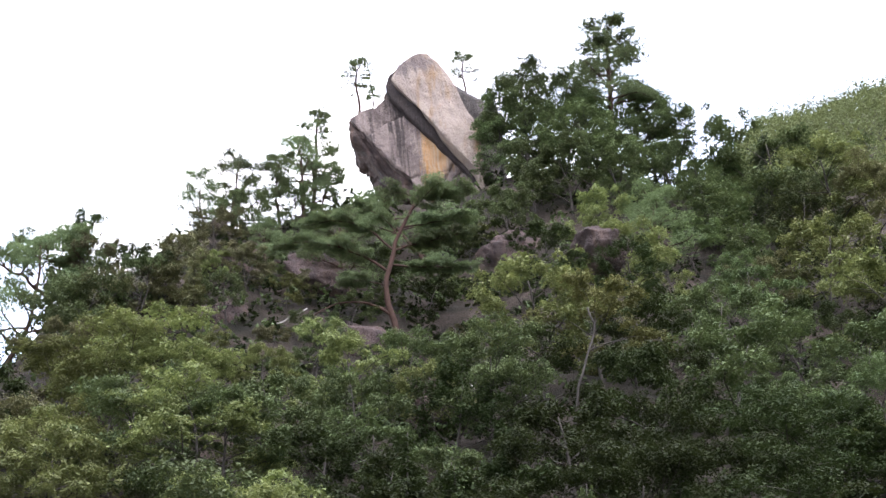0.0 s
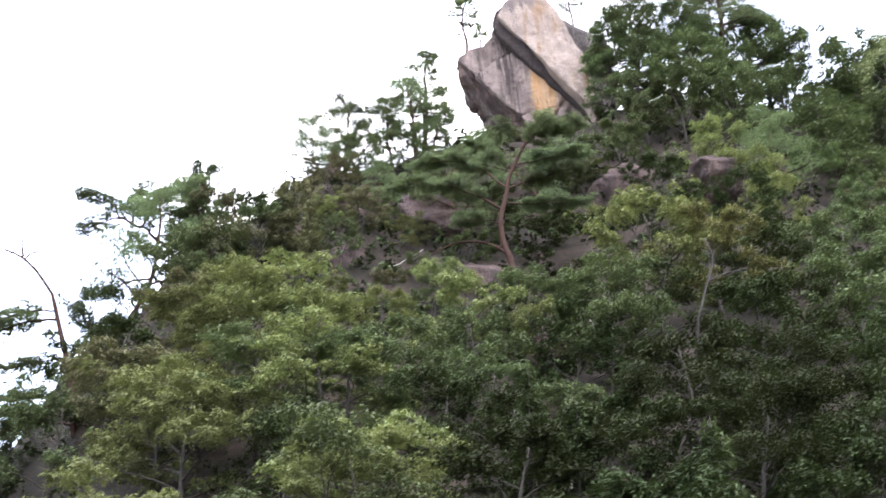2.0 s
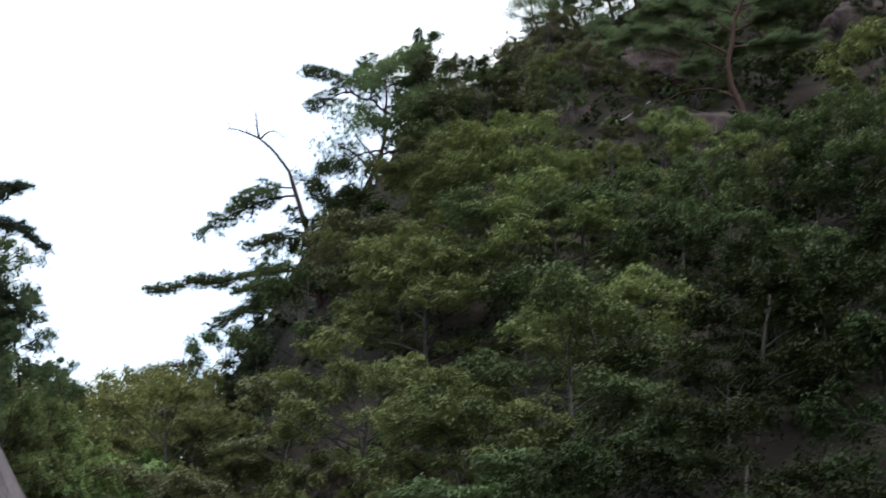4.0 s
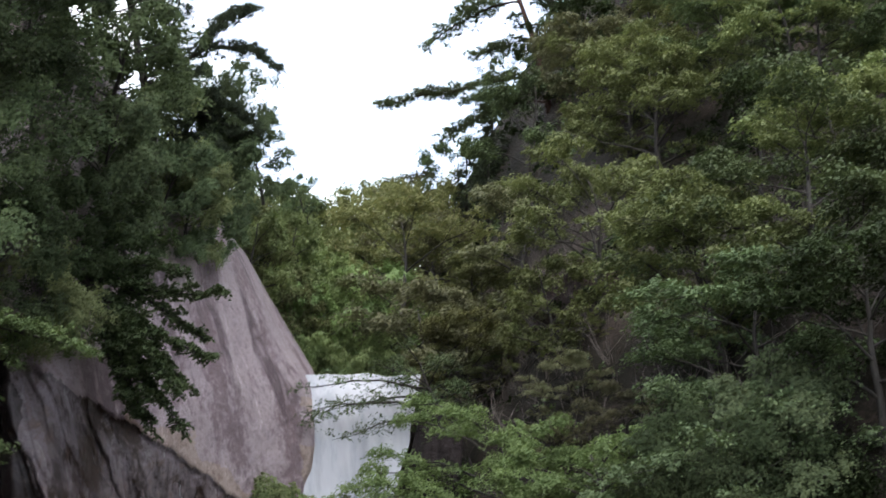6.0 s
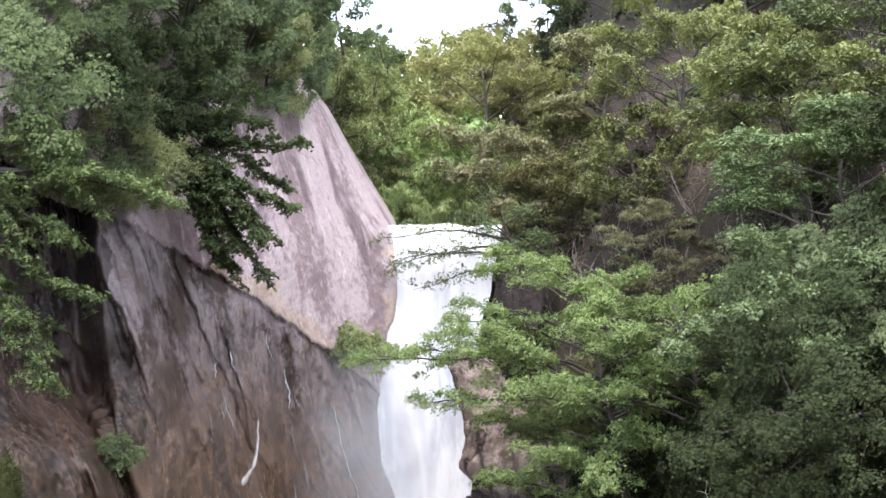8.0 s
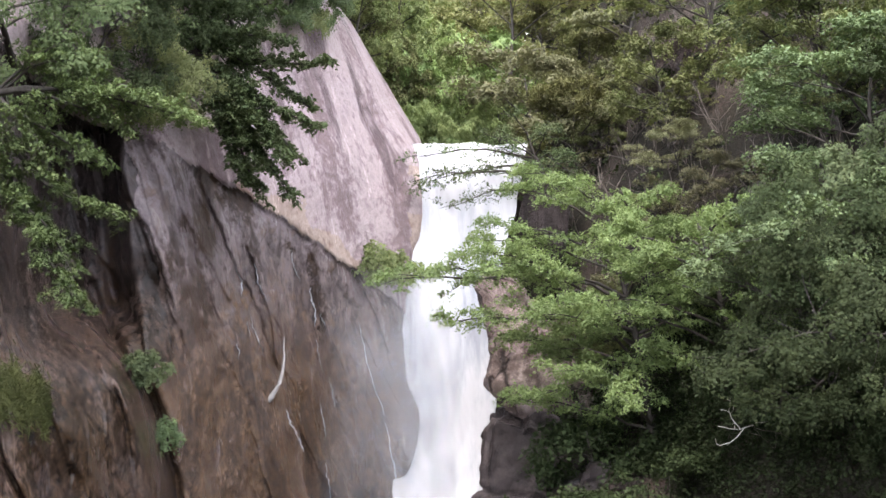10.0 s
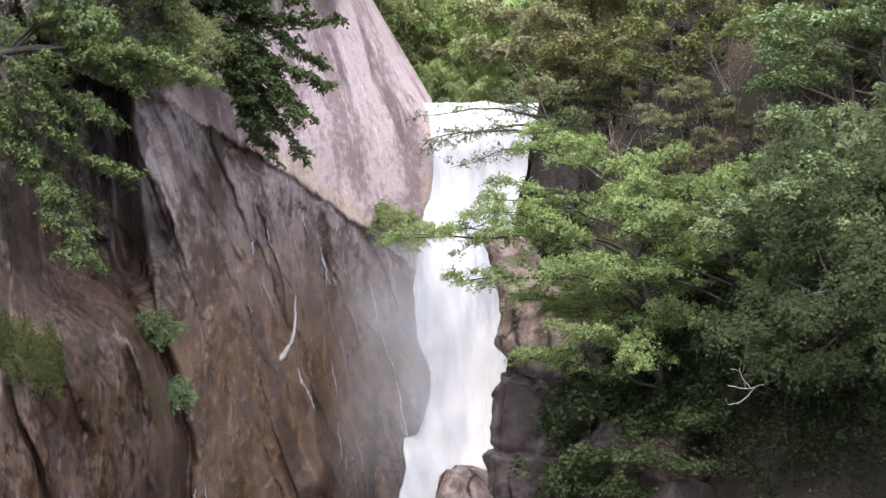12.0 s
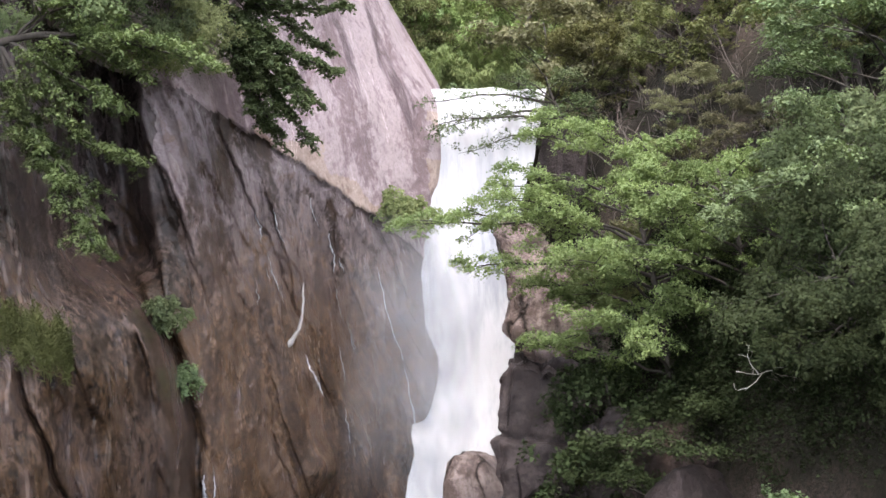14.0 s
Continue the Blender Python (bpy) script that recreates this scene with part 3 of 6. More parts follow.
def bamboo(seed, h=4.2, culms=12, out=1.3):
    """A clump of bamboo: culms that arch over under drooping narrow leaves."""
    rng = np.random.default_rng(seed)
    wood, crown = Shape(), Shape()
    for _ in range(culms):
        a, tall = rng.uniform(0, 6.28), h * rng.uniform(0.7, 1.1)
        aim = np.array([math.cos(a), math.sin(a), 0.0])
        t = np.linspace(0, 1, 9)
        path = rng.normal(0, 0.18, 3) * [1, 1, 0] + aim * (out * t ** 2.2)[:, None] + np.array([0, 0, 1]) * (tall * (t - 0.28 * t ** 4) - 0.3 * (1 - t))[:, None]
        wood.tube(path, np.linspace(0.03, 0.008, 9), 4)
        for u in np.linspace(0.22, 1.0, 16):
            q, dr = along(path, min(u, 0.999))
            n = int(26 * (0.6 + 0.6 * u))
            b = rng.uniform(0, 6.28, n)
            r = rng.uniform(0.05, 0.62, n) * (1.15 - 0.45 * u)
            side = np.stack([np.cos(b), np.sin(b), -0.45 - 0.5 * r], 1)
            L = rng.uniform(0.16, 0.32, n)
            crown.blades(q + side * r[:, None], side + rng.normal(0, 0.25, (n, 3)) + [0, 0, -0.25], rng.normal(0, 0.4, (n, 3)) + [0, 0, 1], L, L * 0.30, 0.25)
    return wood.mesh("trunk", True), crown.mesh("crown")


def grown_tree(name, label, trunk, bare, clad, bark, tint, seed, leafy, category="tree", leaf=0.16, per=60, size=0.5, dead=0.0):
    """A tree with limbs laid out to fit the camera's view. trunk: thick, thin, points. A limb is: the trunk (0) or limb
    that it grows on, how far up it, bearing, rise, length, bow.
    Bare limbs come first; clad limbs carry a flat fan of twigs with foliage."""
    rng = np.random.default_rng(seed)
    root, wood = tagged(new(name), label, category), Shape()
    pts = np.array(trunk[2], float)
    k = 4 * (len(pts) - 1) + 1
    t = np.linspace(0, len(pts) - 1, k)
    stem = np.stack([np.interp(t, np.arange(len(pts)), pts[:, i]) for i in range(3)], 1)
    stem[1:-1] = (stem[:-2] + 2 * stem[1:-1] + stem[2:]) / 4
    wood.tube(stem, np.linspace(trunk[0], trunk[1], k), 8)
    part("trunk", wood.mesh("trunk", True), bark, root)
    hosts = [stem]
    for n_limb, (host, s, bearing, rise, length, bow) in enumerate(bare + clad):
        wood, crown = Shape(), Shape()
        base, _ = along(hosts[host], min(s, 0.999))
        b, e = radians(bearing), radians(rise)
        t = np.linspace(0, 1, 11)
        path = base + np.outer(t, [math.sin(b) * math.cos(e), math.cos(b) * math.cos(e), math.sin(e)]) * length
        path[:, 2] += bow * length * 4 * t * (1 - t)
        path[1:] += np.cumsum(rng.normal(0, 0.008 * length, (10, 3)), 0)
        hosts.append(path)
        thick = min(0.025 + 0.010 * length, 0.14)
        wood.tube(path, np.linspace(thick, thick * 0.28, 11), 6)
        if n_limb < len(bare):
            wood.tube(path, np.linspace(thick * 1.5, thick * 0.4, 11), 6)
            for _ in range(int(dead)):
                q, dr = along(path, rng.uniform(0.3, 0.98))
                tw = bend_path(q, dr / np.linalg.norm(dr) + rng.normal(0, 0.7, 3), length * rng.uniform(0.12, 0.3), rng, 5, 0.25)
                wood.tube(tw, np.linspace(thick * 0.3, 0.01, 6), 4)
            part("branch", wood.mesh("branch", True), bark, root, "bare dead branch")
            continue
        n = max(5, int(length / (size * 0.50)))
        for j in range(n):
            u = 0.16 + 0.84 * (j + rng.uniform(0.2, 0.8)) / n
            q, dr = along(path, min(u, 0.999))
            dr = dr / (np.linalg.norm(dr) + 1e-9)
            across = np.array([-dr[1], dr[0], 0.0])
            across /= np.linalg.norm(across) + 1e-9
            for side in (-1, 1):
                reach = size * rng.uniform(0.5, 2.6) * (1.4 - 0.75 * u)
                tw = bend_path(q, across * side + dr * 0.7 + [0, 0, rng.uniform(-0.15, 0.2)], reach, rng, 3, 0.14)
                wood.tube(tw, np.linspace(thick * 0.25, 0.006, 4), 3)
                for q2 in (tw[-1], tw[2], tw[1]) if reach > 1.5 * size else (tw[-1], tw[2]) if reach > size else (tw[-1],):
                    rh = size * rng.uniform(0.40, 0.80)
                    count = per * (rh / size) ** 2 * rng.uniform(0.8, 1.3)
                    if leafy:
                        spray(crown, rng, q2, rh, rh * 0.40, int(count), leaf)
                    else:
                        needles(crown, rng, q2, rh, rh * 0.15, int(count * 0.5) + 2, leaf)
        branch = part("branch", wood.mesh("branch", True), bark, root)
        part("foliage", crown.mesh("foliage"), LEAF[tint], branch)
    return root


def layered_maple(name, label, h, spread, tiers, bark, tint, seed, lean=(0.0, 0.0), toward=-90, reach_more=0.3, extra=(), low=0.25, per=185, leaf=0.075):
    """A maple whose near-level limbs carry flat tiers of leaves; it spreads further towards one bearing. extra: limbs as in grown_tree."""
    rng = np.random.default_rng(seed)
    root, wood = tagged(new(name), label, "tree"), Shape()
    trunk = bend_path((0, 0, -0.8), (lean[0], lean[1], 1), h, rng, 10, 0.07, 0.25)
    wood.tube(trunk, np.linspace(0.20, 0.045, len(trunk)), 8)
    part("trunk", wood.mesh("trunk", True), bark, root)
    limbs, turn = [], rng.uniform(0, 360)
    for i in range(tiers):
        t = low + (0.97 - low) * (i + 0.3) / tiers
        for _ in range(4 if t < 0.85 else 3):
            turn += 137.5 / 1.5 + rng.normal(0, 14)
            width = spread * (0.35 + 0.65 * math.sin(math.pi * min(1, 0.30 + 0.66 * (t - low) / (1 - low)))) * rng.uniform(0.7, 1.1)
            limbs.append((t + rng.uniform(0, 0.05), turn, rng.uniform(2, 16) + 14 * t, width * (1 + reach_more * math.cos(radians(turn - toward))), 0.07))
    for s, bearing, rise, length, bow in limbs + list(extra):
        wood, crown = Shape(), Shape()
        base, _ = along(trunk, min(s, 0.999))
        b, e = radians(bearing), radians(rise)
        t = np.linspace(0, 1, 11)
        path = base + np.outer(t, [math.sin(b) * math.cos(e), math.cos(b) * math.cos(e), math.sin(e)]) * length
        path[:, 2] += bow * length * 4 * t * (1 - t)
        path[1:] += np.cumsum(rng.normal(0, 0.012 * length, (10, 3)), 0)
        thick = 0.02 + 0.009 * length
        wood.tube(path, np.linspace(thick, 0.012, 11), 6)
        n = max(4, int(length * 1.5))
        for j in range(n):
            u = 0.25 + 0.75 * (j + rng.uniform(0, 0.8)) / n
            q, dr = along(path, min(u, 0.999))
            dr = dr / (np.linalg.norm(dr) + 1e-9)
            across = np.array([-dr[1], dr[0], 0.0])
            side = 1 if j % 2 else -1
            tw = bend_path(q, across * side * rng.uniform(0.6, 1.0) + dr * 0.8 + [0, 0, rng.uniform(-0.1, 0.15)], (0.22 * length + 0.3) * rng.uniform(0.5, 1.1) * (1.3 - 0.6 * u), rng, 4, 0.13, -0.15)
            wood.tube(tw, np.linspace(thick * 0.3, 0.006, 5), 3)
            for q2 in (tw[-1], tw[2]):
                rh = rng.uniform(0.36, 0.74)
                spray(crown, rng, q2 + rng.normal(0, 0.15, 3), rh, rh * 0.36, int(per * (rh / 0.50) ** 2 * rng.uniform(0.7, 1.2)), leaf, 0.5, 0.3, 9)
        spray(crown, rng, path[-1], 0.5, 0.2, per, leaf, 0.5, 0.3, 9)
        branch = part("branch", wood.mesh("branch", True), bark, root)
        part("foliage", crown.mesh("foliage"), LEAF[tint], branch)
    return root

# ---- lie of the land: a gorge with a wooded mountainside across the stream ----
BEARING = [-180, -100, -60, -26, -14, -8, -4, -1, 2, 4, 7, 10, 14, 20, 26, 30, 36, 42, 46, 52, 70, 110, 180]
RIDGE_EL = [4, 10, 18, 21, 19, 16, 13, 12, 12, 13.5, 19, 23.6, 27.4, 31, 31.6, 31.4, 33.4, 31.2, 29.0, 27.5, 25, 14, 4]
RIDGE_R = [200, 160, 120, 100, 100, 100, 110, 120, 125, 120, 115, 105, 112, 124, 134, 142, 146, 150, 150, 150, 150, 160, 200]
FOOT_R = [60, 40, 38, 42, 50, 58, 63, 67, 67, 62, 54, 49, 44, 40, 38, 37, 36, 35, 34, 33, 30, 40, 60]
STEEP = [0.7, 0.7, 0.5, 0.35, 0.3, 0.25, 0.2, 0.2, 0.2, 0.3, 0.4, 0.38, 0.36, 0.32, 0.30, 0.30, 0.30, 0.30, 0.30, 0.30, 0.4, 0.7, 0.7]
FAR_EL = [3, 5, 8, 8, 8, 8, 8, 8, 8, 8, 8, 8, 10, 14, 18, 20, 24, 29.4, 32.0, 32.4, 30, 15, 3]
BED_Z, LIP_Z, EYE = -7.5, 12.7, 1.6


def wave(x, y, s, k):
    return np.sin(x / s + k) * np.cos(y / s * 1.13 + 2 * k) + 0.5 * np.sin(x / s * 2.3 + y / s * 1.7 + k)


def ground_height(x, y):
    """Height of the land at a place, for numbers or arrays."""
    x, y = np.asarray(x, float), np.asarray(y, float)
    r, az = np.hypot(x, y), np.degrees(np.arctan2(x, y))
    ridge, rr, foot, steep = (np.interp(az, BEARING, t) for t in (RIDGE_EL, RIDGE_R, FOOT_R, STEEP))
    u = np.clip((r - foot) / (rr - foot), 0, 1)
    low = np.degrees(np.arctan((BED_Z - EYE) / foot))
    el = low + (ridge - low) * u ** steep
    z = EYE + r * np.tan(np.radians(el))
    top = EYE + rr * np.tan(np.radians(ridge))
    far = EYE + 420 * np.tan(np.radians(np.interp(az, BEARING, FAR_EL)))
    v = np.clip((r - rr) / (420 - rr), 0, 1)
    back = top + (far - top) * (3 * v * v - 2 * v * v * v) - 0.10 * rr * np.sin(np.pi * v)
    z = np.where(r > rr, np.where(r > 420, far * np.exp(-((r - 420) / 900.0) ** 2), back), z)
    z = np.where(r < foot, BED_Z, z)
    bank = np.clip((r - 5) / 9, 0, 1)
    z = np.where(r < 14, (BED_Z) * bank * bank * (3 - 2 * bank), z)
    rough = np.clip((r - foot) / 12, 0, 1)
    z = z + rough * (1.1 * wave(x, y, 6.5, 0.7) + 0.5 * wave(x, y, 2.6, 2.1))
    # the stream's bed above the falls
    mid = 2.1 + 0.02 * (y - 66)
    chan = np.clip(1.6 - np.abs(x - mid) / 2.6, 0, 1) * (y > 40) * (y < 110)
    bed = np.where(y > 66.5, LIP_Z - 0.5 + np.maximum(0, y - 85) * 0.12, BED_Z)
    return z + (np.where(chan > 0, bed, z) - z) * chan


def fbm(p, scale, octaves=5, seed=0.0):
    """Fractal noise at an array of places, from turned sine lattices."""
    out, amp, s = np.zeros(p.shape[:-1]), 1.0, scale
    for k in range(octaves):
        t = 0.9 + 1.7 * k + seed
        q = p / s
        a = q[..., 0] * np.cos(t) + q[..., 1] * np.sin(t) + 0.6 * q[..., 2]
        b = -q[..., 0] * np.sin(t) + q[..., 1] * np.cos(t) - 0.5 * q[..., 2] + 1.3 * k
        c = q[..., 2] + 0.4 * q[..., 0] + seed * 2.1
        out += amp * np.sin(a + 1.4 * np.sin(b + seed)) * np.cos(c + 1.1 * np.sin(a * 0.7))
        amp, s = amp * 0.5, s * 0.47
    return out


def step(x, a, b):
    t = np.clip((x - a) / (b - a), 0, 1)
    return t * t * (3 - 2 * t)


# ---- the granite wall beside the falls ----
WALL_AZ = [-32, -24, -18, -14, -10, -6, -3, -1.2, -0.2, 0.5, 1.2]
WALL_R = [31, 35, 40, 44, 49, 55, 59.5, 62.0, 63.0, 63.8, 64.5]
CUT_Z = [-5, -2, -0.1, 1.2, 2.6, 4.1, 6, 9, 12]
CUT_AZ = [-9.8, -9.95, -10.4, -11.0, -12.2, -13.0, -13.6, -13.8, -13.8]
EDGE_Z = [-6, -1.5, -0.6, 0, 1.0, 2, 5.4, 7.6, 9.1, 10.6, 12.0, 13.8, 15.8]
EDGE_AZ = [-1.0, -0.3, 0.1, 0.15, -0.5, -0.8, -0.8, -0.2, 0.25, 0.25, 0.25, 0.1, -0.6]
WALL_TOP = [36, 34, 32, 30, 27, 23.0, 19.0, 15.6, 13.7, 11.2, 10.0]


def wall_range(A, z):
    """How far off the rock face stands on a bearing at a height, and whether it belongs to the upper slab."""
    A, z = np.asarray(A, float), np.asarray(z, float)
    V = (z + 9) / (np.interp(A, WALL_AZ, WALL_TOP) + 9)
    r = np.interp(A, WALL_AZ, WALL_R)
    # the corner beside the water, where the face turns back into the chute
    past = A - np.interp(z, EDGE_Z, EDGE_AZ) + 0.05 * np.sin(z * 2.1) + 0.03 * np.sin(z * 5.3)
    r = r + 0.55 * np.clip(past / 0.45 + 1, 0, 1) ** 3 + 9.0 * np.clip(past, 0, 2)
    lean = 0.10 * np.maximum(z + 4, 0) + 0.006 * np.maximum(z, 0) ** 2 + 5.0 * np.clip((V - 0.80) / 0.2, 0, 1) ** 3
    # the upper slab overlaps the lower along a slanting ledge
    ledge = np.interp(A, [-32, -12.5, -6.9, -5.1, -2.8, -1.7, -0.4], [15.0, 10.3, 8.4, 7.5, 6.1, 5.3, 4.0]) + 0.07 * np.sin(A * 4.1) + 0.03 * np.sin(A * 13)
    upper = step(z, ledge - 0.05, ledge + 0.22)
    low = 1 - upper
    out = -0.32 * upper * np.exp(-(z - ledge) / 4.0 * (z > ledge)) * step(A, -13, -9) * step(A, 0.2, -1.2) + 0.05 * np.exp(-((z - ledge + 0.10) / 0.09) ** 2)
    # sheets of rock that end in slanting edges down the lower slab
    for a0, slope, deep, fade, crack in ((-12.3, 0.47, 0.26, 1.8, 0.30), (-8.9, 0.43, 0.26, 1.0, 0.42), (-8.0, 0.40, 0.12, 0.9, 0.26), (-5.2, 0.30, 0.05, 0.8, 0.04), (-3.6, 0.24, 0.06, 0.7, 0.0), (-15.0, 0.40, 0.2, 1.4, 0.1), (-18.5, 0.35, 0.2, 1.6, 0.1), (-10.6, 0.40, 0.14, 1.0, 0.16)):
        d = A - (a0 + slope * (9.0 - z) + 0.16 * np.sin(z * 0.8 + 2.3 * a0) + 0.06 * np.sin(z * 2.3 + 3.1 * a0) + 0.035 * np.sin(z * 5.9 + a0) + 0.02 * np.sin(z * 14 + 2 * a0))
        out = out + crack * low * np.exp(-(d / 0.055) ** 2) * (0.45 + 0.35 * np.sin(z * 1.3 + 3 * a0) + 0.25 * np.sin(z * 4.7 + a0)) * step(z, 0.5, 4.0) * step(z, 10.0, 8.8)
        out = out - deep * low * step(d, -0.03, 0.05) * np.exp(-np.maximum(d, 0) / fade) * (0.55 + 0.45 * np.sin(z * 0.55 + a0 * 1.7)) * step(z, 10.5, 9.0)
    p0 = np.stack([np.sin(np.radians(A)) * r, np.cos(np.radians(A)) * r, z], -1)
    for wide, tall, pitch, seed in ((2.1, 0.24, 0.36, 0.4), (0.95, 0.11, 0.44, 1.9), (0.45, 0.045, 0.50, 3.1)):
        u = (A + pitch * z) / wide + 0.55 * fbm(p0, 3.2 * wide, 4, seed)
        saw = u - np.floor(u)
        some = np.clip(0.5 + 0.9 * fbm(p0 * [1, 1, 0.5], 2.8, 3, seed + 5), 0, 1)
        out = out + tall * low * some * (step(saw, 0.0, 0.93) - step(saw, 0.94, 1.0) - 0.5)
    # the dark hollow left of the slab's corner, and the round shoulder that stands in front of it
    cut = np.interp(z, CUT_Z, CUT_AZ) + 0.06 * np.sin(z * 2.2)
    corner = np.interp(z, [2, 6, 9, 11], [-10.9, -11.9, -12.25, -12.5])
    out = out + 5.0 * (0.42 * step(A, corner + 2.0, corner - 0.2) + 0.58 * step(A, corner + 0.4, corner - 0.9)) * step(A, -17.0, -14.0) * step(z, 12.5, 10.8) * step(z, 1.2, 5.0)
    out = out + 0.9 * np.exp(-((A - cut - 0.12) / 0.28) ** 2) * step(z, 6.5, 4.5)
    round_top = step(-z, -4.6 - 0.25 * (-12 - A), 0.3)
    out = out - 2.4 * step(cut - A, -0.02, 1.0) * round_top
    for off, deep, wide in ((1.25, 0.30, 0.18), (2.9, -0.35, 0.6), (4.6, 0.25, 0.35)):
        d = A - (cut - off - 0.07 * off * np.sin(z * 0.7 + off * 3))
        out = out + deep * np.exp(-(d / wide) ** 2) * round_top * (0.6 + 0.4 * np.sin(z * 0.9 + off * 5))
    d = A - (-16.6 + 0.55 * (0.2 - z) + 0.1 * np.sin(z * 3))
    out = out + 0.6 * np.exp(-(d / 0.12) ** 2) * step(z, 0.6, 0.0) - 0.7 * np.exp(-((A + 16.2) / 1.4) ** 2 - ((z + 2.6) / 2.0) ** 2)
    # hollows and knobs low on the slab, and the rock nose that the water runs round
    out = out - 1.6 * np.exp(-((A + 0.75) / 0.55) ** 2 - ((z + 1.3) / 1.5) ** 2) + 1.0 * np.exp(-((A + 0.3) / 0.6) ** 2 - ((z - 3.2) / 1.8) ** 2)
    out = out + 0.9 * np.exp(-((A + 2.3) / 0.35) ** 2 - ((z + 4.4) / 1.6) ** 2) - 0.7 * np.exp(-((A + 4.7) / 0.5) ** 2 - ((z + 4.0) / 0.6) ** 2) + 0.8 * np.exp(-((A + 4.7) / 0.6) ** 2 - ((z + 5.6) / 0.8) ** 2)
    x, y = np.sin(np.radians(A)), np.cos(np.radians(A))
    p = np.stack([x * r, y * r, z], -1)
    shear = np.stack([p[..., 0] + 0.42 * p[..., 2], p[..., 1], 0.16 * p[..., 2]], -1)
    rough = 0.45 * fbm(p, 6.0, 3, 0.3) + (0.03 + 0.015 * low) * fbm(shear, 1.5, 3, 1.1) + 0.04 * fbm(p, 0.5, 4, 2.0)
    rough = rough + low * (0.12 * fbm(shear * [1, 1, 4.0], 2.2, 5, 4.1) + 0.06 * fbm(p, 0.8, 4, 5.2) + 0.10 * np.maximum(0, fbm(p, 0.9, 3, 6.0) - 0.4))
    return r + lean + out + rough, upper


def grid_mesh(name, co, smooth=True):
    """A mesh from a grid of places, shape (rows, columns, 3)."""
    a, b = co.shape[:2]
    i = np.arange(a * b).reshape(a, b)
    quads = np.stack([i[:-1, :-1], i[:-1, 1:], i[1:, 1:], i[1:, :-1]], -1).reshape(-1, 4)
    me = bpy.data.meshes.new(name)
    me.from_pydata(co.reshape(-1, 3).tolist(), [], quads.tolist())
    if smooth:
        me.polygons.foreach_set("use_smooth", [True] * len(me.polygons))
    return me


def build_ground():
    az = np.radians(np.concatenate([np.arange(-180, -30, 4.0), np.arange(-30, 60, 0.5), np.arange(60, 180.1, 4.0)]))
    r = np.concatenate([np.linspace(0.0, 30, 24), np.linspace(31, 160, 150), np.linspace(165, 480, 60), np.geomspace(500, 4000, 16)])
    A, Rr = np.meshgrid(az, r, indexing="ij")
    x, y = Rr * np.sin(A), Rr * np.cos(A)
    me = grid_mesh("ground", np.stack([x, y, ground_height(x, y)], -1)[:, ::-1])
    ob = new("ground", me)
    me.materials.append(SOIL)
    tagged(ob, "brown forest floor of leaf litter on a steep gorge side", "ground", "", "structure")


build_ground()


def build_wall():
    az = np.concatenate([np.linspace(-32, -19, 60, endpoint=False), np.linspace(-19, -8, 230, endpoint=False), np.linspace(-8, 1.2, 280)])
    na, nz = len(az), 400
    A, V = np.meshgrid(az, np.linspace(0, 1, nz), indexing="ij")
    z = -9 + (np.interp(A, WALL_AZ, WALL_TOP) + 9) * V
    rr, upper = wall_range(A, z)
    x, y = np.sin(np.radians(A)), np.cos(np.radians(A))
    co = np.stack([x * rr, y * rr, z], -1)
    # carry the top back into the hill
    back = co[:, -1:, :] + np.stack([x[:, -1:] * 10, y[:, -1:] * 10, np.full((na, 1), -0.4)], -1)
    me = grid_mesh("cliff", np.concatenate([co, back], 1))
    ob = new("cliff", me)
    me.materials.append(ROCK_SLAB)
    for m in (ROCK_WET, ROCK_DAMP_SHADE, ROCK_RIM):
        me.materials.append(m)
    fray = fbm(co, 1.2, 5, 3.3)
    # 2: hollow and shoulder, damp rock with the shade in its colour
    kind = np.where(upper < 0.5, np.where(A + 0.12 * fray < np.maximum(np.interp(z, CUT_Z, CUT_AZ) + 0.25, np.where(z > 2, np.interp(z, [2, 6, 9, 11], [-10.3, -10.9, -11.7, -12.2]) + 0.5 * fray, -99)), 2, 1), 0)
    ledge = np.interp(A, [-12.5, -6.9, -5.1, -2.8, -1.7, -0.4], [10.3, 8.4, 7.5, 6.1, 5.3, 4.0])
    rim = (upper > 0.5) & (z - ledge < 0.75 + 0.5 * fray) & (A > -7.6) & (A < -2.6)
    rim |= (A > -0.62 + 0.25 * fray) & (z > 7.2) & (z < 11.4) & (fray > -0.5)
    kind = np.where(rim, 3, kind)
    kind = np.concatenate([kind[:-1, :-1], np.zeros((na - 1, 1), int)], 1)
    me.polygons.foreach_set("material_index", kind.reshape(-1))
    tagged(ob, "tall granite cliff, pale dry slab above and brown wet rock below", "cliff", "", "structure")


build_wall()


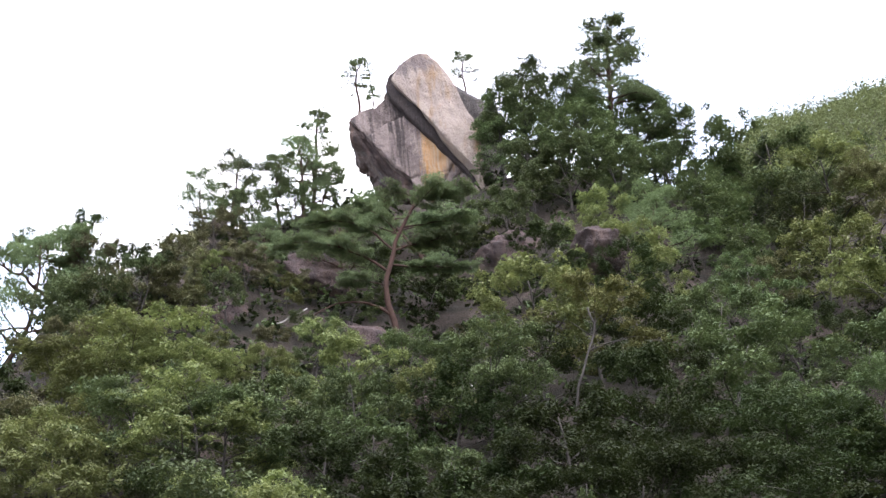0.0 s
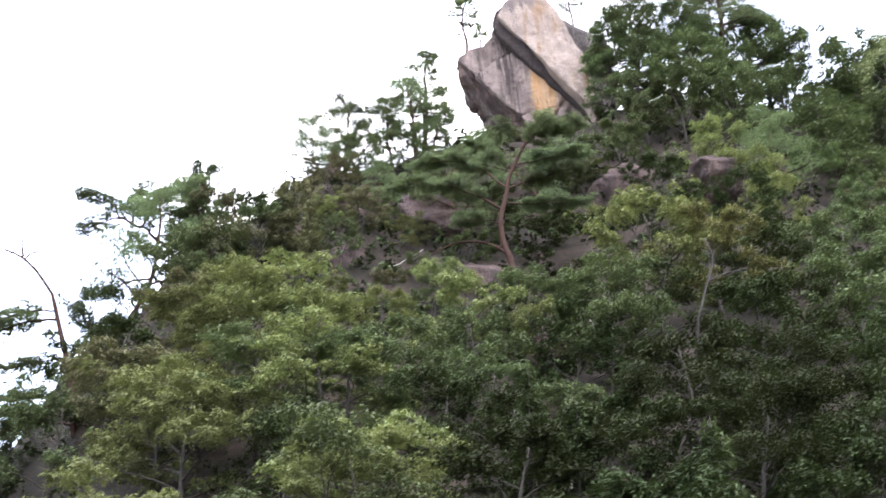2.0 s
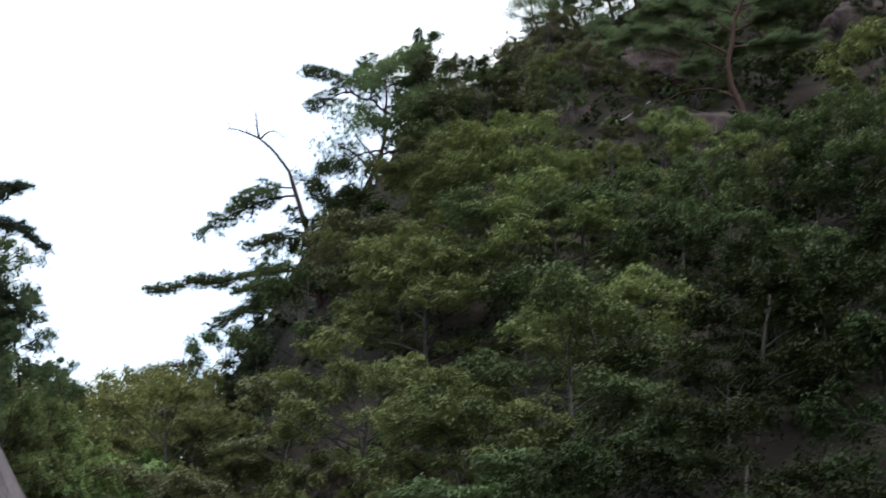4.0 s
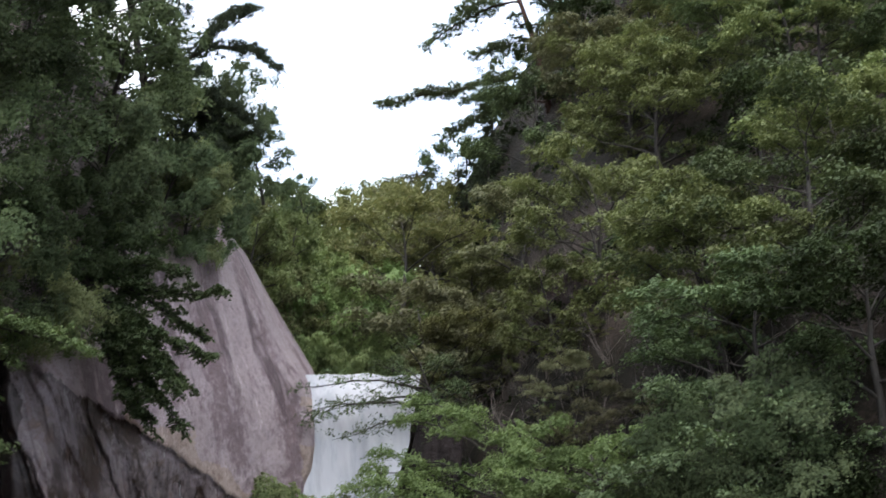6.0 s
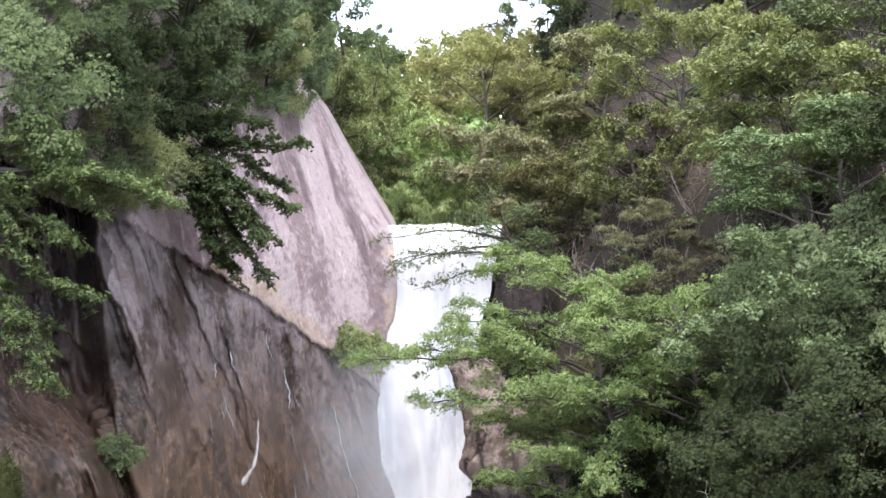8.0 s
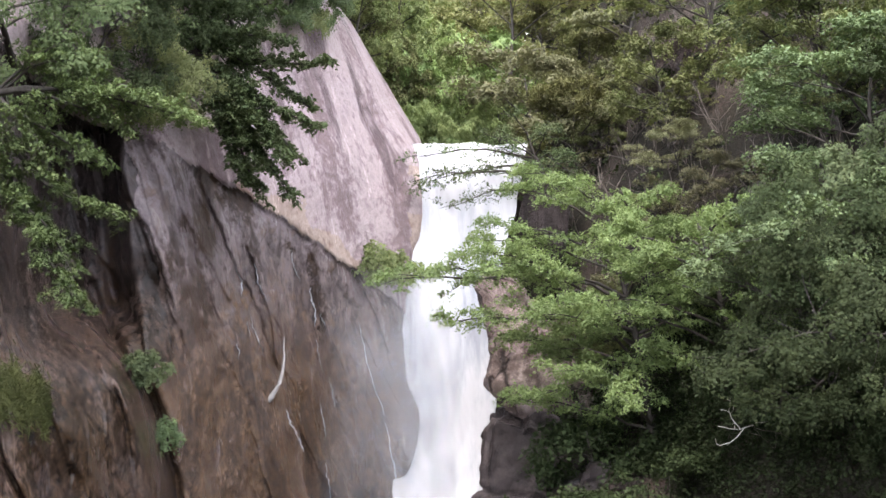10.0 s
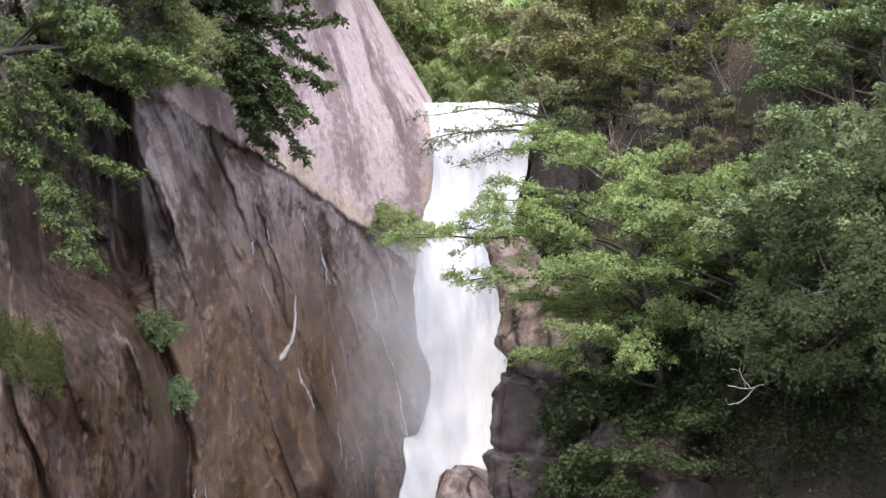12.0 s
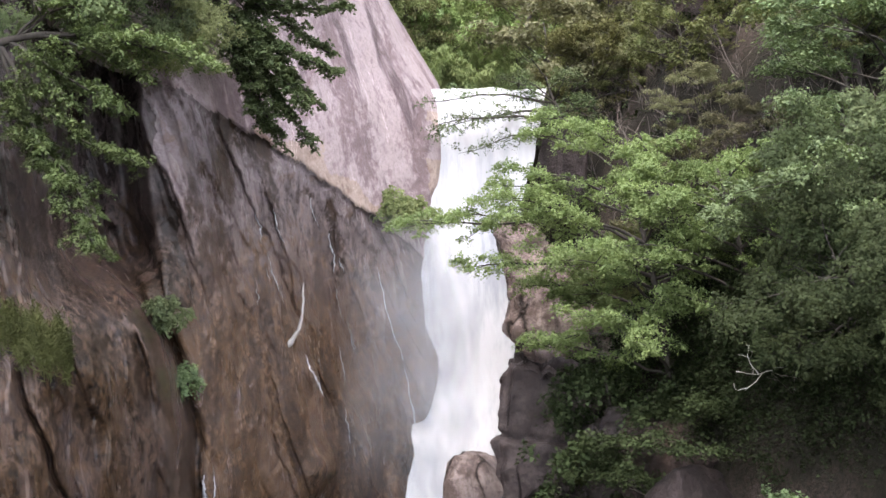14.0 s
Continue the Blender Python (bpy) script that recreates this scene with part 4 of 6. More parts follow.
def build_falls():
    """The falling sheet: over the lip, down a chute and out over the foot of the rock."""
    z = np.concatenate([np.full(14, LIP_Z), np.linspace(LIP_Z, -9, 170)])
    n = len(z)
    s = np.clip((LIP_Z - z) / 21, 0, 1)
    y = 67.0 - 1.2 * step(s, 0, 0.12) - 4.2 * s - 1.8 * step(s, 0.62, 0.95)
    y[:14] = np.linspace(92, 67.2, 14)
    left = np.interp(s, [0, 0.13, 0.26, 0.43, 0.60, 0.68, 0.8, 0.9, 1], [-1.2, -0.6, -0.8, -1.3, -1.4, -1.2, -1.4, -1.6, -1.9])
    right = np.interp(s, [0, 0.2, 0.4, 0.5, 0.65, 0.9, 1], [4.9, 4.0, 2.9, 3.2, 3.0, 3.0, 3.2])
    ragged = np.stack([z * 0, z * 0 + 1, z], -1)
    torn = step(s, 0.05, 0.25)
    left, right = left + 0.16 * torn * fbm(ragged, 1.1, 4, 0.5), right + 0.14 * torn * fbm(ragged, 0.9, 4, 2.5)
    t = np.linspace(0, 1, 90)
    X = left[:, None] + (right - left)[:, None] * t
    Y, Z = np.repeat(y[:, None], 90, 1), np.repeat(z[:, None], 90, 1)
    p = np.stack([X, Y, Z * 0.07], -1)
    fall = step(Z, LIP_Z + 0.05, LIP_Z - 1.5)
    Y = Y - fall * (0.15 * fbm(p, 1.2, 4, 0.7) + 0.04 * fbm(p * [1, 1, 5.0], 0.35, 3, 1.9))
    Z = Z + (1 - fall) * 0.10 * fbm(np.stack([X, Y, 0 * X], -1), 0.8, 4, 0.2)
    me = grid_mesh("waterfall", np.stack([X, Y, Z], -1))
    ob = new("waterfall", me)
    me.materials.append(FALL_WATER)
    tagged(ob, "white waterfall pouring down a granite chute", "waterfall", "", "structure")


build_falls()


def rock(name, x, y, z, sx, sy, sz, seed, material, label, cuts=9, turn=0.0, rough=0.1, fine=4, category="rock"):
    """A weathered block: a ball cut by planes, softened and roughened."""
    rng = np.random.default_rng(seed)
    bm = bmesh.new()
    bmesh.ops.create_icosphere(bm, subdivisions=fine + 1, radius=1.0)
    co = np.array([v.co[:] for v in bm.verts])
    for _ in range(cuts):
        n = rng.normal(0, 1, 3)
        n /= np.linalg.norm(n)
        d = rng.uniform(0.50, 0.82)
        over = np.maximum(co @ n - d, 0)
        co = co - over[:, None] * n * 0.94
    co = co + co / (np.linalg.norm(co, axis=1)[:, None] + 1e-9) * (rough * fbm(co * 1.0 + seed, 0.55, 5, seed * 0.37))[:, None]
    co = co * [sx, sy, sz]
    for v, c in zip(bm.verts, co):
        v.co = c
    me = bpy.data.meshes.new(name)
    bm.to_mesh(me)
    bm.free()
    me.polygons.foreach_set("use_smooth", [True] * len(me.polygons))
    me.materials.append(material)
    ob = new(name, me)
    ob.matrix_basis = pose(x, y, z, 0, 0, turn)
    return tagged(ob, label, category)


def block(name, parent, outline, distance, bearing, depth, material, taper=0.85, round_by=0.35, voxel=0.22, rough=0.22, seed=1.0, tilt=0.0, label="", cracks=0):
    """A worn block of rock: an outline (across, up) at a distance on a bearing, carried back by its depth, rounded and roughened."""
    bm = bmesh.new()
    pts = np.array(outline, float)
    mid = pts.mean(0)
    front = [bm.verts.new((x, tilt * (z - mid[1]), z)) for x, z in pts]
    rear = [bm.verts.new((mid[0] + (x - mid[0]) * taper, depth, mid[1] + (z - mid[1]) * taper)) for x, z in pts]
    bm.faces.new(front)
    bm.faces.new(rear[::-1])
    k = len(pts)
    for i in range(k):
        bm.faces.new((front[i], rear[i], rear[(i + 1) % k], front[(i + 1) % k]))
    bmesh.ops.recalc_face_normals(bm, faces=bm.faces)
    bmesh.ops.bevel(bm, geom=list(bm.edges), offset=round_by, segments=2, affect="EDGES", clamp_overlap=True)
    tmp = bpy.data.meshes.new("tmp")
    bm.to_mesh(tmp)
    bm.free()
    ob = new(name, tmp)
    mod = ob.modifiers.new("remesh", "REMESH")
    mod.mode, mod.voxel_size = "VOXEL", voxel
    dg = bpy.context.evaluated_depsgraph_get()
    me = bpy.data.meshes.new_from_object(ob.evaluated_get(dg))
    ob.modifiers.clear()
    ob.data = me
    co = np.zeros(len(me.vertices) * 3)
    nrm = np.zeros(len(me.vertices) * 3)
    me.vertices.foreach_get("co", co)
    me.vertices.foreach_get("normal", nrm)
    co, nrm = co.reshape(-1, 3), nrm.reshape(-1, 3)
    size = np.ptp(pts, axis=0).max()
    co = co + nrm * (rough * fbm(co, size * 0.16, 5, seed) + 0.35 * rough * fbm(co * [1, 1, 0.7], size * 0.05, 4, seed + 2))[:, None]
    rng = np.random.default_rng(int(seed * 10))
    warp = 0.35 * fbm(co, 1.6, 3, seed)
    for _ in range(cracks):  # joints that run through the block
        n = rng.normal(0, 1, 3) * [1, 0.35, 0.8]
        n /= np.linalg.norm(n)
        at = co[rng.integers(len(co))]
        d = (co - at) @ n + warp
        co = co - nrm * (0.34 * np.exp(-(d / 0.11) ** 2))[:, None] + nrm * (0.20 * np.tanh(d / 0.05) * np.exp(-np.abs(d) / 1.2))[:, None]
    me.vertices.foreach_set("co", co.reshape(-1))
    me.polygons.foreach_set("use_smooth", [True] * len(me.polygons))
    me.materials.clear()
    me.materials.append(material)
    b = radians(bearing)
    m = pose(distance * math.sin(b), distance * math.cos(b), 0, 0, 0, -bearing)
    ob.matrix_basis = m
    if parent is not None:
        ob.parent = parent
        ob.matrix_parent_inverse = parent.matrix_basis.inverted()
    return tagged(ob, label)


# ---- the crag on the ridge: a leaning slab over a stained shoulder ----
crag = thing("crag", "pale granite crag with a leaning slab and orange rust stain", "rock")
crag.matrix_basis = pose(74, 128, 90)
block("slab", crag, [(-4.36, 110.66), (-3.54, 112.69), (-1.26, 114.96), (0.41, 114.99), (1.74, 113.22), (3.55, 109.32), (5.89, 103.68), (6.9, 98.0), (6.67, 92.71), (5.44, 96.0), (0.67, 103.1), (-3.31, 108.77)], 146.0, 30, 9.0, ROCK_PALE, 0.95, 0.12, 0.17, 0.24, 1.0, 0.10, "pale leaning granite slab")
# strip added under the slab, dark to stand for the overhang's shade
block("overhang", crag, [(-5.48, 110.37), (-5.04, 111.96), (-3.86, 112.99), (-3.04, 110.28), (5.99, 97.27), (5.69, 95.06), (-4.64, 108.39)], 147.1, 30, 8.0, ROCK_DEEP_SHADE, 0.95, 0.1, 0.2, 0.22, 8.0, 0.0, "edge under the slab, its shade put into dark rock colour")
block("shoulder", crag, [(-10.35, 106.26), (-8.27, 107.76), (-6.69, 107.8), (-5.02, 109.86), (-3.56, 110.96), (7.62, 97.63), (7.11, 89.52), (-0.1, 90.57), (-1.71, 95.48)], 148.0, 30, 8.0, ROCK_STAINED, 0.9, 0.14, 0.19, 0.30, 2.0, 0.05, "grey granite shoulder with a rust-orange stain", 5)
# darker rock here stands for the shade below the shoulder
block("wedge", crag, [(-10.27, 106.62), (-8.33, 104.98), (-1.23, 96.26), (-1.06, 94.28), (-4.3, 94.42), (-6.9, 99.2), (-9.1, 103.3)], 149.0, 30, 7.0, ROCK_BROWN, 0.9, 0.3, 0.20, 0.45, 3.0, 0.0, "wedge of brown rock, shade put into its darker colour", 4)
block("back_block", crag, [(1.97, 115.56), (5.57, 112.22), (9.2, 110.73), (10.3, 103.59), (9.59, 90.2), (4.72, 90.37), (2.96, 100.4)], 152.0, 30, 7.0, ROCK_GREY, 0.9, 0.5, 0.28, 0.35, 4.0)

# ---- rocks beside and below the falls ----
buttress = thing("buttress", "cracked grey granite buttress beside the waterfall", "rock")
buttress.matrix_basis = pose(5, 57, 0)
block("upper_block", buttress, [(-3.12, 5.86), (-2.58, 6.2), (-1.0, 5.62), (1.24, 3.92), (2.34, 1.9), (1.66, 0.11), (-1.02, 0.1), (-2.25, 1.0), (-2.22, 2.8), (-2.58, 4.61)], 57.0, 5, 5.0, ROCK_BLOCK, 0.9, 0.3, 0.11, 0.18, 5.0, 0.25, "", 6)
# lower block and bank rock carry their shade in the darker tones
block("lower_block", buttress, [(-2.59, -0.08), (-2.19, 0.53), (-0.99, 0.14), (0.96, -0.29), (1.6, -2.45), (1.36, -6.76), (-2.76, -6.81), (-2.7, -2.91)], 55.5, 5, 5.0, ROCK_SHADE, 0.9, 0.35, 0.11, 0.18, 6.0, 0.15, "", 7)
tagged(block("bank_rock", None, [(-3.1, -2.94), (-1.59, -1.63), (0.78, -1.31), (3.3, -2.08), (5.01, -4.01), (5.37, -6.33), (-3.21, -6.52)], 51.0, 8, 5.0, ROCK_SHADE, 0.9, 0.5, 0.14, 0.3, 7.0, 0.3, "", 5), "mossy grey granite bank with tree shade put into its colour", "rock")
rock("boulder", 1.35, 56.0, -5.9, 1.7, 1.3, 2.4, 5, ROCK_BLOCK, "rounded pale brown boulder at the foot of the waterfall", 8, 20)
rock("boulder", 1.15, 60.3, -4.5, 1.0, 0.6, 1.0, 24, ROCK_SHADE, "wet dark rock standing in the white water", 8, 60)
rock("rock", 8.1, 45.7, -5.5, 3.8, 1.6, 2.4, 33, ROCK_DEEP_SHADE, "grey granite bank rock with tree shade put into its colour", 10, 40, 0.12)
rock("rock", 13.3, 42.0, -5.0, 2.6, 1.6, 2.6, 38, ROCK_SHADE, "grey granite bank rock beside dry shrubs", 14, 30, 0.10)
rock("rock", 7.4, 47.6, -5.4, 2.4, 1.5, 1.7, 37, ROCK_SHADE, "mossy grey granite bank rock, tree shade put into its colour", 10, 75, 0.12)
rock("rock", 45.6, 90.4, 50.4, 5.2, 2.8, 3.4, 641, ROCK_BROWN, "weathered brown-grey granite outcrop on the wooded slope", 11, 160, 0.13, 4)
rock("rock", 37.8, 96.6, 53.3, 4.2, 2.0, 2.4, 811, ROCK_BROWN, "weathered brown-grey granite outcrop on the wooded slope", 13, 10, 0.13, 4)
rock("rock", 48.6, 94.9, 53.3, 5.0, 2.2, 2.6, 823, ROCK_BROWN, "weathered brown-grey granite outcrop on the wooded slope", 13, 15, 0.13, 4)
rock("rock", 69.4, 102.0, 70.0, 6.4, 2.8, 4.2, 831, ROCK_BROWN, "weathered brown-grey granite outcrop on the wooded slope", 13, -20, 0.13, 4)
rock("rock", 47.4, 103.0, 63.2, 4.4, 2.2, 2.8, 843, ROCK_BROWN, "weathered brown-grey granite outcrop on the wooded slope", 12, 8, 0.13, 4)
rock("rock", 66.0, 113.6, 76.6, 5.6, 2.6, 3.6, 857, ROCK_BROWN, "weathered brown-grey granite outcrop on the wooded slope", 12, -10, 0.13, 4)
rock("rock", 47.6, 83.2, 44.2, 2.8, 1.6, 1.8, 863, ROCK_BROWN, "weathered brown-grey granite outcrop on the wooded slope", 12, 0, 0.13, 4)
rock("rock", 42.1, 113.3, 71.7, 2.5, 1.7, 1.9, 395, ROCK_BROWN, "weathered brown-grey granite outcrop on the wooded slope", 11, 245, 0.13, 4)
rock("rock", 41.9, 105.7, 64.0, 4.2, 2.9, 2.4, 440, ROCK_BROWN, "weathered brown-grey granite outcrop on the wooded slope", 11, 200, 0.13, 4)
rock("rock", 46.4, 100.8, 61.6, 4.9, 3.3, 3.3, 560, ROCK_BROWN, "weathered brown-grey granite outcrop on the wooded slope", 11, 320, 0.13, 4)
rock("rock", 45.0, 78.0, 40.1, 2.6, 1.8, 1.2, 770, ROCK_BROWN, "weathered brown-grey granite outcrop on the wooded slope", 11, 350, 0.13, 4)
rock("rock", 72.2, 93.3, 67.2, 4.9, 3.3, 2.6, 1060, ROCK_BROWN, "weathered brown-grey granite outcrop on the wooded slope", 11, 220, 0.13, 4)
rock("rock", 54.8, 77.4, 45.7, 2.2, 1.5, 1.8, 980, ROCK_BROWN, "weathered brown-grey granite outcrop on the wooded slope", 11, 20, 0.13, 4)
rock("rock", 12.8, 66.1, 15.4, 3.9, 2.6, 3.1, 1150, ROCK_BROWN, "weathered brown-grey granite outcrop on the wooded slope", 11, 130, 0.13, 4)
rock("rock", 12.5, 73.8, 18.8, 1.6, 1.1, 1.1, 1090, ROCK_BROWN, "weathered brown-grey granite outcrop on the wooded slope", 11, 70, 0.13, 4)
rock("rock", 11.0, 53.6, 5.8, 2.6, 1.8, 2.6, 1300, ROCK_BROWN, "weathered brown-grey granite outcrop on the wooded slope", 11, 100, 0.13, 4)
rock("rock", 8.2, 50.2, -2.8, 2.9, 2.0, 1.5, 1200, ROCK_BROWN, "weathered brown-grey granite outcrop on the wooded slope", 11, 120, 0.13, 4)
rock("rock", 5.6, 64.6, 9.0, 1.7, 1.6, 3.0, 77, ROCK_DEEP_SHADE, "rock beside the lip of the waterfall, shade put into its colour", 9, 30)

# ---- trees: each kind once, then set out over the slopes ----
species("maple_a", broadleaf(11, 8.0, 3.8, 11, 0.118, 270, flat=0.9), BARK_GREY, "broad-leaved tree with layered green foliage on the gorge side", group="broad-leaved trees of the gorge")
species("maple_b", broadleaf(12, 8.0, 3.4, 12, 0.118, 260, flat=0.9), BARK_GREY, "broad-leaved tree with layered green foliage on the gorge side", group="broad-leaved trees of the gorge")
species("maple_c", broadleaf(13, 8.0, 4.2, 11, 0.118, 280, 0.2, flat=0.9), BARK_GREY, "spreading broad-leaved tree with layered green foliage", group="broad-leaved trees of the gorge")
species("fine_a", broadleaf(14, 8.0, 3.8, 11, 0.105, 300, flat=0.9), BARK_GREY, "broad-leaved tree with fine layered green foliage by the falls", group="broad-leaved trees of the gorge")
species("fine_b", broadleaf(15, 8.0, 3.4, 12, 0.105, 290, flat=0.9), BARK_GREY, "broad-leaved tree with fine layered green foliage by the falls", group="broad-leaved trees of the gorge")
species("fine_c", broadleaf(16, 8.0, 4.1, 11, 0.105, 310, 0.2, flat=0.9), BARK_GREY, "spreading broad-leaved tree with fine layered foliage by the falls", group="broad-leaved trees of the gorge")
species("lush_a", broadleaf(21, 9.0, 3.5, 13, 0.17, 160, 0.14, 5, 1.5, 4), BARK_GREY, "dense bushy green tree on the mountainside", group="bushy trees of the gorge")
species("lush_b", broadleaf(22, 9.0, 3.1, 12, 0.17, 160, 0.10, 5, 1.7, 4), BARK_GREY, "dense bushy green tree on the mountainside", group="bushy trees of the gorge")
species("lite_a", broadleaf(31, 9.0, 4.2, 10, 0.165, 215, 0.18, 4, 1.2, 4), BARK_GREY, "broad-leaved tree in the mountain wood", group="trees of the mountain wood")
species("lite_b", broadleaf(32, 9.0, 3.8, 10, 0.165, 215, 0.14, 4, 1.4, 4), BARK_GREY, "broad-leaved tree in the mountain wood", group="trees of the mountain wood")
species("lite_c", broadleaf(33, 9.0, 4.0, 10, 0.165, 215, 0.20, 4, 1.0, 4), BARK_GREY, "broad-leaved tree in the mountain wood", group="trees of the mountain wood")
species("pine_a", pine(41, 9.0, 3.3, 18, 0.28, 24, 0.23, 0.16, (0, 0), 5), BARK_RED, "red pine with flat needle pads on a crooked trunk", group="red pines")
species("pine_b", pine(42, 9.0, 4.5, 18, 0.22, 26, 0.23, 0.2, (0, 0), 5), BARK_RED, "wide red pine with level branches and flat needle pads", group="red pines")
species("pine_c", pine(43, 9.0, 3.2, 15, 0.42, 16, 0.22, 0.12, (0, 0), 4), BARK_RED, "slender red pine with an open crown", group="red pines")
species("fir_a", conifer(51, 12.0, 2.8, 0.1, 0.42, 0.36, 40), BARK_GREY, "tall dark fir with drooping branches", group="firs")
species("fir_b", conifer(52, 12.0, 2.3, 0.08, 0.40, 0.34, 36, 0.3), BARK_GREY, "ragged dark fir with drooping branches", group="firs")
species("fir_c", conifer(55, 15.0, 6.2, 0.06, 0.46, 0.37, 110, 0.34), BARK_GREY, "large spreading conifer with drooping branches on the mountainside", group="firs")
species("cypress_a", conifer(53, 9.0, 1.8, 0.05, 0.28, 0.30, 34, 0.25), BARK_GREY, "narrow olive-green cypress tree on the slope", group="cypresses")
species("tall_a", broadleaf(71, 17.0, 4.2, 26, 0.165, 130, 0.08, 7, 0.9, 6, 1.15), BARK_GREY, "tall dense dark green tree on the ridge beside the crag", group="tall trees of the ridge")
species("tall_b", broadleaf(72, 17.0, 4.8, 26, 0.165, 135, 0.10, 7, 0.8, 6, 1.15), BARK_GREY, "tall dense dark green tree on the ridge beside the crag", group="tall trees of the ridge")
species("pine_d", pine(44, 18.0, 5.6, 26, 0.40, 34, 0.30, 0.14, (0, 0), 5), BARK_RED, "tall red pine with an open flat-topped crown", group="red pines")
species("pine_e", pine(48, 9.0, 5.0, 12, 0.30, 46, 0.23, 0.36, (0.1, 0), 4), BARK_RED, "wide crooked red pine with layered needle pads below the crag", group="red pines")
species("pine_s", pine(45, 9.0, 2.6, 18, 0.42, 16, 0.24, 0.22, (0, 0), 3), BARK_RED, "small slender red pine growing on the crag", group="red pines")
species("bamboo_a", bamboo(81), LEAF["bamboo"], "arching plume of light green bamboo above the falls", "bamboo", "bamboo", group="bamboo above the falls")
species("bamboo_b", bamboo(82, 4.6, 10, 1.6), LEAF["bamboo"], "arching plume of light green bamboo above the falls", "bamboo", "bamboo", group="bamboo above the falls")
species("bush_a", shrub(61, 1.6, 1.2, 6, 0.13, 120), BARK_GREY, "leafy green bush on the rocks", "bush", "bush", group="bushes on the rocks")
species("bush_b", shrub(62, 1.6, 1.5, 7, 0.13, 120), BARK_GREY, "leafy green bush on the rocks", "bush", "bush", group="bushes on the rocks")

plant("pine_s", 66.9, 133.2, 107.6, 1.0, 137, "needle", 1.0)
plant("pine_s", 68.5, 132.3, 106.9, 0.46, 274, "needle", 1.2)
plant("pine_s", 54.6, 120.0, 81.8, 1.55, 51, "needle", 0.8)
plant("pine_s", 82.6, 132.3, 114.4, 0.88, 188, "needle", 1.0)
plant("tall_a", 82.0, 118.3, 93.7, 1.13, 325, "mid", 0.85)
plant("tall_a", 79.4, 120.0, 93.0, 0.86, 200, "mid", 0.85)
plant("tall_b", 86.5, 117.4, 94.9, 0.93, 102, "mid", 0.8)
plant("pine_d", 91.6, 114.2, 94.0, 1.22, 239, "needle", 0.95)
plant("tall_b", 89.6, 116.2, 94.3, 0.80, 16, "mid", 0.9)
plant("tall_a", 96.5, 112.4, 92.4, 0.88, 153, "mid", 0.9)
plant("lite_b", 74.9, 107.5, 79.8, 1.20, 290, "mid", 0.72)
plant("lite_c", 77.6, 104.3, 79.4, 1.20, 67, "mid", 0.81)
plant("lite_a", 83.1, 102.5, 79.2, 1.22, 204, "mid", 0.9)
plant("lite_b", 95.0, 106.9, 85.9, 1.09, 341, "mid", 0.9)
plant("lite_c", 69.8, 104.3, 73.5, 0.87, 118, "mid", 0.9)
plant("fir_a", 107.5, 105.0, 84.6, 1.35, 255, "cypress", 1.2)
plant("fir_c", 91.4, 97.4, 73.6, 1.04, 169, "mid", 1.0)
plant("fir_b", 103.4, 107.3, 87.4, 1.35, 32, "mid", 1.1)
plant("lite_a", 106.4, 104.3, 83.8, 1.72, 307, "mid", 1.0)
plant("pine_b", 78.6, 92.7, 67.4, 0.88, 306, "needle", 1.2)
plant("lite_b", 111.5, 98.8, 80.6, 1.61, 83, "fresh", 1.0)
plant("lite_a", 114.0, 95.9, 80.0, 1.22, 220, "olive", 1.2)
plant("lite_a", 103.6, 97.8, 77.1, 1.07, 357, "mid", 0.9)
plant("pine_e", 61.5, 106.5, 69.2, 1.13, 134, "needle", 1.0)
plant("pine_b", 48.9, 99.1, 60.5, 0.88, 271, "needle", 1.0)
plant("pine_a", 55.2, 118.8, 81.2, 0.72, 48, "needle", 1.0)
plant("pine_b", 45.7, 116.7, 75.5, 1.09, 185, "needle", 0.9)
plant("pine_a", 50.1, 117.8, 77.5, 0.93, 322, "needle", 1.0)
plant("cypress_a", 32.7, 100.8, 55.6, 1.00, 99, "olive", 1.0)
plant("cypress_a", 33.9, 96.7, 53.3, 0.76, 236, "olive", 1.1)
plant("lite_c", 30.7, 102.0, 55.2, 0.87, 13, "deep", 0.72)
plant("fir_b", 26.7, 107.2, 58.1, 0.88, 150, "cypress", 1.0)
plant("pine_a", 28.3, 104.2, 55.9, 0.98, 287, "needle", 1.0)
plant("pine_b", 21.4, 104.6, 49.9, 1.47, 64, "needle", 0.8)
plant("lite_c", 39.0, 98.6, 58.2, 0.55, 201, "olive", 0.8)
plant("maple_a", 26.2, 79.3, 36.0, 0.96, 338, "fresh", 1.2)
plant("maple_b", 21.1, 82.9, 35.0, 0.99, 115, "fresh", 1.1)
plant("maple_c", 22.3, 71.6, 28.0, 0.97, 252, "mid", 1.1)
plant("maple_a", 16.9, 73.1, 25.2, 0.97, 29, "fresh", 1.1)
plant("maple_b", 26.0, 68.2, 27.5, 0.87, 166, "mid", 1.1)
plant("lite_c", 39.6, 85.8, 45.2, 0.55, 303, "fresh", 0.9)
plant("lite_b", 52.3, 74.5, 43.0, 1.00, 80, "fresh", 1.1)
plant("lite_c", 53.4, 70.0, 40.5, 0.98, 217, "yellow", 0.9)
plant("maple_a", 41.7, 65.9, 32.5, 1.00, 354, "mid", 1.0)
plant("lite_b", 91.9, 84.7, 60.5, 1.21, 131, "fresh", 1.1)
plant("lite_c", 85.9, 73.4, 50.7, 1.20, 268, "fresh", 1.1)
plant("lite_a", 59.8, 64.5, 36.0, 0.99, 45, "mid", 1.2)
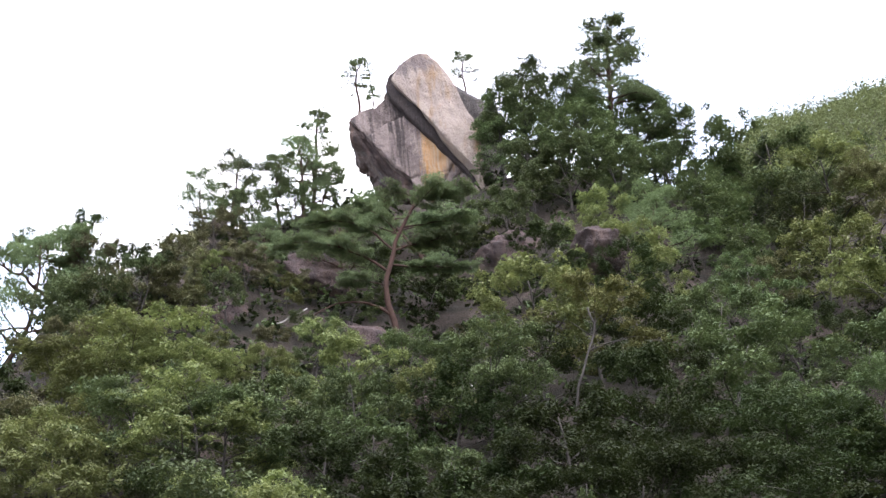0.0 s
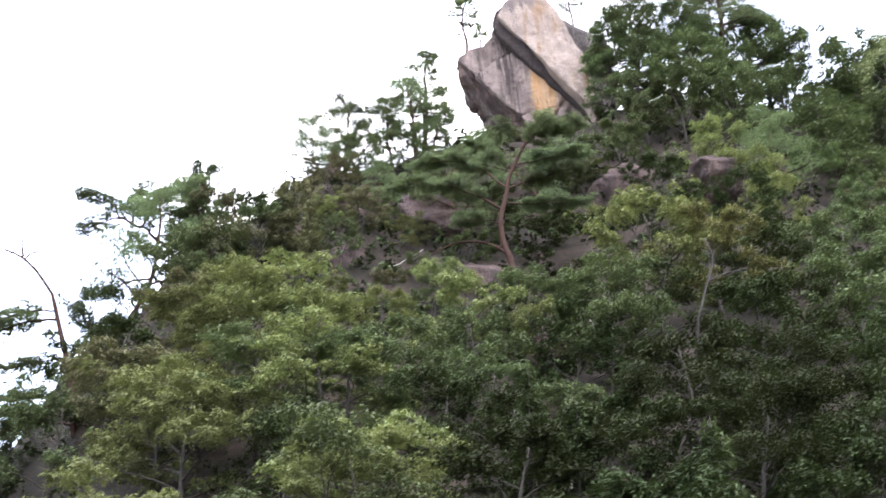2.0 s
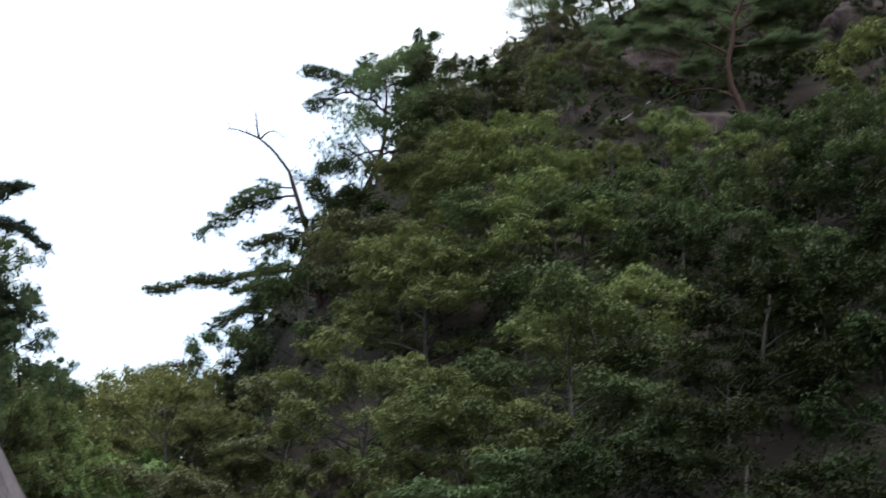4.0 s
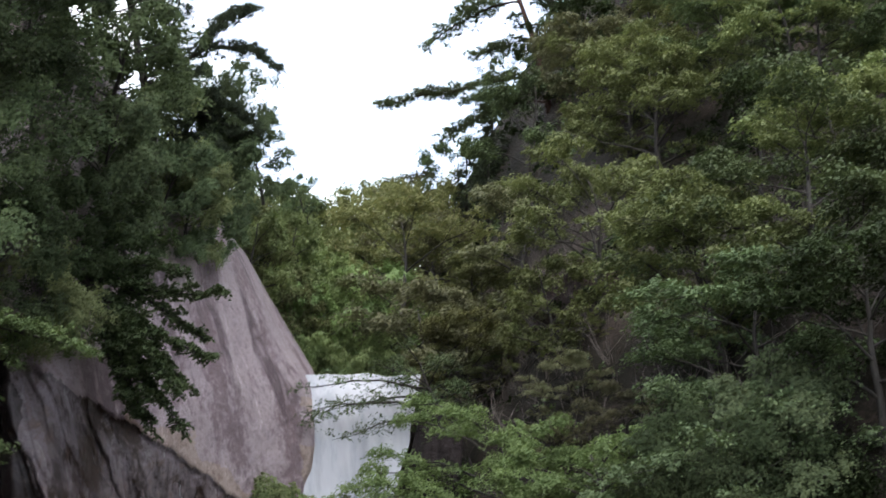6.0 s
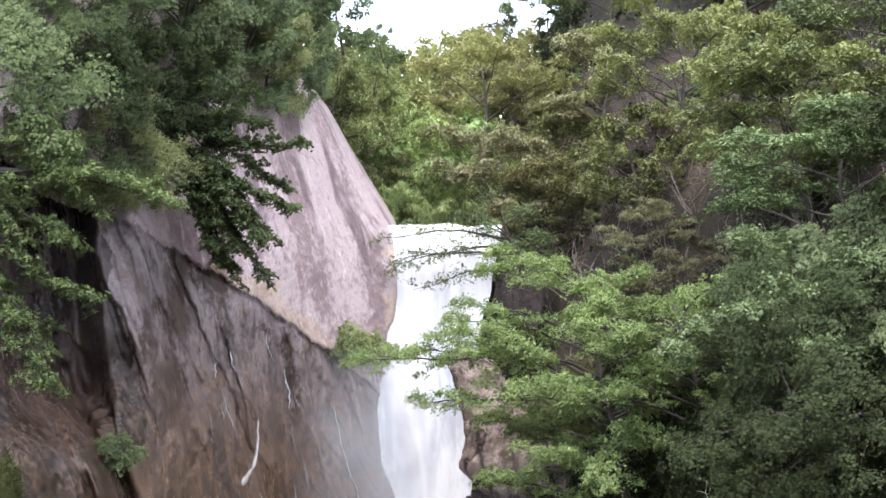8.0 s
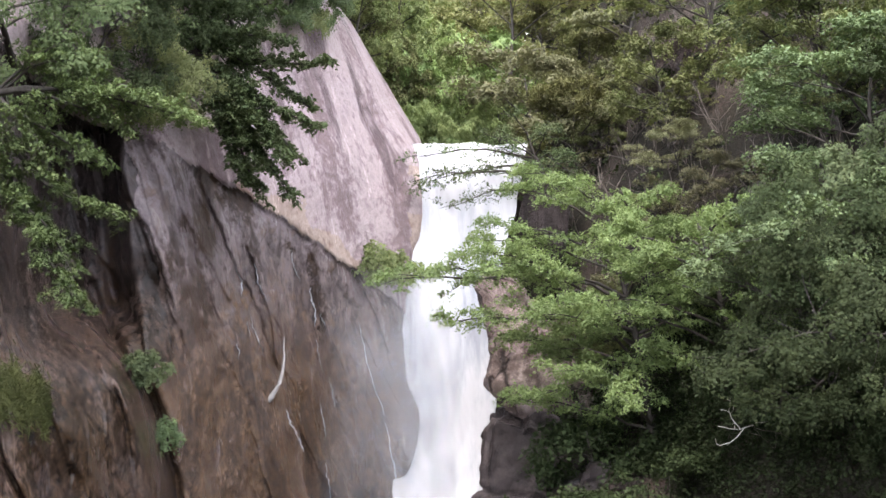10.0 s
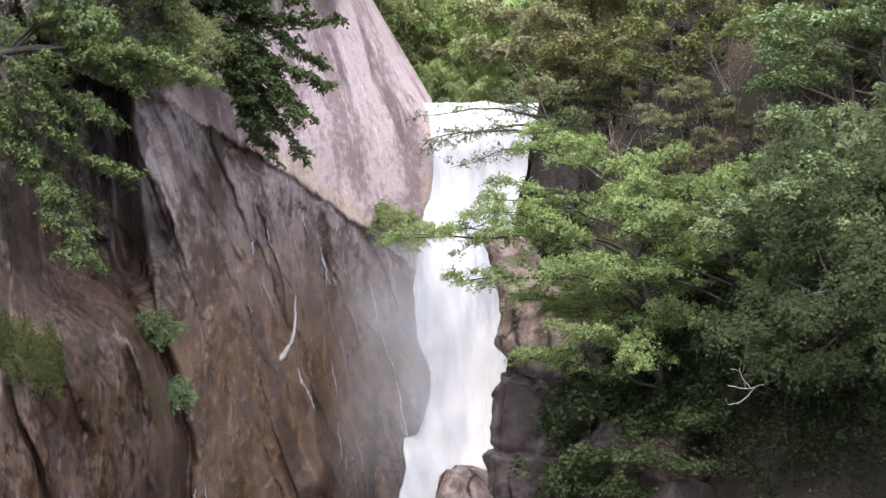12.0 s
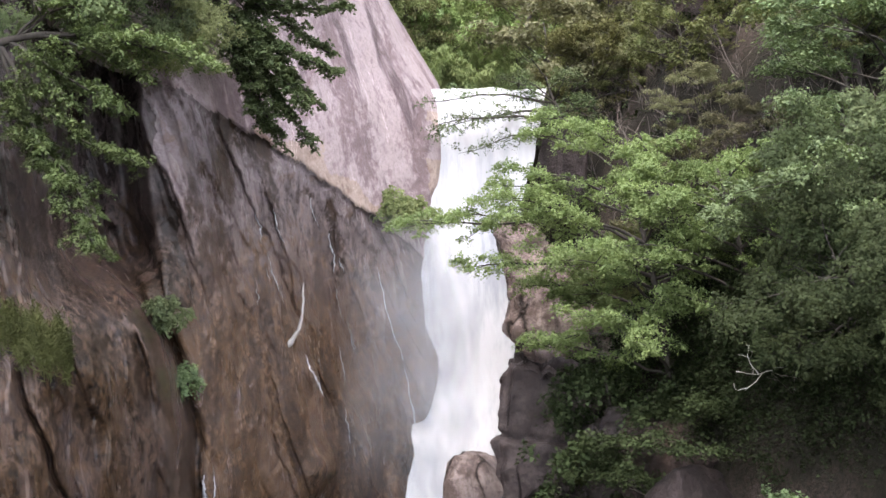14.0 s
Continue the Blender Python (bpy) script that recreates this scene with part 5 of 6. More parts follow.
plant("lite_b", 71.9, 65.9, 38.9, 0.99, 182, "mid", 1.2)
plant("lite_c", 65.3, 73.0, 44.2, 0.98, 319, "mid", 1.0)
plant("lite_a", 44.6, 81.1, 41.4, 0.75, 96, "mid", 1.1)
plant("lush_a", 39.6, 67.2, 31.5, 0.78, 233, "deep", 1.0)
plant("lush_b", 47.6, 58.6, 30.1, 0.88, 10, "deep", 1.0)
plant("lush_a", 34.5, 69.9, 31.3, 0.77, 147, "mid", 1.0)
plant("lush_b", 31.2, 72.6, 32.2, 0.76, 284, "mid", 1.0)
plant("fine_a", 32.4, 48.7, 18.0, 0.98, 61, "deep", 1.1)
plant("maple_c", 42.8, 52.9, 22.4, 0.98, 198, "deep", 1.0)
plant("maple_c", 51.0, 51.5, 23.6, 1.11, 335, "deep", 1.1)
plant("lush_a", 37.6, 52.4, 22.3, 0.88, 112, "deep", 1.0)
plant("lite_a", 16.7, 91.0, 36.7, 1.09, 249, "deep", 0.63)
plant("maple_c", 24.6, 79.3, 34.4, 1.07, 163, "fresh", 1.1)
plant("maple_a", 24.0, 67.9, 26.3, 0.99, 300, "fresh", 1.1)
plant("maple_b", 16.2, 76.8, 27.2, 1.12, 77, "olive", 1.0)
plant("maple_a", 17.5, 69.3, 22.4, 1.10, 214, "fresh", 1.0)
plant("fir_b", 11.9, 95.3, 27.4, 0.75, 351, "cypress", 1.0)
plant("fine_a", 15.2, 50.8, 10.2, 0.98, 265, "fresh", 1.0)
plant("fine_b", 20.8, 53.6, 15.9, 0.99, 42, "fresh", 1.1)
plant("lush_b", 29.0, 63.2, 24.9, 0.75, 179, "deep", 1.0)
plant("fir_a", 28.2, 38.2, 10.8, 0.74, 316, "mid", 1.0)
plant("lite_a", 7.8, 119.3, 28.0, 1.29, 93, "turning", 1.0)
plant("lite_b", 5.1, 123.0, 27.0, 1.25, 230, "turning", 0.9)
plant("fir_b", 13.1, 101.7, 33.7, 0.83, 7, "cypress", 1.0)
plant("fir_a", 10.8, 100.4, 28.6, 0.66, 144, "cypress", 1.0)
plant("maple_a", 12.3, 61.3, 14.5, 0.99, 281, "fresh", 1.0)
plant("fine_b", 14.7, 52.0, 10.2, 0.99, 58, "fresh", 1.1)
# deep tint on these two darkens the hollow: its shade is in their colour
plant("fine_b", 17.3, 42.1, 6.5, 0.97, 332, "deep", 1.0)
plant("fine_a", 19.0, 39.7, 6.2, 1.00, 109, "deep", 1.1)
plant("fine_c", 17.4, 49.0, 11.9, 1.11, 246, "mid", 1.1)
plant("lite_c", 11.1, 78.7, 18.9, 0.87, 23, "olive", 1.0)
plant("maple_b", 9.1, 82.0, 16.7, 0.84, 160, "yellow", 0.8)
plant("lush_b", 10.5, 60.1, 11.6, 0.66, 297, "fresh", 1.0)
plant("lite_b", -2.8, 100.0, 20.7, 1.35, 74, "fresh", 0.72)
plant("lite_c", -1.0, 95.0, 17.4, 1.33, 211, "fresh", 0.72)
plant("lite_a", 0.9, 92.0, 13.2, 1.36, 348, "bamboo", 0.72)
plant("lite_b", 3.1, 125.0, 27.2, 1.26, 125, "bamboo", 1.0)
plant("lite_a", 3.5, 89.9, 12.8, 1.27, 262, "bamboo", 1.0)
plant("lush_b", 0.1, 80.0, 15.0, 0.67, 39, "bamboo", 0.7)
plant("lush_a", -0.7, 76.0, 13.8, 0.33, 176, "bamboo", 0.9)
plant("lush_a", 1.2, 78.0, 14.9, 0.44, 313, "bamboo", 0.8)
plant("lush_b", -1.3, 79.0, 15.1, 0.44, 90, "bamboo", 0.8)
plant("maple_a", 5.7, 75.8, 9.8, 1.28, 227, "olive", 1.0)
plant("maple_b", 7.6, 70.6, 10.5, 0.86, 4, "yellow", 0.9)
plant("fine_b", 14.6, 45.2, 6.0, 0.97, 278, "mid", 1.1)
plant("maple_b", 9.3, 80.5, 15.8, 0.84, 192, "yellow", 0.7)
plant("maple_a", 7.4, 81.7, 13.3, 0.74, 329, "yellow", 0.8)
plant("fine_a", 12.2, 43.8, 1.8, 0.95, 20, "mid", 1.0)
plant("fine_a", -12.4, 42.7, 11.2, 0.81, 3, "droop", 1.0, lean=(55, 0))
plant("fine_b", -12.1, 47.8, 11.4, 0.75, 38, "deep", 0.9, lean=(70, 0))
plant("fine_a", -9.7, 49.1, 11.7, 0.53, 12, "fresh", 0.9, lean=(75, 0))
plant("fine_b", -8.6, 51.0, 11.4, 0.40, -12, "fresh", 0.9, lean=(80, 0))
plant("fine_c", -11.5, 45.7, 16.6, 0.88, 29, "deep", 1.0, lean=(40, 0))
plant("lush_a", -10.0, 49.5, 17.8, 0.78, 3, "droop", 1.0, lean=(40, 0))
plant("lush_b", -8.5, 55.1, 20.1, 0.78, 38, "droop", 1.0, lean=(40, 0))
plant("lush_a", -8.1, 53.2, 16.1, 0.67, 15, "mid", 0.9, lean=(55, 0))
plant("lush_b", -6.2, 59.5, 19.1, 0.67, -11, "fresh", 0.9, lean=(50, 0))
plant("lush_a", -5.0, 62.4, 18.7, 0.56, 25, "mid", 0.9, lean=(55, 0))
plant("fine_b", -11.0, 46.6, 14.5, 0.75, 10, "droop", 0.9, lean=(60, 0))
plant("lush_a", -9.5, 49.6, 13.9, 0.56, -15, "droop", 0.9, lean=(65, 0))
plant("lush_b", -4.5, 69.1, 23.7, 0.67, 15, "mid", 0.9, lean=(30, 0))
plant("lush_a", -2.9, 71.0, 22.5, 0.56, -10, "mid", 0.9, lean=(30, 0))
plant("fir_a", -10.3, 52.4, 22.9, 0.67, 36, "deep", 1.2, lean=(30, 0))
plant("fine_a", -11.4, 47.6, 20.2, 1.00, 15, "deep", 1.0, lean=(40, 0))
plant("lush_a", -9.1, 59.0, 24.2, 0.89, -12, "droop", 1.0, lean=(35, 0))
plant("fir_b", -7.6, 65.3, 25.6, 0.58, 23, "cypress", 1.2, lean=(30, 0))
plant("bush_a", -9.0, 47.3, 1.8, 0.94, 4, "mid", 0.8, lean=(60, 0))
plant("bush_b", -8.6, 48.6, -0.4, 0.62, -20, "mid", 0.8, lean=(60, 0))
plant("bush_a", -1.2, 63.0, 6.3, 1.12, 8, "fresh", 0.9, lean=(60, 0))
plant("bush_b", -2.1, 61.7, 6.5, 0.81, -14, "fresh", 0.9, lean=(60, 0))
plant("lite_a", 39.3, 108.1, 66.0, 0.63, 291, "olive", 0.9)
plant("lite_b", 45.0, 111.3, 71.2, 0.67, 68, "mid", 0.9)
plant("lite_c", 51.8, 117.1, 77.3, 0.65, 205, "mid", 0.9)
plant("lite_c", 28.2, 100.6, 51.2, 0.87, 119, "olive", 0.9)
plant("lite_a", 23.9, 97.6, 47.1, 0.87, 256, "mid", 0.9)
plant("lite_b", 98.7, 111.3, 91.9, 1.31, 170, "mid", 1.0)
plant("lite_b", 82.1, 105.9, 83.2, 1.31, 84, "mid", 1.0)
plant("lite_c", 81.5, 118.1, 93.2, 1.32, 221, "mid", 0.8)
plant("lite_a", 13.5, 88.0, 28.3, 0.98, 358, "mid", 0.9)
plant("lite_b", 10.6, 103.0, 29.2, 0.89, 135, "mid", 0.9)
plant("lite_c", 16.8, 87.4, 33.3, 1.00, 272, "deep", 0.9)
plant("lite_a", 24.9, 97.4, 47.5, 0.98, 49, "mid", 0.9)
plant("lite_a", -2.1, 110.0, 23.1, 1.08, 186, "bamboo", 0.72)
plant("lite_b", 1.9, 108.0, 15.0, 1.83, 323, "fresh", 0.72)
plant("lite_c", 4.2, 111.9, 23.3, 1.11, 100, "bamboo", 0.72)
plant("lite_a", 5.2, 103.9, 16.5, 1.49, 237, "olive", 0.72)
plant("lite_b", -3.6, 91.9, 17.7, 1.27, 14, "fresh", 0.72)
plant("lite_c", 2.6, 98.0, 13.8, 1.34, 151, "bamboo", 0.72)
plant("lite_a", 0.6, 102.0, 16.0, 1.39, 288, "bamboo", 0.72)
plant("lite_b", 6.4, 95.8, 18.9, 0.85, 65, "olive", 0.72)
plant("lite_c", 8.3, 91.1, 19.6, 0.99, 202, "olive", 0.81)
plant("lite_a", 7.1, 96.2, 21.0, 0.99, 339, "turning", 0.81)
plant("lush_b", -4.0, 85.9, 15.3, 1.10, 116, "deep", 0.8)
plant("lush_a", -1.4, 84.0, 12.1, 0.90, 253, "fresh", 0.8)
plant("lush_b", 1.6, 82.0, 12.2, 0.74, 30, "fresh", 0.8)
plant("lush_a", 4.0, 77.9, 12.1, 0.66, 167, "fresh", 0.8)
plant("lush_b", 7.1, 51.5, -7.5, 1.04, 304, "deep", 0.9)
plant("bush_b", 9.9, 40.8, -4.3, 0.94, 218, "mid", 1.0)
plant("bush_a", 5.1, 50.7, -3.9, 0.75, 355, "grass", 1.0)
plant("lush_a", -7.4, 54.5, 15.1, 0.56, -10, "mid", 0.9, lean=(60, 0))
plant("lush_b", -8.1, 52.4, 13.1, 0.50, 28, "deep", 0.9, lean=(65, 0))
plant("lush_a", -5.4, 67.3, 22.0, 0.56, 1, "mid", 0.9, lean=(40, 0))
plant("lush_b", -0.6, 75.3, 22.5, 0.33, -27, "mid", 0.9, lean=(20, 0))
plant("fine_b", 8.5, 48.3, -7.5, 0.93, 320, "deep", 1.0)
plant("tall_b", 94.0, 113.3, 92.4, 0.98, 97, "mid", 0.9)
# deep tint on the bank puts the canopy's shade into the leaf colour
plant("fine_c", 12.6, 44.3, 2.6, 0.75, -7, "deep", 1.0, lean=(50, 0))
plant("fine_a", 13.1, 42.1, 1.7, 0.75, -41, "deep", 1.0, lean=(50, 0))
plant("fine_b", 13.7, 44.4, 4.1, 0.75, -4, "mid", 1.0, lean=(45, 0))
plant("fine_b", 7.7, 55.9, 2.0, 0.50, -28, "fresh", 0.9, lean=(50, 0))
plant("lush_b", 11.1, 44.3, 0.5, 0.44, 3, "deep", 0.9, lean=(50, 0))
plant("lush_a", 12.4, 41.7, -0.0, 0.44, -33, "deep", 0.9, lean=(50, 0))
plant("lush_a", -2.9, 71.9, 14.9, 0.78, 336, "fresh", 0.8)
plant("lush_b", -1.9, 76.0, 17.0, 0.78, 113, "fresh", 0.8)
plant("lush_a", -0.6, 78.0, 15.6, 0.78, 250, "bamboo", 0.8)
plant("lush_b", 0.2, 76.0, 13.8, 0.67, 27, "bamboo", 0.8)
plant("lush_b", -4.0, 69.9, 15.5, 0.78, 164, "fresh", 0.8)
plant("lush_a", -1.8, 74.0, 14.0, 0.67, 301, "fresh", 0.8)
plant("lush_b", -5.2, 60.3, 16.6, 0.44, -7, "mid", 0.9, lean=(45, 0))
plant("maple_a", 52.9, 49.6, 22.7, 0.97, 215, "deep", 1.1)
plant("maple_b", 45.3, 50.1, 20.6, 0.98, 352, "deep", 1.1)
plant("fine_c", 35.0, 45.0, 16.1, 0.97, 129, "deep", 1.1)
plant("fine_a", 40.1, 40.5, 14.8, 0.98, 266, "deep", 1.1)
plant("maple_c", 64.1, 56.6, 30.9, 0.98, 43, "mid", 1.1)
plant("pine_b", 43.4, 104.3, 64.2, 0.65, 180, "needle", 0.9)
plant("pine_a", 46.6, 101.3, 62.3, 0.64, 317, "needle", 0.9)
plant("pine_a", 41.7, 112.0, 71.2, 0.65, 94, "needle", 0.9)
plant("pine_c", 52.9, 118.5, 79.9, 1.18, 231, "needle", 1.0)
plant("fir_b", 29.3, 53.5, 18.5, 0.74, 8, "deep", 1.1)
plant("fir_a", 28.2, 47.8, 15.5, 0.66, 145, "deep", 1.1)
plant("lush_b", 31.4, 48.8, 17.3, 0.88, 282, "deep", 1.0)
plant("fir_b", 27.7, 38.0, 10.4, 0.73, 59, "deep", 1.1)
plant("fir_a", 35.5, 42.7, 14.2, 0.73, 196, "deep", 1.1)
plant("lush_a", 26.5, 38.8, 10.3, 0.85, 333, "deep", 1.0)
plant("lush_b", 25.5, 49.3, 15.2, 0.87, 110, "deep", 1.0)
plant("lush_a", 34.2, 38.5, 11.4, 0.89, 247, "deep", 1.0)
plant("fir_b", 26.8, 107.7, 58.7, 0.83, 298, "cypress", 0.9)
plant("lite_b", 28.6, 104.1, 56.1, 0.85, 75, "olive", 0.8)
plant("lite_b", 32.9, 101.8, 56.6, 0.88, 212, "olive", 0.8)
plant("lite_c", 30.8, 101.4, 54.7, 0.77, 349, "mid", 0.8)
plant("pine_b", 40.4, 113.0, 71.7, 0.75, 263, "needle", 0.9)
plant("pine_b", 55.0, 118.9, 81.2, 0.84, 177, "needle", 0.9)
plant("lite_c", 38.9, 98.6, 58.2, 0.53, 314, "olive", 0.8)
plant("lite_b", 35.8, 94.4, 52.7, 0.53, 91, "mid", 0.8)
plant("lite_b", 39.3, 85.9, 45.2, 0.43, 228, "mid", 0.9)
plant("lite_c", 36.7, 88.2, 46.1, 0.44, 5, "olive", 0.9)
plant("lite_c", -3.2, 104.0, 22.7, 1.31, 142, "mid", 0.81)
plant("lite_a", -1.3, 108.0, 23.0, 1.15, 279, "mid", 0.81)
plant("lite_b", -4.8, 97.9, 20.1, 1.24, 56, "mid", 0.72)
plant("lite_c", 2.9, 118.0, 25.3, 1.18, 193, "olive", 0.81)
plant("lite_a", 6.3, 107.8, 20.7, 1.59, 330, "turning", 0.81)
plant("lite_b", 8.3, 99.7, 23.7, 1.06, 107, "turning", 0.72)
plant("lite_c", 3.4, 101.9, 14.2, 1.75, 244, "turning", 0.81)
plant("lush_a", -7.0, 58.9, 20.4, 0.67, -2, "droop", 1.0, lean=(45, 0))
plant("lush_b", -5.8, 64.7, 21.2, 0.67, 33, "mid", 1.0, lean=(40, 0))
plant("lush_a", -4.9, 67.4, 20.6, 0.56, 9, "mid", 0.9, lean=(40, 0))
plant("lush_b", -7.2, 55.9, 16.8, 0.56, -11, "droop", 0.9, lean=(60, 0))
plant("lush_a", -5.7, 59.2, 16.8, 0.50, 25, "fresh", 0.9, lean=(55, 0))
plant("lush_b", -8.6, 51.4, 13.9, 0.56, 6, "deep", 0.9, lean=(65, 0))
plant("fine_a", -10.7, 47.5, 14.3, 0.62, -14, "droop", 0.9, lean=(60, 0))
plant("fine_b", -11.2, 47.0, 18.2, 0.75, 23, "deep", 0.9, lean=(50, 0))
plant("lush_a", -4.7, 61.7, 17.4, 0.39, -9, "mid", 0.9, lean=(60, 0))
plant("lush_b", -4.4, 68.2, 20.2, 0.39, 28, "mid", 0.9, lean=(45, 0))
plant("lush_a", -5.3, 62.6, 19.5, 0.50, 6, "mid", 0.9, lean=(45, 0))
plant("maple_c", 4.9, 83.9, 19.1, 1.00, 88, "turning", 1.1)
plant("lite_a", 4.7, 111.9, 23.8, 1.37, 225, "turning", 0.9)
plant("lite_b", 8.3, 103.7, 25.1, 1.10, 2, "olive", 0.9)
plant("lite_c", 1.0, 110.0, 16.3, 1.92, 139, "fresh", 0.9)
plant("lite_a", -1.6, 106.0, 23.0, 1.14, 276, "fresh", 0.9)
plant("lite_b", -3.6, 99.9, 21.1, 1.35, 53, "mid", 0.9)
plant("lush_a", -6.5, 57.5, 16.6, 0.56, 26, "mid", 0.9, lean=(50, 0))

for x, y, z, size, turn, kind in ((-0.9, 72.5, 12.9, 0.95, 20, "a"), (0.4, 74.0, 13.0, 1.05, 95, "b"), (1.5, 73.0, 12.6, 0.85, 160, "a"), (2.6, 75.5, 12.8, 1.05, 230, "b"), (-1.8, 74.5, 14.6, 1.10, 300, "b"), (0.9, 77.0, 14.2, 1.30, 45, "a"), (-0.4, 78.5, 15.2, 1.40, 120, "b"), (3.0, 79.0, 14.4, 1.30, 200, "a"), (1.9, 82.0, 15.6, 1.60, 270, "b")):
    plant("bamboo_" + kind, x, y, z, size, turn, "bamboo")


def saplings():
    """Small young trees and bushes scattered on the bare ground above the falls."""
    rng = np.random.default_rng(73)
    for _ in range(26):
        az = rng.uniform(7.0, 17.0)
        r = np.interp(az, BEARING, FOOT_R) + rng.uniform(3.0, 20.0)
        x, y = r * math.sin(radians(az)), r * math.cos(radians(az))
        plant(str(rng.choice(["fine_a", "fine_b", "fine_c", "lush_b"])), x, y, float(ground_height(x, y)), rng.uniform(0.20, 0.40), rng.uniform(0, 360), str(rng.choice(["fresh", "olive", "mid", "yellow"])), 1.1,
              label="young green tree on the bare steep ground above the falls", group="young trees above the falls")


saplings()


# ---- trees whose limbs are laid out to fit the camera's view ----
grown_tree("tree", "weathered red pine with a dead bare top and long level branches", (0.26, 0.13, [(-0.0, 0.0, -0.41), (-0.55, 0.09, 2.94), (-1.11, 0.18, 5.51), (-2.08, 0.33, 8.77), (-2.4, 0.38, 9.88)]),
    [(0, 1, -93, 31, 5.3, 0.19), (1, 0.5, -43, 84, 2.3, 0.07), (1, 0.47, 94, 7, 1.7, 0.4), (0, 0.97, 112, 55, 0.7, 0.04)],
    [(0, 0.19, -94, -12, 11.5, 0.05), (0, 0.69, -73, -20, 7.4, 0.09), (0, 0.75, -77, -20, 4.7, 0.1), (0, 0.47, -89, -21, 4.5, 0.03), (0, 0.06, -72, -12, 7.8, 0.08), (0, 0.09, -90, -5, 5.9, 0.08), (0, 0.56, 109, 9, 3.7, -0.11), (0, 0.38, 112, 0, 4.3, -0.05), (0, 0.22, 109, -7, 4.3, -0.07)],
    BARK_RED, "needle", 71, False, size=0.60, leaf=0.24, per=46, dead=5).matrix_basis = pose(15.67, 91.37, 35.24)
grown_tree("tree", "wide old red pine with flat needle pads and bare lower branches", (0.3, 0.12, [(0.30, -0.06, -0.26), (0.25, -0.04, 1.9), (-0.35, 0.08, 3.6), (-0.55, 0.08, 5.71), (0.15, -0.05, 8.3), (0.30, -0.1, 9.6), (1.25, -0.53, 11.96), (2.06, -1.13, 13.91)]),
    [(0, 0.2, -75, -6, 6.4, 0.21), (0, 0.25, -54, 25, 3.8, -0.04)],
    [(0, 0.48, -74, 8, 9.6, 0.14), (0, 0.4, -73, 4, 3.5, 0.07), (0, 0.52, 111, -1, 6.8, 0.01), (0, 0.62, -54, 19, 8.1, 0.21), (0, 0.75, -53, 43, 4.6, 0.18), (0, 0.8, 128, 5, 5.6, 0.01), (0, 0.98, 130, 7, 3.1, 0.2), (0, 0.98, -53, 11, 2.8, 0.26), (0, 0.62, 114, 15, 6.3, 0.04), (0, 0.90, 175, 10, 4.0, 0.05), (0, 0.96, 130, 12, 4.6, 0.05)],
    BARK_RED, "needle", 72, False, size=0.72, leaf=0.21, per=150, dead=4).matrix_basis = pose(48.95, 91.43, 52.32)
shaped_tree("tree", "red pine with a bowed trunk leaning out from the slope", [
    (0.2, 0.09, 2, [(0.24, -0.06, -0.26), (-1.25, 0.29, 2.1), (-2.96, 0.67, 3.52), (-4.65, 1.02, 4.32), (-5.6, 1.2, 4.51)]),
    (0.09, 0.03, 0.2, [(-4.65, 1.02, 4.32), (-5.73, 0.88, 5.43), (-7.73, 0.87, 6.16), (-9.15, 0.86, 5.76)]),
    (0.09, 0.03, 0.1, [(-4.16, 0.92, 4.08), (-4.21, 1.31, 6.51), (-3.28, 1.42, 8.17)]),
    (0.08, 0.03, 0.1, [(-5.6, 1.2, 4.51), (-7.39, 1.68, 3.6), (-8.32, 2.0, 2.77)]),
    (0.09, 0.03, 0.1, [(-3.45, 0.77, 3.87), (-2.02, 0.15, 6.88), (-0.21, -0.48, 7.74)]),
    (0.08, 0.03, 0.1, [(-1.25, 0.29, 2.1), (-0.56, -0.41, 4.62), (1.21, -1.06, 6.29)]),
], BARK_RED, "needle", 73, False, size=0.7, leaf=0.28, per=80, dead=4).matrix_basis = pose(25.83, 106.95, 56.48)
grown_tree("tree", "dark conifer with drooping branches on top of the cliff", (0.24, 0.1, [(0.0, 0.0, 0.0), (0.04, 0.0, 2.74), (-0.4, -0.05, 5.78), (-1.1, -0.14, 9.13), (-1.85, -0.25, 12.85), (-2.47, -0.35, 18.74)]),
    [],
    [(0, 0.4, 99, 13, 5.8, 0.27), (0, 0.45, 75, -29, 5.7, 0.06), (1, 0.33, 66, 46, 4.1, 0.11), (2, 0.33, 104, -19, 3.6, 0.13), (2, 0.46, 85, -28, 3.1, -0.18), (0, 0.52, -90, -9, 2.8, 0.24), (0, 0.28, 94, -12, 3, 0.15), (0, 0.25, -91, -14, 2.7, 0.1), (0, 0.38, 73, 41, 2.7, 0.17), (0, 0.65, 93, 33, 4, 0.05), (0, 0.72, 70, 41, 3.6, 0.17), (0, 0.65, 93, 24, 3.2, 0.02), (0, 0.8, 91, 38, 3, 0.1), (0, 0.78, -112, -7, 1.8, 0.22), (0, 0.85, 67, 45, 3.2, 0.16), (0, 0.92, -86, -5, 1.6, 0.17), (0, 0.95, 72, 40, 2.1, 0.23)],
    BARK_GREY, "cypress", 74, False, size=0.42, leaf=0.20, per=42, dead=3).matrix_basis = pose(-7.14, 59.57, 17.81)
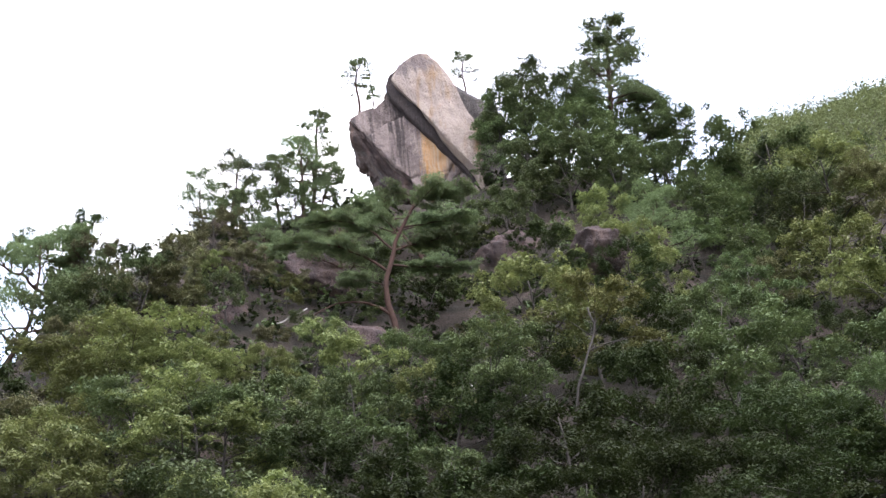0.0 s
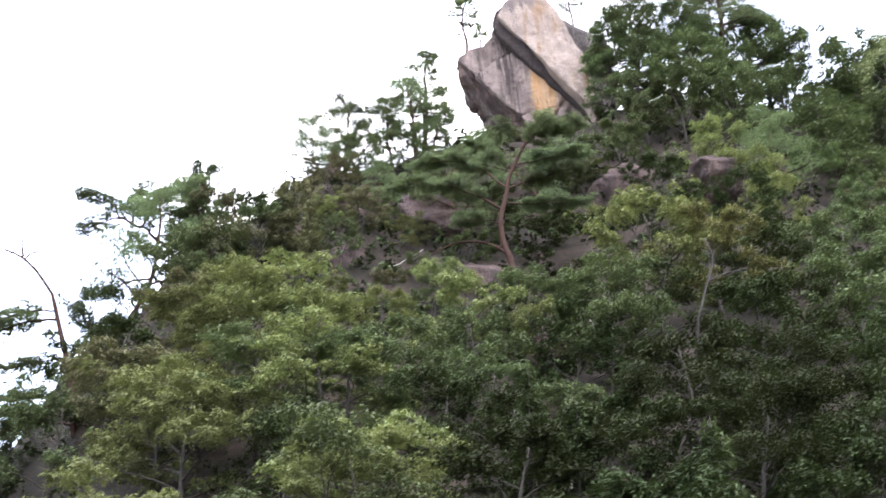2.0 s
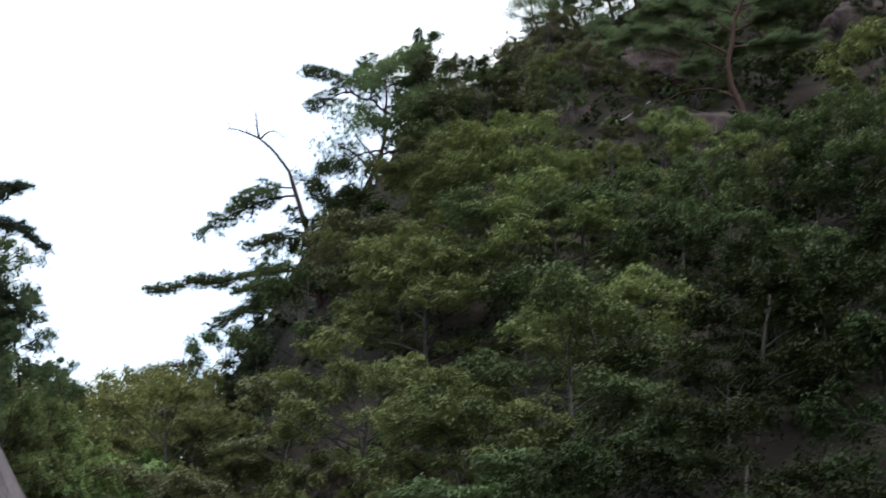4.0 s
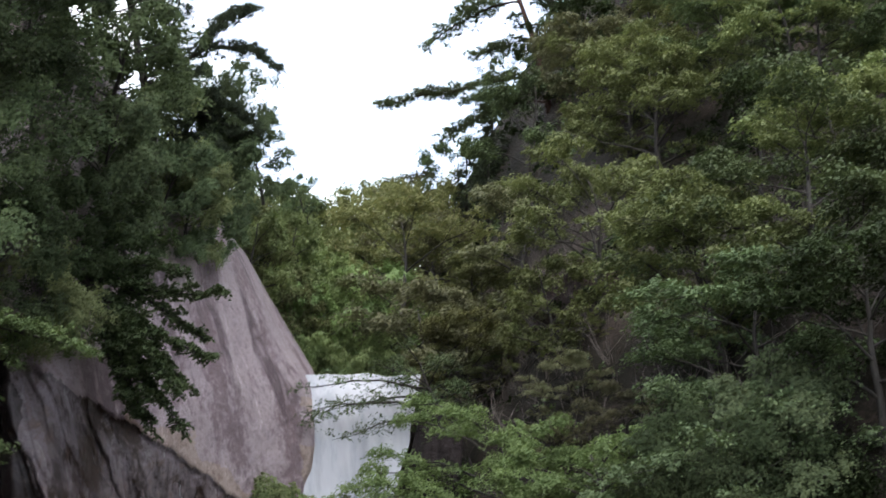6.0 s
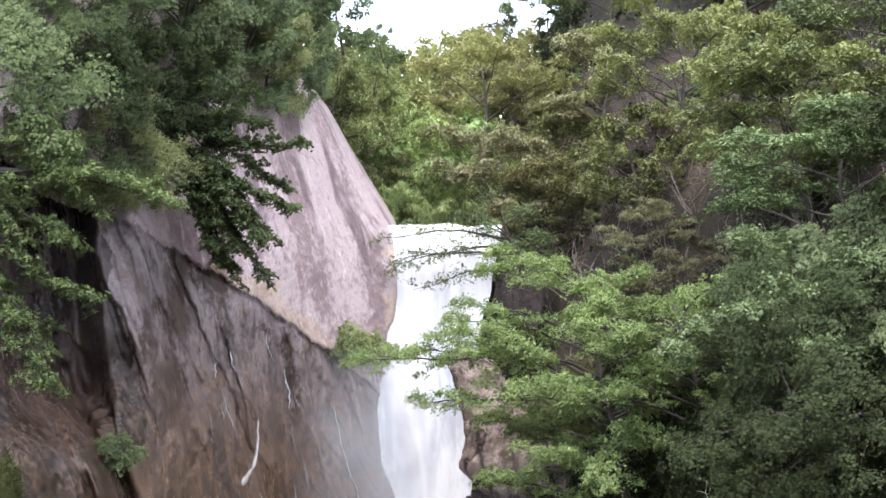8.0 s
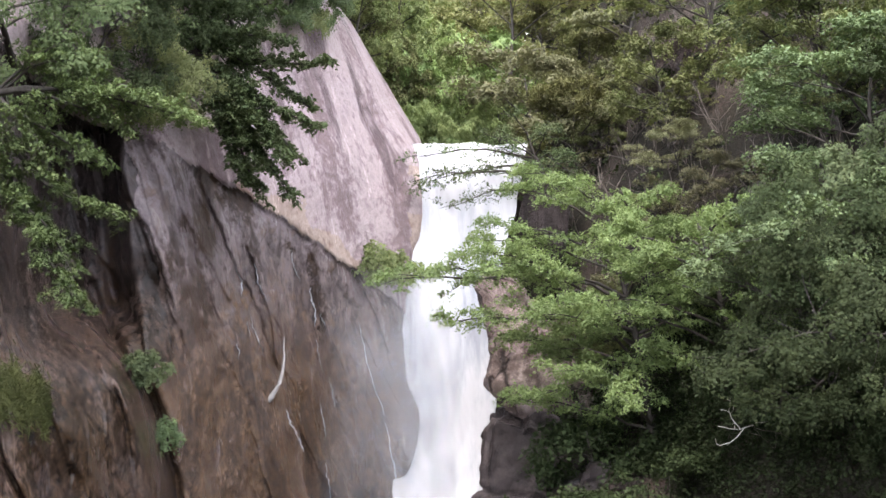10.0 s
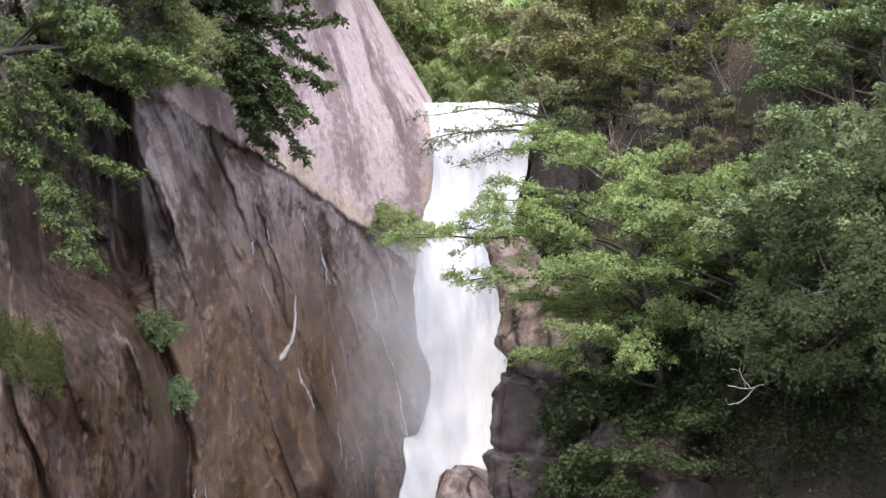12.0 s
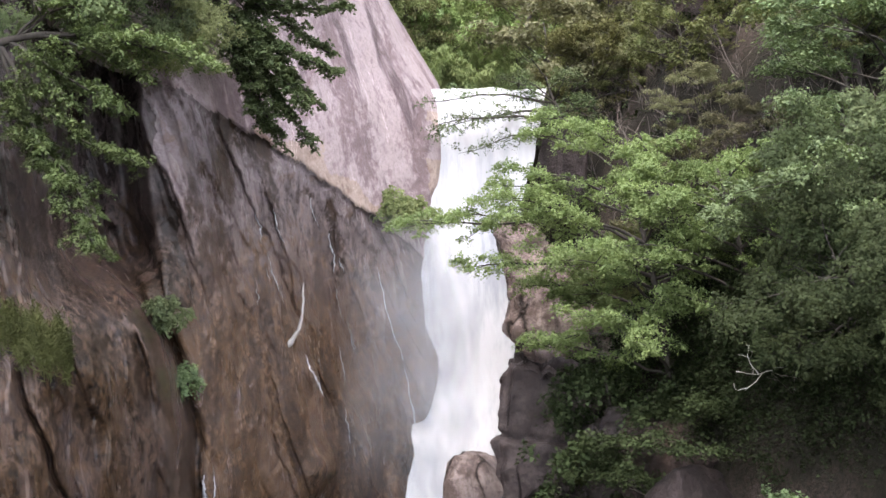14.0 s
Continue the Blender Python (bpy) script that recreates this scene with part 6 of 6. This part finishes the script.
layered_maple("tree", "green maple whose leafy branch reaches across the waterfall", 11.6, 5.0, 9, BARK_GREY, "maple", 75, (-0.16, 0.02), -80, 0.25,
    ((0.62, -86, 5, 8.6, 0.06), (0.66, -80, 9, 7.2, 0.06), (0.56, -95, 1, 6.8, 0.05), (0.74, -70, 14, 5.6, 0.05), (0.45, 80, 10, 5.2, 0.05), (0.55, 100, 12, 5.4, 0.05), (0.36, -100, -4, 5.2, 0.06), (0.4, 110, 4, 5.4, 0.05), (0.3, 70, 2, 5.0, 0.05)), 0.22).matrix_basis = pose(8.60, 50.40, -2.3)
layered_maple("tree", "bright green maple spreading in tiers on the bank", 8.6, 4.4, 7, BARK_GREY, "maple", 95, (-0.10, -0.05), -100, 0.25, (), 0.28).matrix_basis = pose(10.90, 48.60, -0.6)
layered_maple("tree", "low maple with sparse twigs leaning over the lip of the falls", 4.6, 2.6, 4, BARK_GREY, "mid", 96, (-0.35, -0.1), -95, 0.45, ((0.5, -100, -6, 6.0, 0.05), (0.7, -90, 0, 5.8, 0.05), (0.35, -110, -14, 5.0, 0.06), (0.6, -95, -10, 5.2, 0.05)), 0.3, 60, 0.075).matrix_basis = pose(6.60, 64.40, 9.6)
grown_tree("tree", "green broad-leaved tree hanging over a dark hollow of the cliff", (0.16, 0.08, [(-0.26, -0.09, -0.93), (0.42, 0.14, -0.43), (1.33, 0.11, -0.13), (2.22, 0.17, 0.03)]),
    [],
    [(0, 0.54, 91, -41, 4.9, -0.13), (1, 0.12, 97, -65, 5.4, -0.09), (0, 1, 86, -11, 4.8, 0.03), (0, 0.62, 86, -33, 3.5, 0.01), (2, 0.38, 93, -53, 2.1, 0.11), (0, 0.71, 81, 14, 2.8, 0.17), (6, 0, 93, 36, 2.3, 0.08), (0, 0.54, 87, -66, 4.2, -0.12), (0, 0.42, 94, -72, 2.8, -0.05), (0, 1, 83, -23, 2.9, 0.01), (0, 0.88, 87, -5, 4.3, 0.04), (0, 0.62, 100, -44, 2.7, 0.11)],
    BARK_GREY, "hanging", 91, True, size=0.52, leaf=0.068, per=190).matrix_basis = pose(-12.92, 37.85, 9.36)
grown_tree("tree", "dark green tree drooping in open sprays over the pale slab", (0.16, 0.07, [(-1.77, 0.67, 2.24), (0.0, 0.0, 0.0), (1.04, -0.13, -1.25), (2.05, -0.17, -2.47)]),
    [],
    [(0, 0.67, 90, -30, 5.2, -0.03), (0, 0.46, 90, -11, 5.2, -0.08), (0, 1, 100, -64, 3.2, -0), (0, 0.71, 95, -68, 4.5, -0.15), (1, 0.29, 98, -56, 3, -0.04), (0, 0.58, 103, -62, 3.4, -0.02), (0, 0.42, 91, -5, 4, 0.01), (0, 0.33, 92, 8, 3.9, 0.07), (0, 0.29, 95, 26, 3.4, 0.1), (0, 0.42, 161, -81, 2.7, -0.11), (0, 0.79, 92, -47, 3.6, 0.03), (0, 0.5, 90, -45, 6, 0.04), (0, 0.62, 80, -56, 6.2, 0.03), (0, 0.3, 88, -30, 6.4, 0.05), (0, 0.7, 72, -66, 5.6, 0.03), (0, 0.8, 100, -50, 4.5, 0.03)],
    BARK_GREY, "droop", 92, True, size=0.44, leaf=0.095, per=130, dead=4).matrix_basis = pose(-9.13, 50.18, 14.32)
shaped_tree("dead_branch", "bleached leafless dead branch in the shade under the trees", [
    (0.035, 0.015, 2, [(1.9, 0.1, -0.1), (1.5, 0.0, 0.6), (0.9, 0.0, 1.0), (0.1, -0.1, 1.05), (-0.6, -0.1, 0.8), (-1.3, -0.2, 0.9)]),
    (0.022, 0.008, 2, [(-0.6, -0.1, 0.8), (-0.95, -0.1, 1.25), (-0.9, -0.2, 1.7)]),
    (0.022, 0.008, 2, [(-0.5, -0.1, 0.8), (-0.9, 0.0, 0.35), (-1.3, 0.1, 0.3)]),
    (0.022, 0.008, 2, [(0.9, 0.0, 1.0), (0.6, 0.1, 1.5), (0.1, 0.2, 1.7)]),
    (0.022, 0.008, 2, [(1.4, 0.0, 0.65), (0.9, 0.1, 0.35), (0.6, 0.2, 0.3)]),
], BARK_DEAD, "mid", 76, False, "branch", dead=4).matrix_basis = pose(10.35, 44.30, -0.75)
shaped_tree("dead_branch", "bleached leafless dead branch among green foliage", [
    (0.05, 0.02, 2, [(0.64, -0.2, -1.66), (-0.43, -0.26, 0.52), (-1.48, -0.1, 0.81), (-2.2, -0.04, 0.36)]),
    (0.03, 0.01, 2, [(-0.33, 0.1, 0.56), (-0.63, 0.28, 1.32), (-1.28, 0.6, 1.55)]),
    (0.03, 0.01, 2, [(-1.0, 0.3, 0.77), (-0.45, 0.36, -0.15), (-0.92, 0.65, -0.59)]),
], BARK_DEAD, "mid", 77, False, "branch", dead=5).matrix_basis = pose(14.19, 46.02, 6.04)
shaped_tree("driftwood", "bleached white driftwood lodged on the wet rock face", [
    (0.03, 0.11, 2, [(0.52, 0.15, 2.44), (0.52, 0.15, 1.46), (0.34, 0.09, 0.59), (0.06, 0.01, 0.09)]),
    (0.12, 0.14, 2, [(0.13, -0.04, 0.2), (0.0, -0.05, 0.07), (-0.12, -0.06, -0.02)]),
    (0.1, 0.06, 2, [(-0.04, -0.0, 0.0), (-0.3, -0.03, -0.15), (-0.56, -0.06, -0.32)]),
], BARK_DEAD, "mid", 78, False, "driftwood").matrix_basis = pose(-5.92, 55.12, 0.76)
shaped_tree("dead_branch", "pale bare leaning branch among dark foliage", [
    (0.09, 0.04, 2, [(1.84, -1.28, -2.32), (0.73, -0.5, -0.66), (-1.05, 0.7, 0.68), (-1.96, 1.28, 1.55), (-3.19, 2.05, 2.64)]),
    (0.05, 0.02, 2, [(0.0, 0.0, 0.0), (-0.21, -0.21, 2.1), (0.07, -0.56, 2.83)]),
], BARK_DEAD, "mid", 79, False, "branch", dead=2).matrix_basis = pose(48.67, 72.22, 38.25)
shaped_tree("fallen_log", "bleached fallen log lying on the rocky slope", [
    (0.07, 0.04, 2, [(-0.4, 0.17, -0.26), (0.8, -0.34, 0.53), (2.62, -1.14, 1.83)]),
], BARK_DEAD, "mid", 80, False, "log").matrix_basis = pose(39.29, 93.68, 52.72)
shaped_tree("dead_branch", "pale leafless twig branch over the leaf litter", [
    (0.05, 0.02, 2, [(0.33, -0.12, -0.01), (-0.01, 0.31, 1.14), (-0.65, 0.62, 1.28), (-1.47, 1.08, 0.79)]),
    (0.03, 0.01, 2, [(-0.6, 0.21, 1.18), (-1.13, 0.32, 1.14), (-2.03, 0.41, 1.06)]),
], BARK_DEAD, "mid", 81, False, "branch", dead=5).matrix_basis = pose(15.66, 44.85, 7.08)
shaped_tree("dead_branch", "pale leafless branch hanging from the cliff", [
    (0.05, 0.02, 2, [(0.0, 0.0, 0.0), (1.06, -1.28, -0.88), (2.02, -1.56, -1.33), (2.72, -1.62, -1.8)]),
    (0.03, 0.01, 2, [(2.02, -1.56, -1.33), (2.55, -1.65, -0.98)]),
    (0.03, 0.01, 2, [(0.6, -0.88, -0.66), (0.94, -1.0, -1.72)]),
], BARK_DEAD, "mid", 82, False, "branch", dead=3).matrix_basis = pose(-11.86, 45.10, 16.35)
shaped_tree("tree", "thin leafless dark tree on the brown slope", [
    (0.09, 0.05, 2, [(0.12, -0.02, -0.13), (-0.07, 0.02, 1.52), (-0.5, 0.1, 3.34), (-0.83, 0.17, 4.64)]),
    (0.05, 0.02, 2, [(-0.43, 0.09, 3.2), (-1.62, 0.07, 3.84), (-2.63, -0.03, 4.45)]),
    (0.04, 0.015, 2, [(-0.61, 0.12, 3.86), (0.35, -0.21, 4.54), (1.07, -0.56, 5.48)]),
], BARK_GREY, "mid", 83, False, dead=5).matrix_basis = pose(12.70, 60.64, 14.48)
shaped_tree("tree", "pale-barked slender tree trunk in the dark wood", [
    (0.1, 0.05, 2, [(-1.03, 0.76, -0.24), (-0.97, 0.72, 2.84), (0.21, -0.16, 7.0), (0.09, -0.07, 9.24)]),
    (0.05, 0.02, 2, [(0.03, -0.02, 6.29), (1.11, -0.56, 6.84), (1.98, -1.06, 6.98)]),
], BARK_GREY, "mid", 84, False, dead=3).matrix_basis = pose(45.23, 60.27, 31.16)
shaped_tree("snag", "pale broken dead trunk standing in the wood", [
    (0.09, 0.04, 2, [(0.05, -0.03, -0.27), (0.04, -0.03, 1.62), (0.02, -0.01, 2.87)]),
], BARK_DEAD, "mid", 85, False, "dead tree").matrix_basis = pose(32.51, 55.65, 20.56)


def fill_wood():
    """The rest of the wood, spread over the mountainside."""
    rng = np.random.default_rng(7)
    taken = [(o.matrix_basis.translation.x, o.matrix_basis.translation.y) for o in scene.objects if o.name.split(".")[0] == "tree"]
    made = 0
    for _ in range(6000):
        az, r = rng.uniform(4, 62), math.sqrt(rng.uniform(40 ** 2, 150 ** 2))
        foot, ridge = np.interp(az, BEARING, FOOT_R), np.interp(az, BEARING, RIDGE_R)
        u = (r - foot) / (ridge - foot)
        if u < 0.05 or u > 0.84 :
            continue
        x, y = r * math.sin(radians(az)), r * math.cos(radians(az))
        crags = 18 < az < 34 and u > 0.5
        gap = 3.0 if crags else 9.0 if az < 15 and r < 85 else (4.2 if az < 28 else 5.6) if r < 85 else 5.4
        if any((x - a) ** 2 + (y - b) ** 2 < gap * gap for a, b in taken):
            continue
        taken.append((x, y))
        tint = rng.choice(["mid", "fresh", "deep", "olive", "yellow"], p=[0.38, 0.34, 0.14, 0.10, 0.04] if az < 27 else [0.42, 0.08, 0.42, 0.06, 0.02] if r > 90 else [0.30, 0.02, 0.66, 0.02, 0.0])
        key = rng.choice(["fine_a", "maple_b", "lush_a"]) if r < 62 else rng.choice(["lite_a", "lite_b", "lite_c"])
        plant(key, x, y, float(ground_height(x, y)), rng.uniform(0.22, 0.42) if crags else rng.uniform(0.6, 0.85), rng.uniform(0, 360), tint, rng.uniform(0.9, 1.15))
        made += 1
        if made > 200:
            break


fill_wood()


def build_undergrowth():
    """Low bushes and saplings that cover the slope between the trees."""
    rng = np.random.default_rng(17)
    low, mid = Shape(), Shape()
    for k in range(5200):
        az, r = rng.uniform(-4, 60), math.sqrt(rng.uniform(40 ** 2, 150 ** 2))
        if k > 4950:
            az, r = rng.uniform(17, 35), rng.uniform(88, 142)
        elif k > 3200:
            az = rng.uniform(6, 21)
            r = np.interp(az, BEARING, FOOT_R) + rng.uniform(0.3, 5)
        foot = np.interp(az, BEARING, FOOT_R)
        if r < foot + 0.3 or (az < 6 and r < 74):
            continue
        x, y = r * math.sin(radians(az)), r * math.cos(radians(az))
        z = float(ground_height(x, y))
        size = rng.uniform(0.6, 1.5)
        for _ in range(2):
            # near the bank most sprays take the leaf colour darkened for shade
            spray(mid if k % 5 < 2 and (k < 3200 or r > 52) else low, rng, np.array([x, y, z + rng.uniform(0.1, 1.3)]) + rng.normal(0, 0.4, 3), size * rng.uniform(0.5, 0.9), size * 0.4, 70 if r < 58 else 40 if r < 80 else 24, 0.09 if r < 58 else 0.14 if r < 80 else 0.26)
    for shape, tint, label in ((low, "shade", "undergrowth of saplings and bushes, shade put into its dark green"), (mid, "mid", "green undergrowth of low bushes on the slope")):
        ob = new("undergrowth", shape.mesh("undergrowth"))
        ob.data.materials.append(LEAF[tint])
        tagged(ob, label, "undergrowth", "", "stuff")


build_undergrowth()


def build_far_wood():
    """The wooded hill far behind the ridge."""
    rng = np.random.default_rng(18)
    far = Shape()
    for _ in range(2600):
        az, r = rng.uniform(38, 62), rng.uniform(300, 428)
        x, y = r * math.sin(radians(az)), r * math.cos(radians(az))
        z = float(ground_height(x, y))
        size = rng.uniform(2.2, 4.2)
        spray(far, rng, np.array([x, y, z + size * 1.3]), size, size * 1.3, 80, 0.55, 0.7, clump=3)
    ob = new("far_wood", far.mesh("far_wood"))
    ob.data.materials.append(LEAF["far"])
    tagged(ob, "light green wood covering a distant hill", "woodland", "", "stuff")


build_far_wood()


def build_grass():
    """A tuft of long grass that hangs on the rock shoulder."""
    rng = np.random.default_rng(29)
    n = 7000
    az, z = -14.6 - np.abs(rng.normal(0, 1.7, n)), np.zeros(n)
    z = 1.75 - 0.28 * (az + 17.5) + rng.normal(0, 0.30, n) + 0.15 * np.sin(az * 7) - 0.4 * rng.uniform(0, 1, n) ** 2
    r = wall_range(az, z)[0] - rng.uniform(-0.05, 0.3, n)
    c = np.stack([np.sin(np.radians(az)) * r, np.cos(np.radians(az)) * r, z], 1)
    out = -c * [1, 1, 0] / np.linalg.norm(c[:, :2], axis=1)[:, None]
    d = out * 0.5 + [0.3, 0, -0.5] + rng.normal(0, 0.6, c.shape)
    tuft = Shape()
    L = rng.uniform(0.15, 0.42, n)
    tuft.blades(c, d, out + rng.normal(0, 0.3, c.shape), L, L * 0.11, 0.25)
    ob = new("grass", tuft.mesh("grass"))
    ob.data.materials.append(LEAF["grass"])
    tagged(ob, "olive green grass hanging over the rock shoulder", "grass", "", "stuff")


build_grass()


def rivulet(az0, z0, z1, slope, width, seed):
    """A thin white strip down the rock face, for runs of water and for wet glints."""
    rng = np.random.default_rng(seed)
    z = np.linspace(z0, z1, 40)
    az = az0 + slope * (z0 - z) + 0.05 * np.cumsum(rng.normal(0, 0.35, 40))
    w = np.degrees(width * (0.4 + 0.8 * rng.uniform(0, 1, 40)) * np.sin(np.linspace(0.25, 2.9, 40)) / 56)
    cols = []
    for k, lift in ((-1, 0.0), (0, 0.06), (1, 0.0)):
        a = az + k * w / 2
        r = wall_range(a, z)[0] - 0.02 - lift
        cols.append(np.stack([np.sin(np.radians(a)) * r, np.cos(np.radians(a)) * r, z], -1))
    me = grid_mesh("rivulet", np.stack(cols, 1))
    me.materials.append(FALL_WATER)
    tagged(new("rivulet", me), "thin white strip on the wet rock, for rivulets and wet glints", "rivulet", "rivulets on the cliff")


def build_spray():
    """Spray that drifts off the falling water over the rock beside it: four loose veils, one behind another."""
    root = thing("spray", "fine white spray drifting off the falling water", "spray")
    X, Z = np.meshgrid(np.linspace(-4.1, 2.0, 40), np.linspace(-6.6, 6.4, 56), indexing="ij")
    for k in range(4):
        Y = 57.2 + 0.62 * X - 0.10 * Z - 0.5 * k + 0.30 * fbm(np.stack([X, X * 0 + k, Z * 0.6], -1), 2.2, 3, 0.7 * k)
        part("veil", grid_mesh("veil", np.stack([X, Y, Z], -1)), SPRAY, root).visible_shadow = False


build_spray()


def build_brushwood():
    """Dry leafless twigs on the bare steep ground above the falls."""
    rng = np.random.default_rng(62)
    dry = Shape()
    for _ in range(320):
        az = rng.uniform(5.5, 20)
        r = np.interp(az, BEARING, FOOT_R) + rng.uniform(1.0, 24.0)
        x, y = r * math.sin(radians(az)), r * math.cos(radians(az))
        z = float(ground_height(x, y))
        for _ in range(2):
            p = bend_path((x, y, z - 0.1), (rng.normal(-0.2, 0.4), rng.normal(-0.3, 0.4), 1), rng.uniform(0.7, 2.4), rng, 5, 0.18)
            dry.tube(p, np.linspace(0.022, 0.006, 6), 3)
            q, dr = along(p, rng.uniform(0.3, 0.7))
            dry.tube(bend_path(q, dr / np.linalg.norm(dr) + rng.normal(0, 0.6, 3), rng.uniform(0.4, 1.1), rng, 3, 0.2), np.linspace(0.012, 0.005, 4), 3)
    ob = new("brushwood", dry.mesh("brushwood"))
    ob.data.materials.append(TWIG_DRY)
    tagged(ob, "dry leafless grey-brown twigs on the bare slope", "brushwood", "", "stuff")


build_brushwood()
run = random.Random(4)
# the short strips add wet glints to the rock as white water
for az0, z0, z1, slope, width in ((-9.4, -3.6, -5.8, 0.02, 0.16), (-9.1, -3.4, -5.8, 0.03, 0.06), (-7.1, 3.8, 3.2, 0.3, 0.02),
        (-5.35, 6.8, 5.5, 0.31, 0.030), (-4.58, 5.3, 3.7, 0.12, 0.070), (-4.16, 4.3, 3.7, 0.10, 0.040), (-4.31, 3.2, 1.8, 0.23, 0.035), (-3.84, 1.7, 0.4, 0.10, 0.050), (-4.18, 0.7, -0.9, 0.09, 0.050), (-5.50, 0.4, -1.3, 0.37, 0.090), (-7.50, 5.8, 4.7, 0.35, 0.060), (-6.80, 6.0, 4.5, 0.32, 0.060), (-7.00, 4.3, 2.4, 0.28, 0.040), (-3.65, 1.1, 0.5, 0.38, 0.030), (-2.64, 4.0, -0.0, 0.25, 0.050), (-1.60, -0.3, -4.6, 0.17, 0.070), (-7.42, 2.9, 2.3, 0.14, 0.030), (-3.93, -1.8, -3.3, 0.08, 0.040)):
    rivulet(az0, z0, z1, slope, width, run.randint(1, 999))
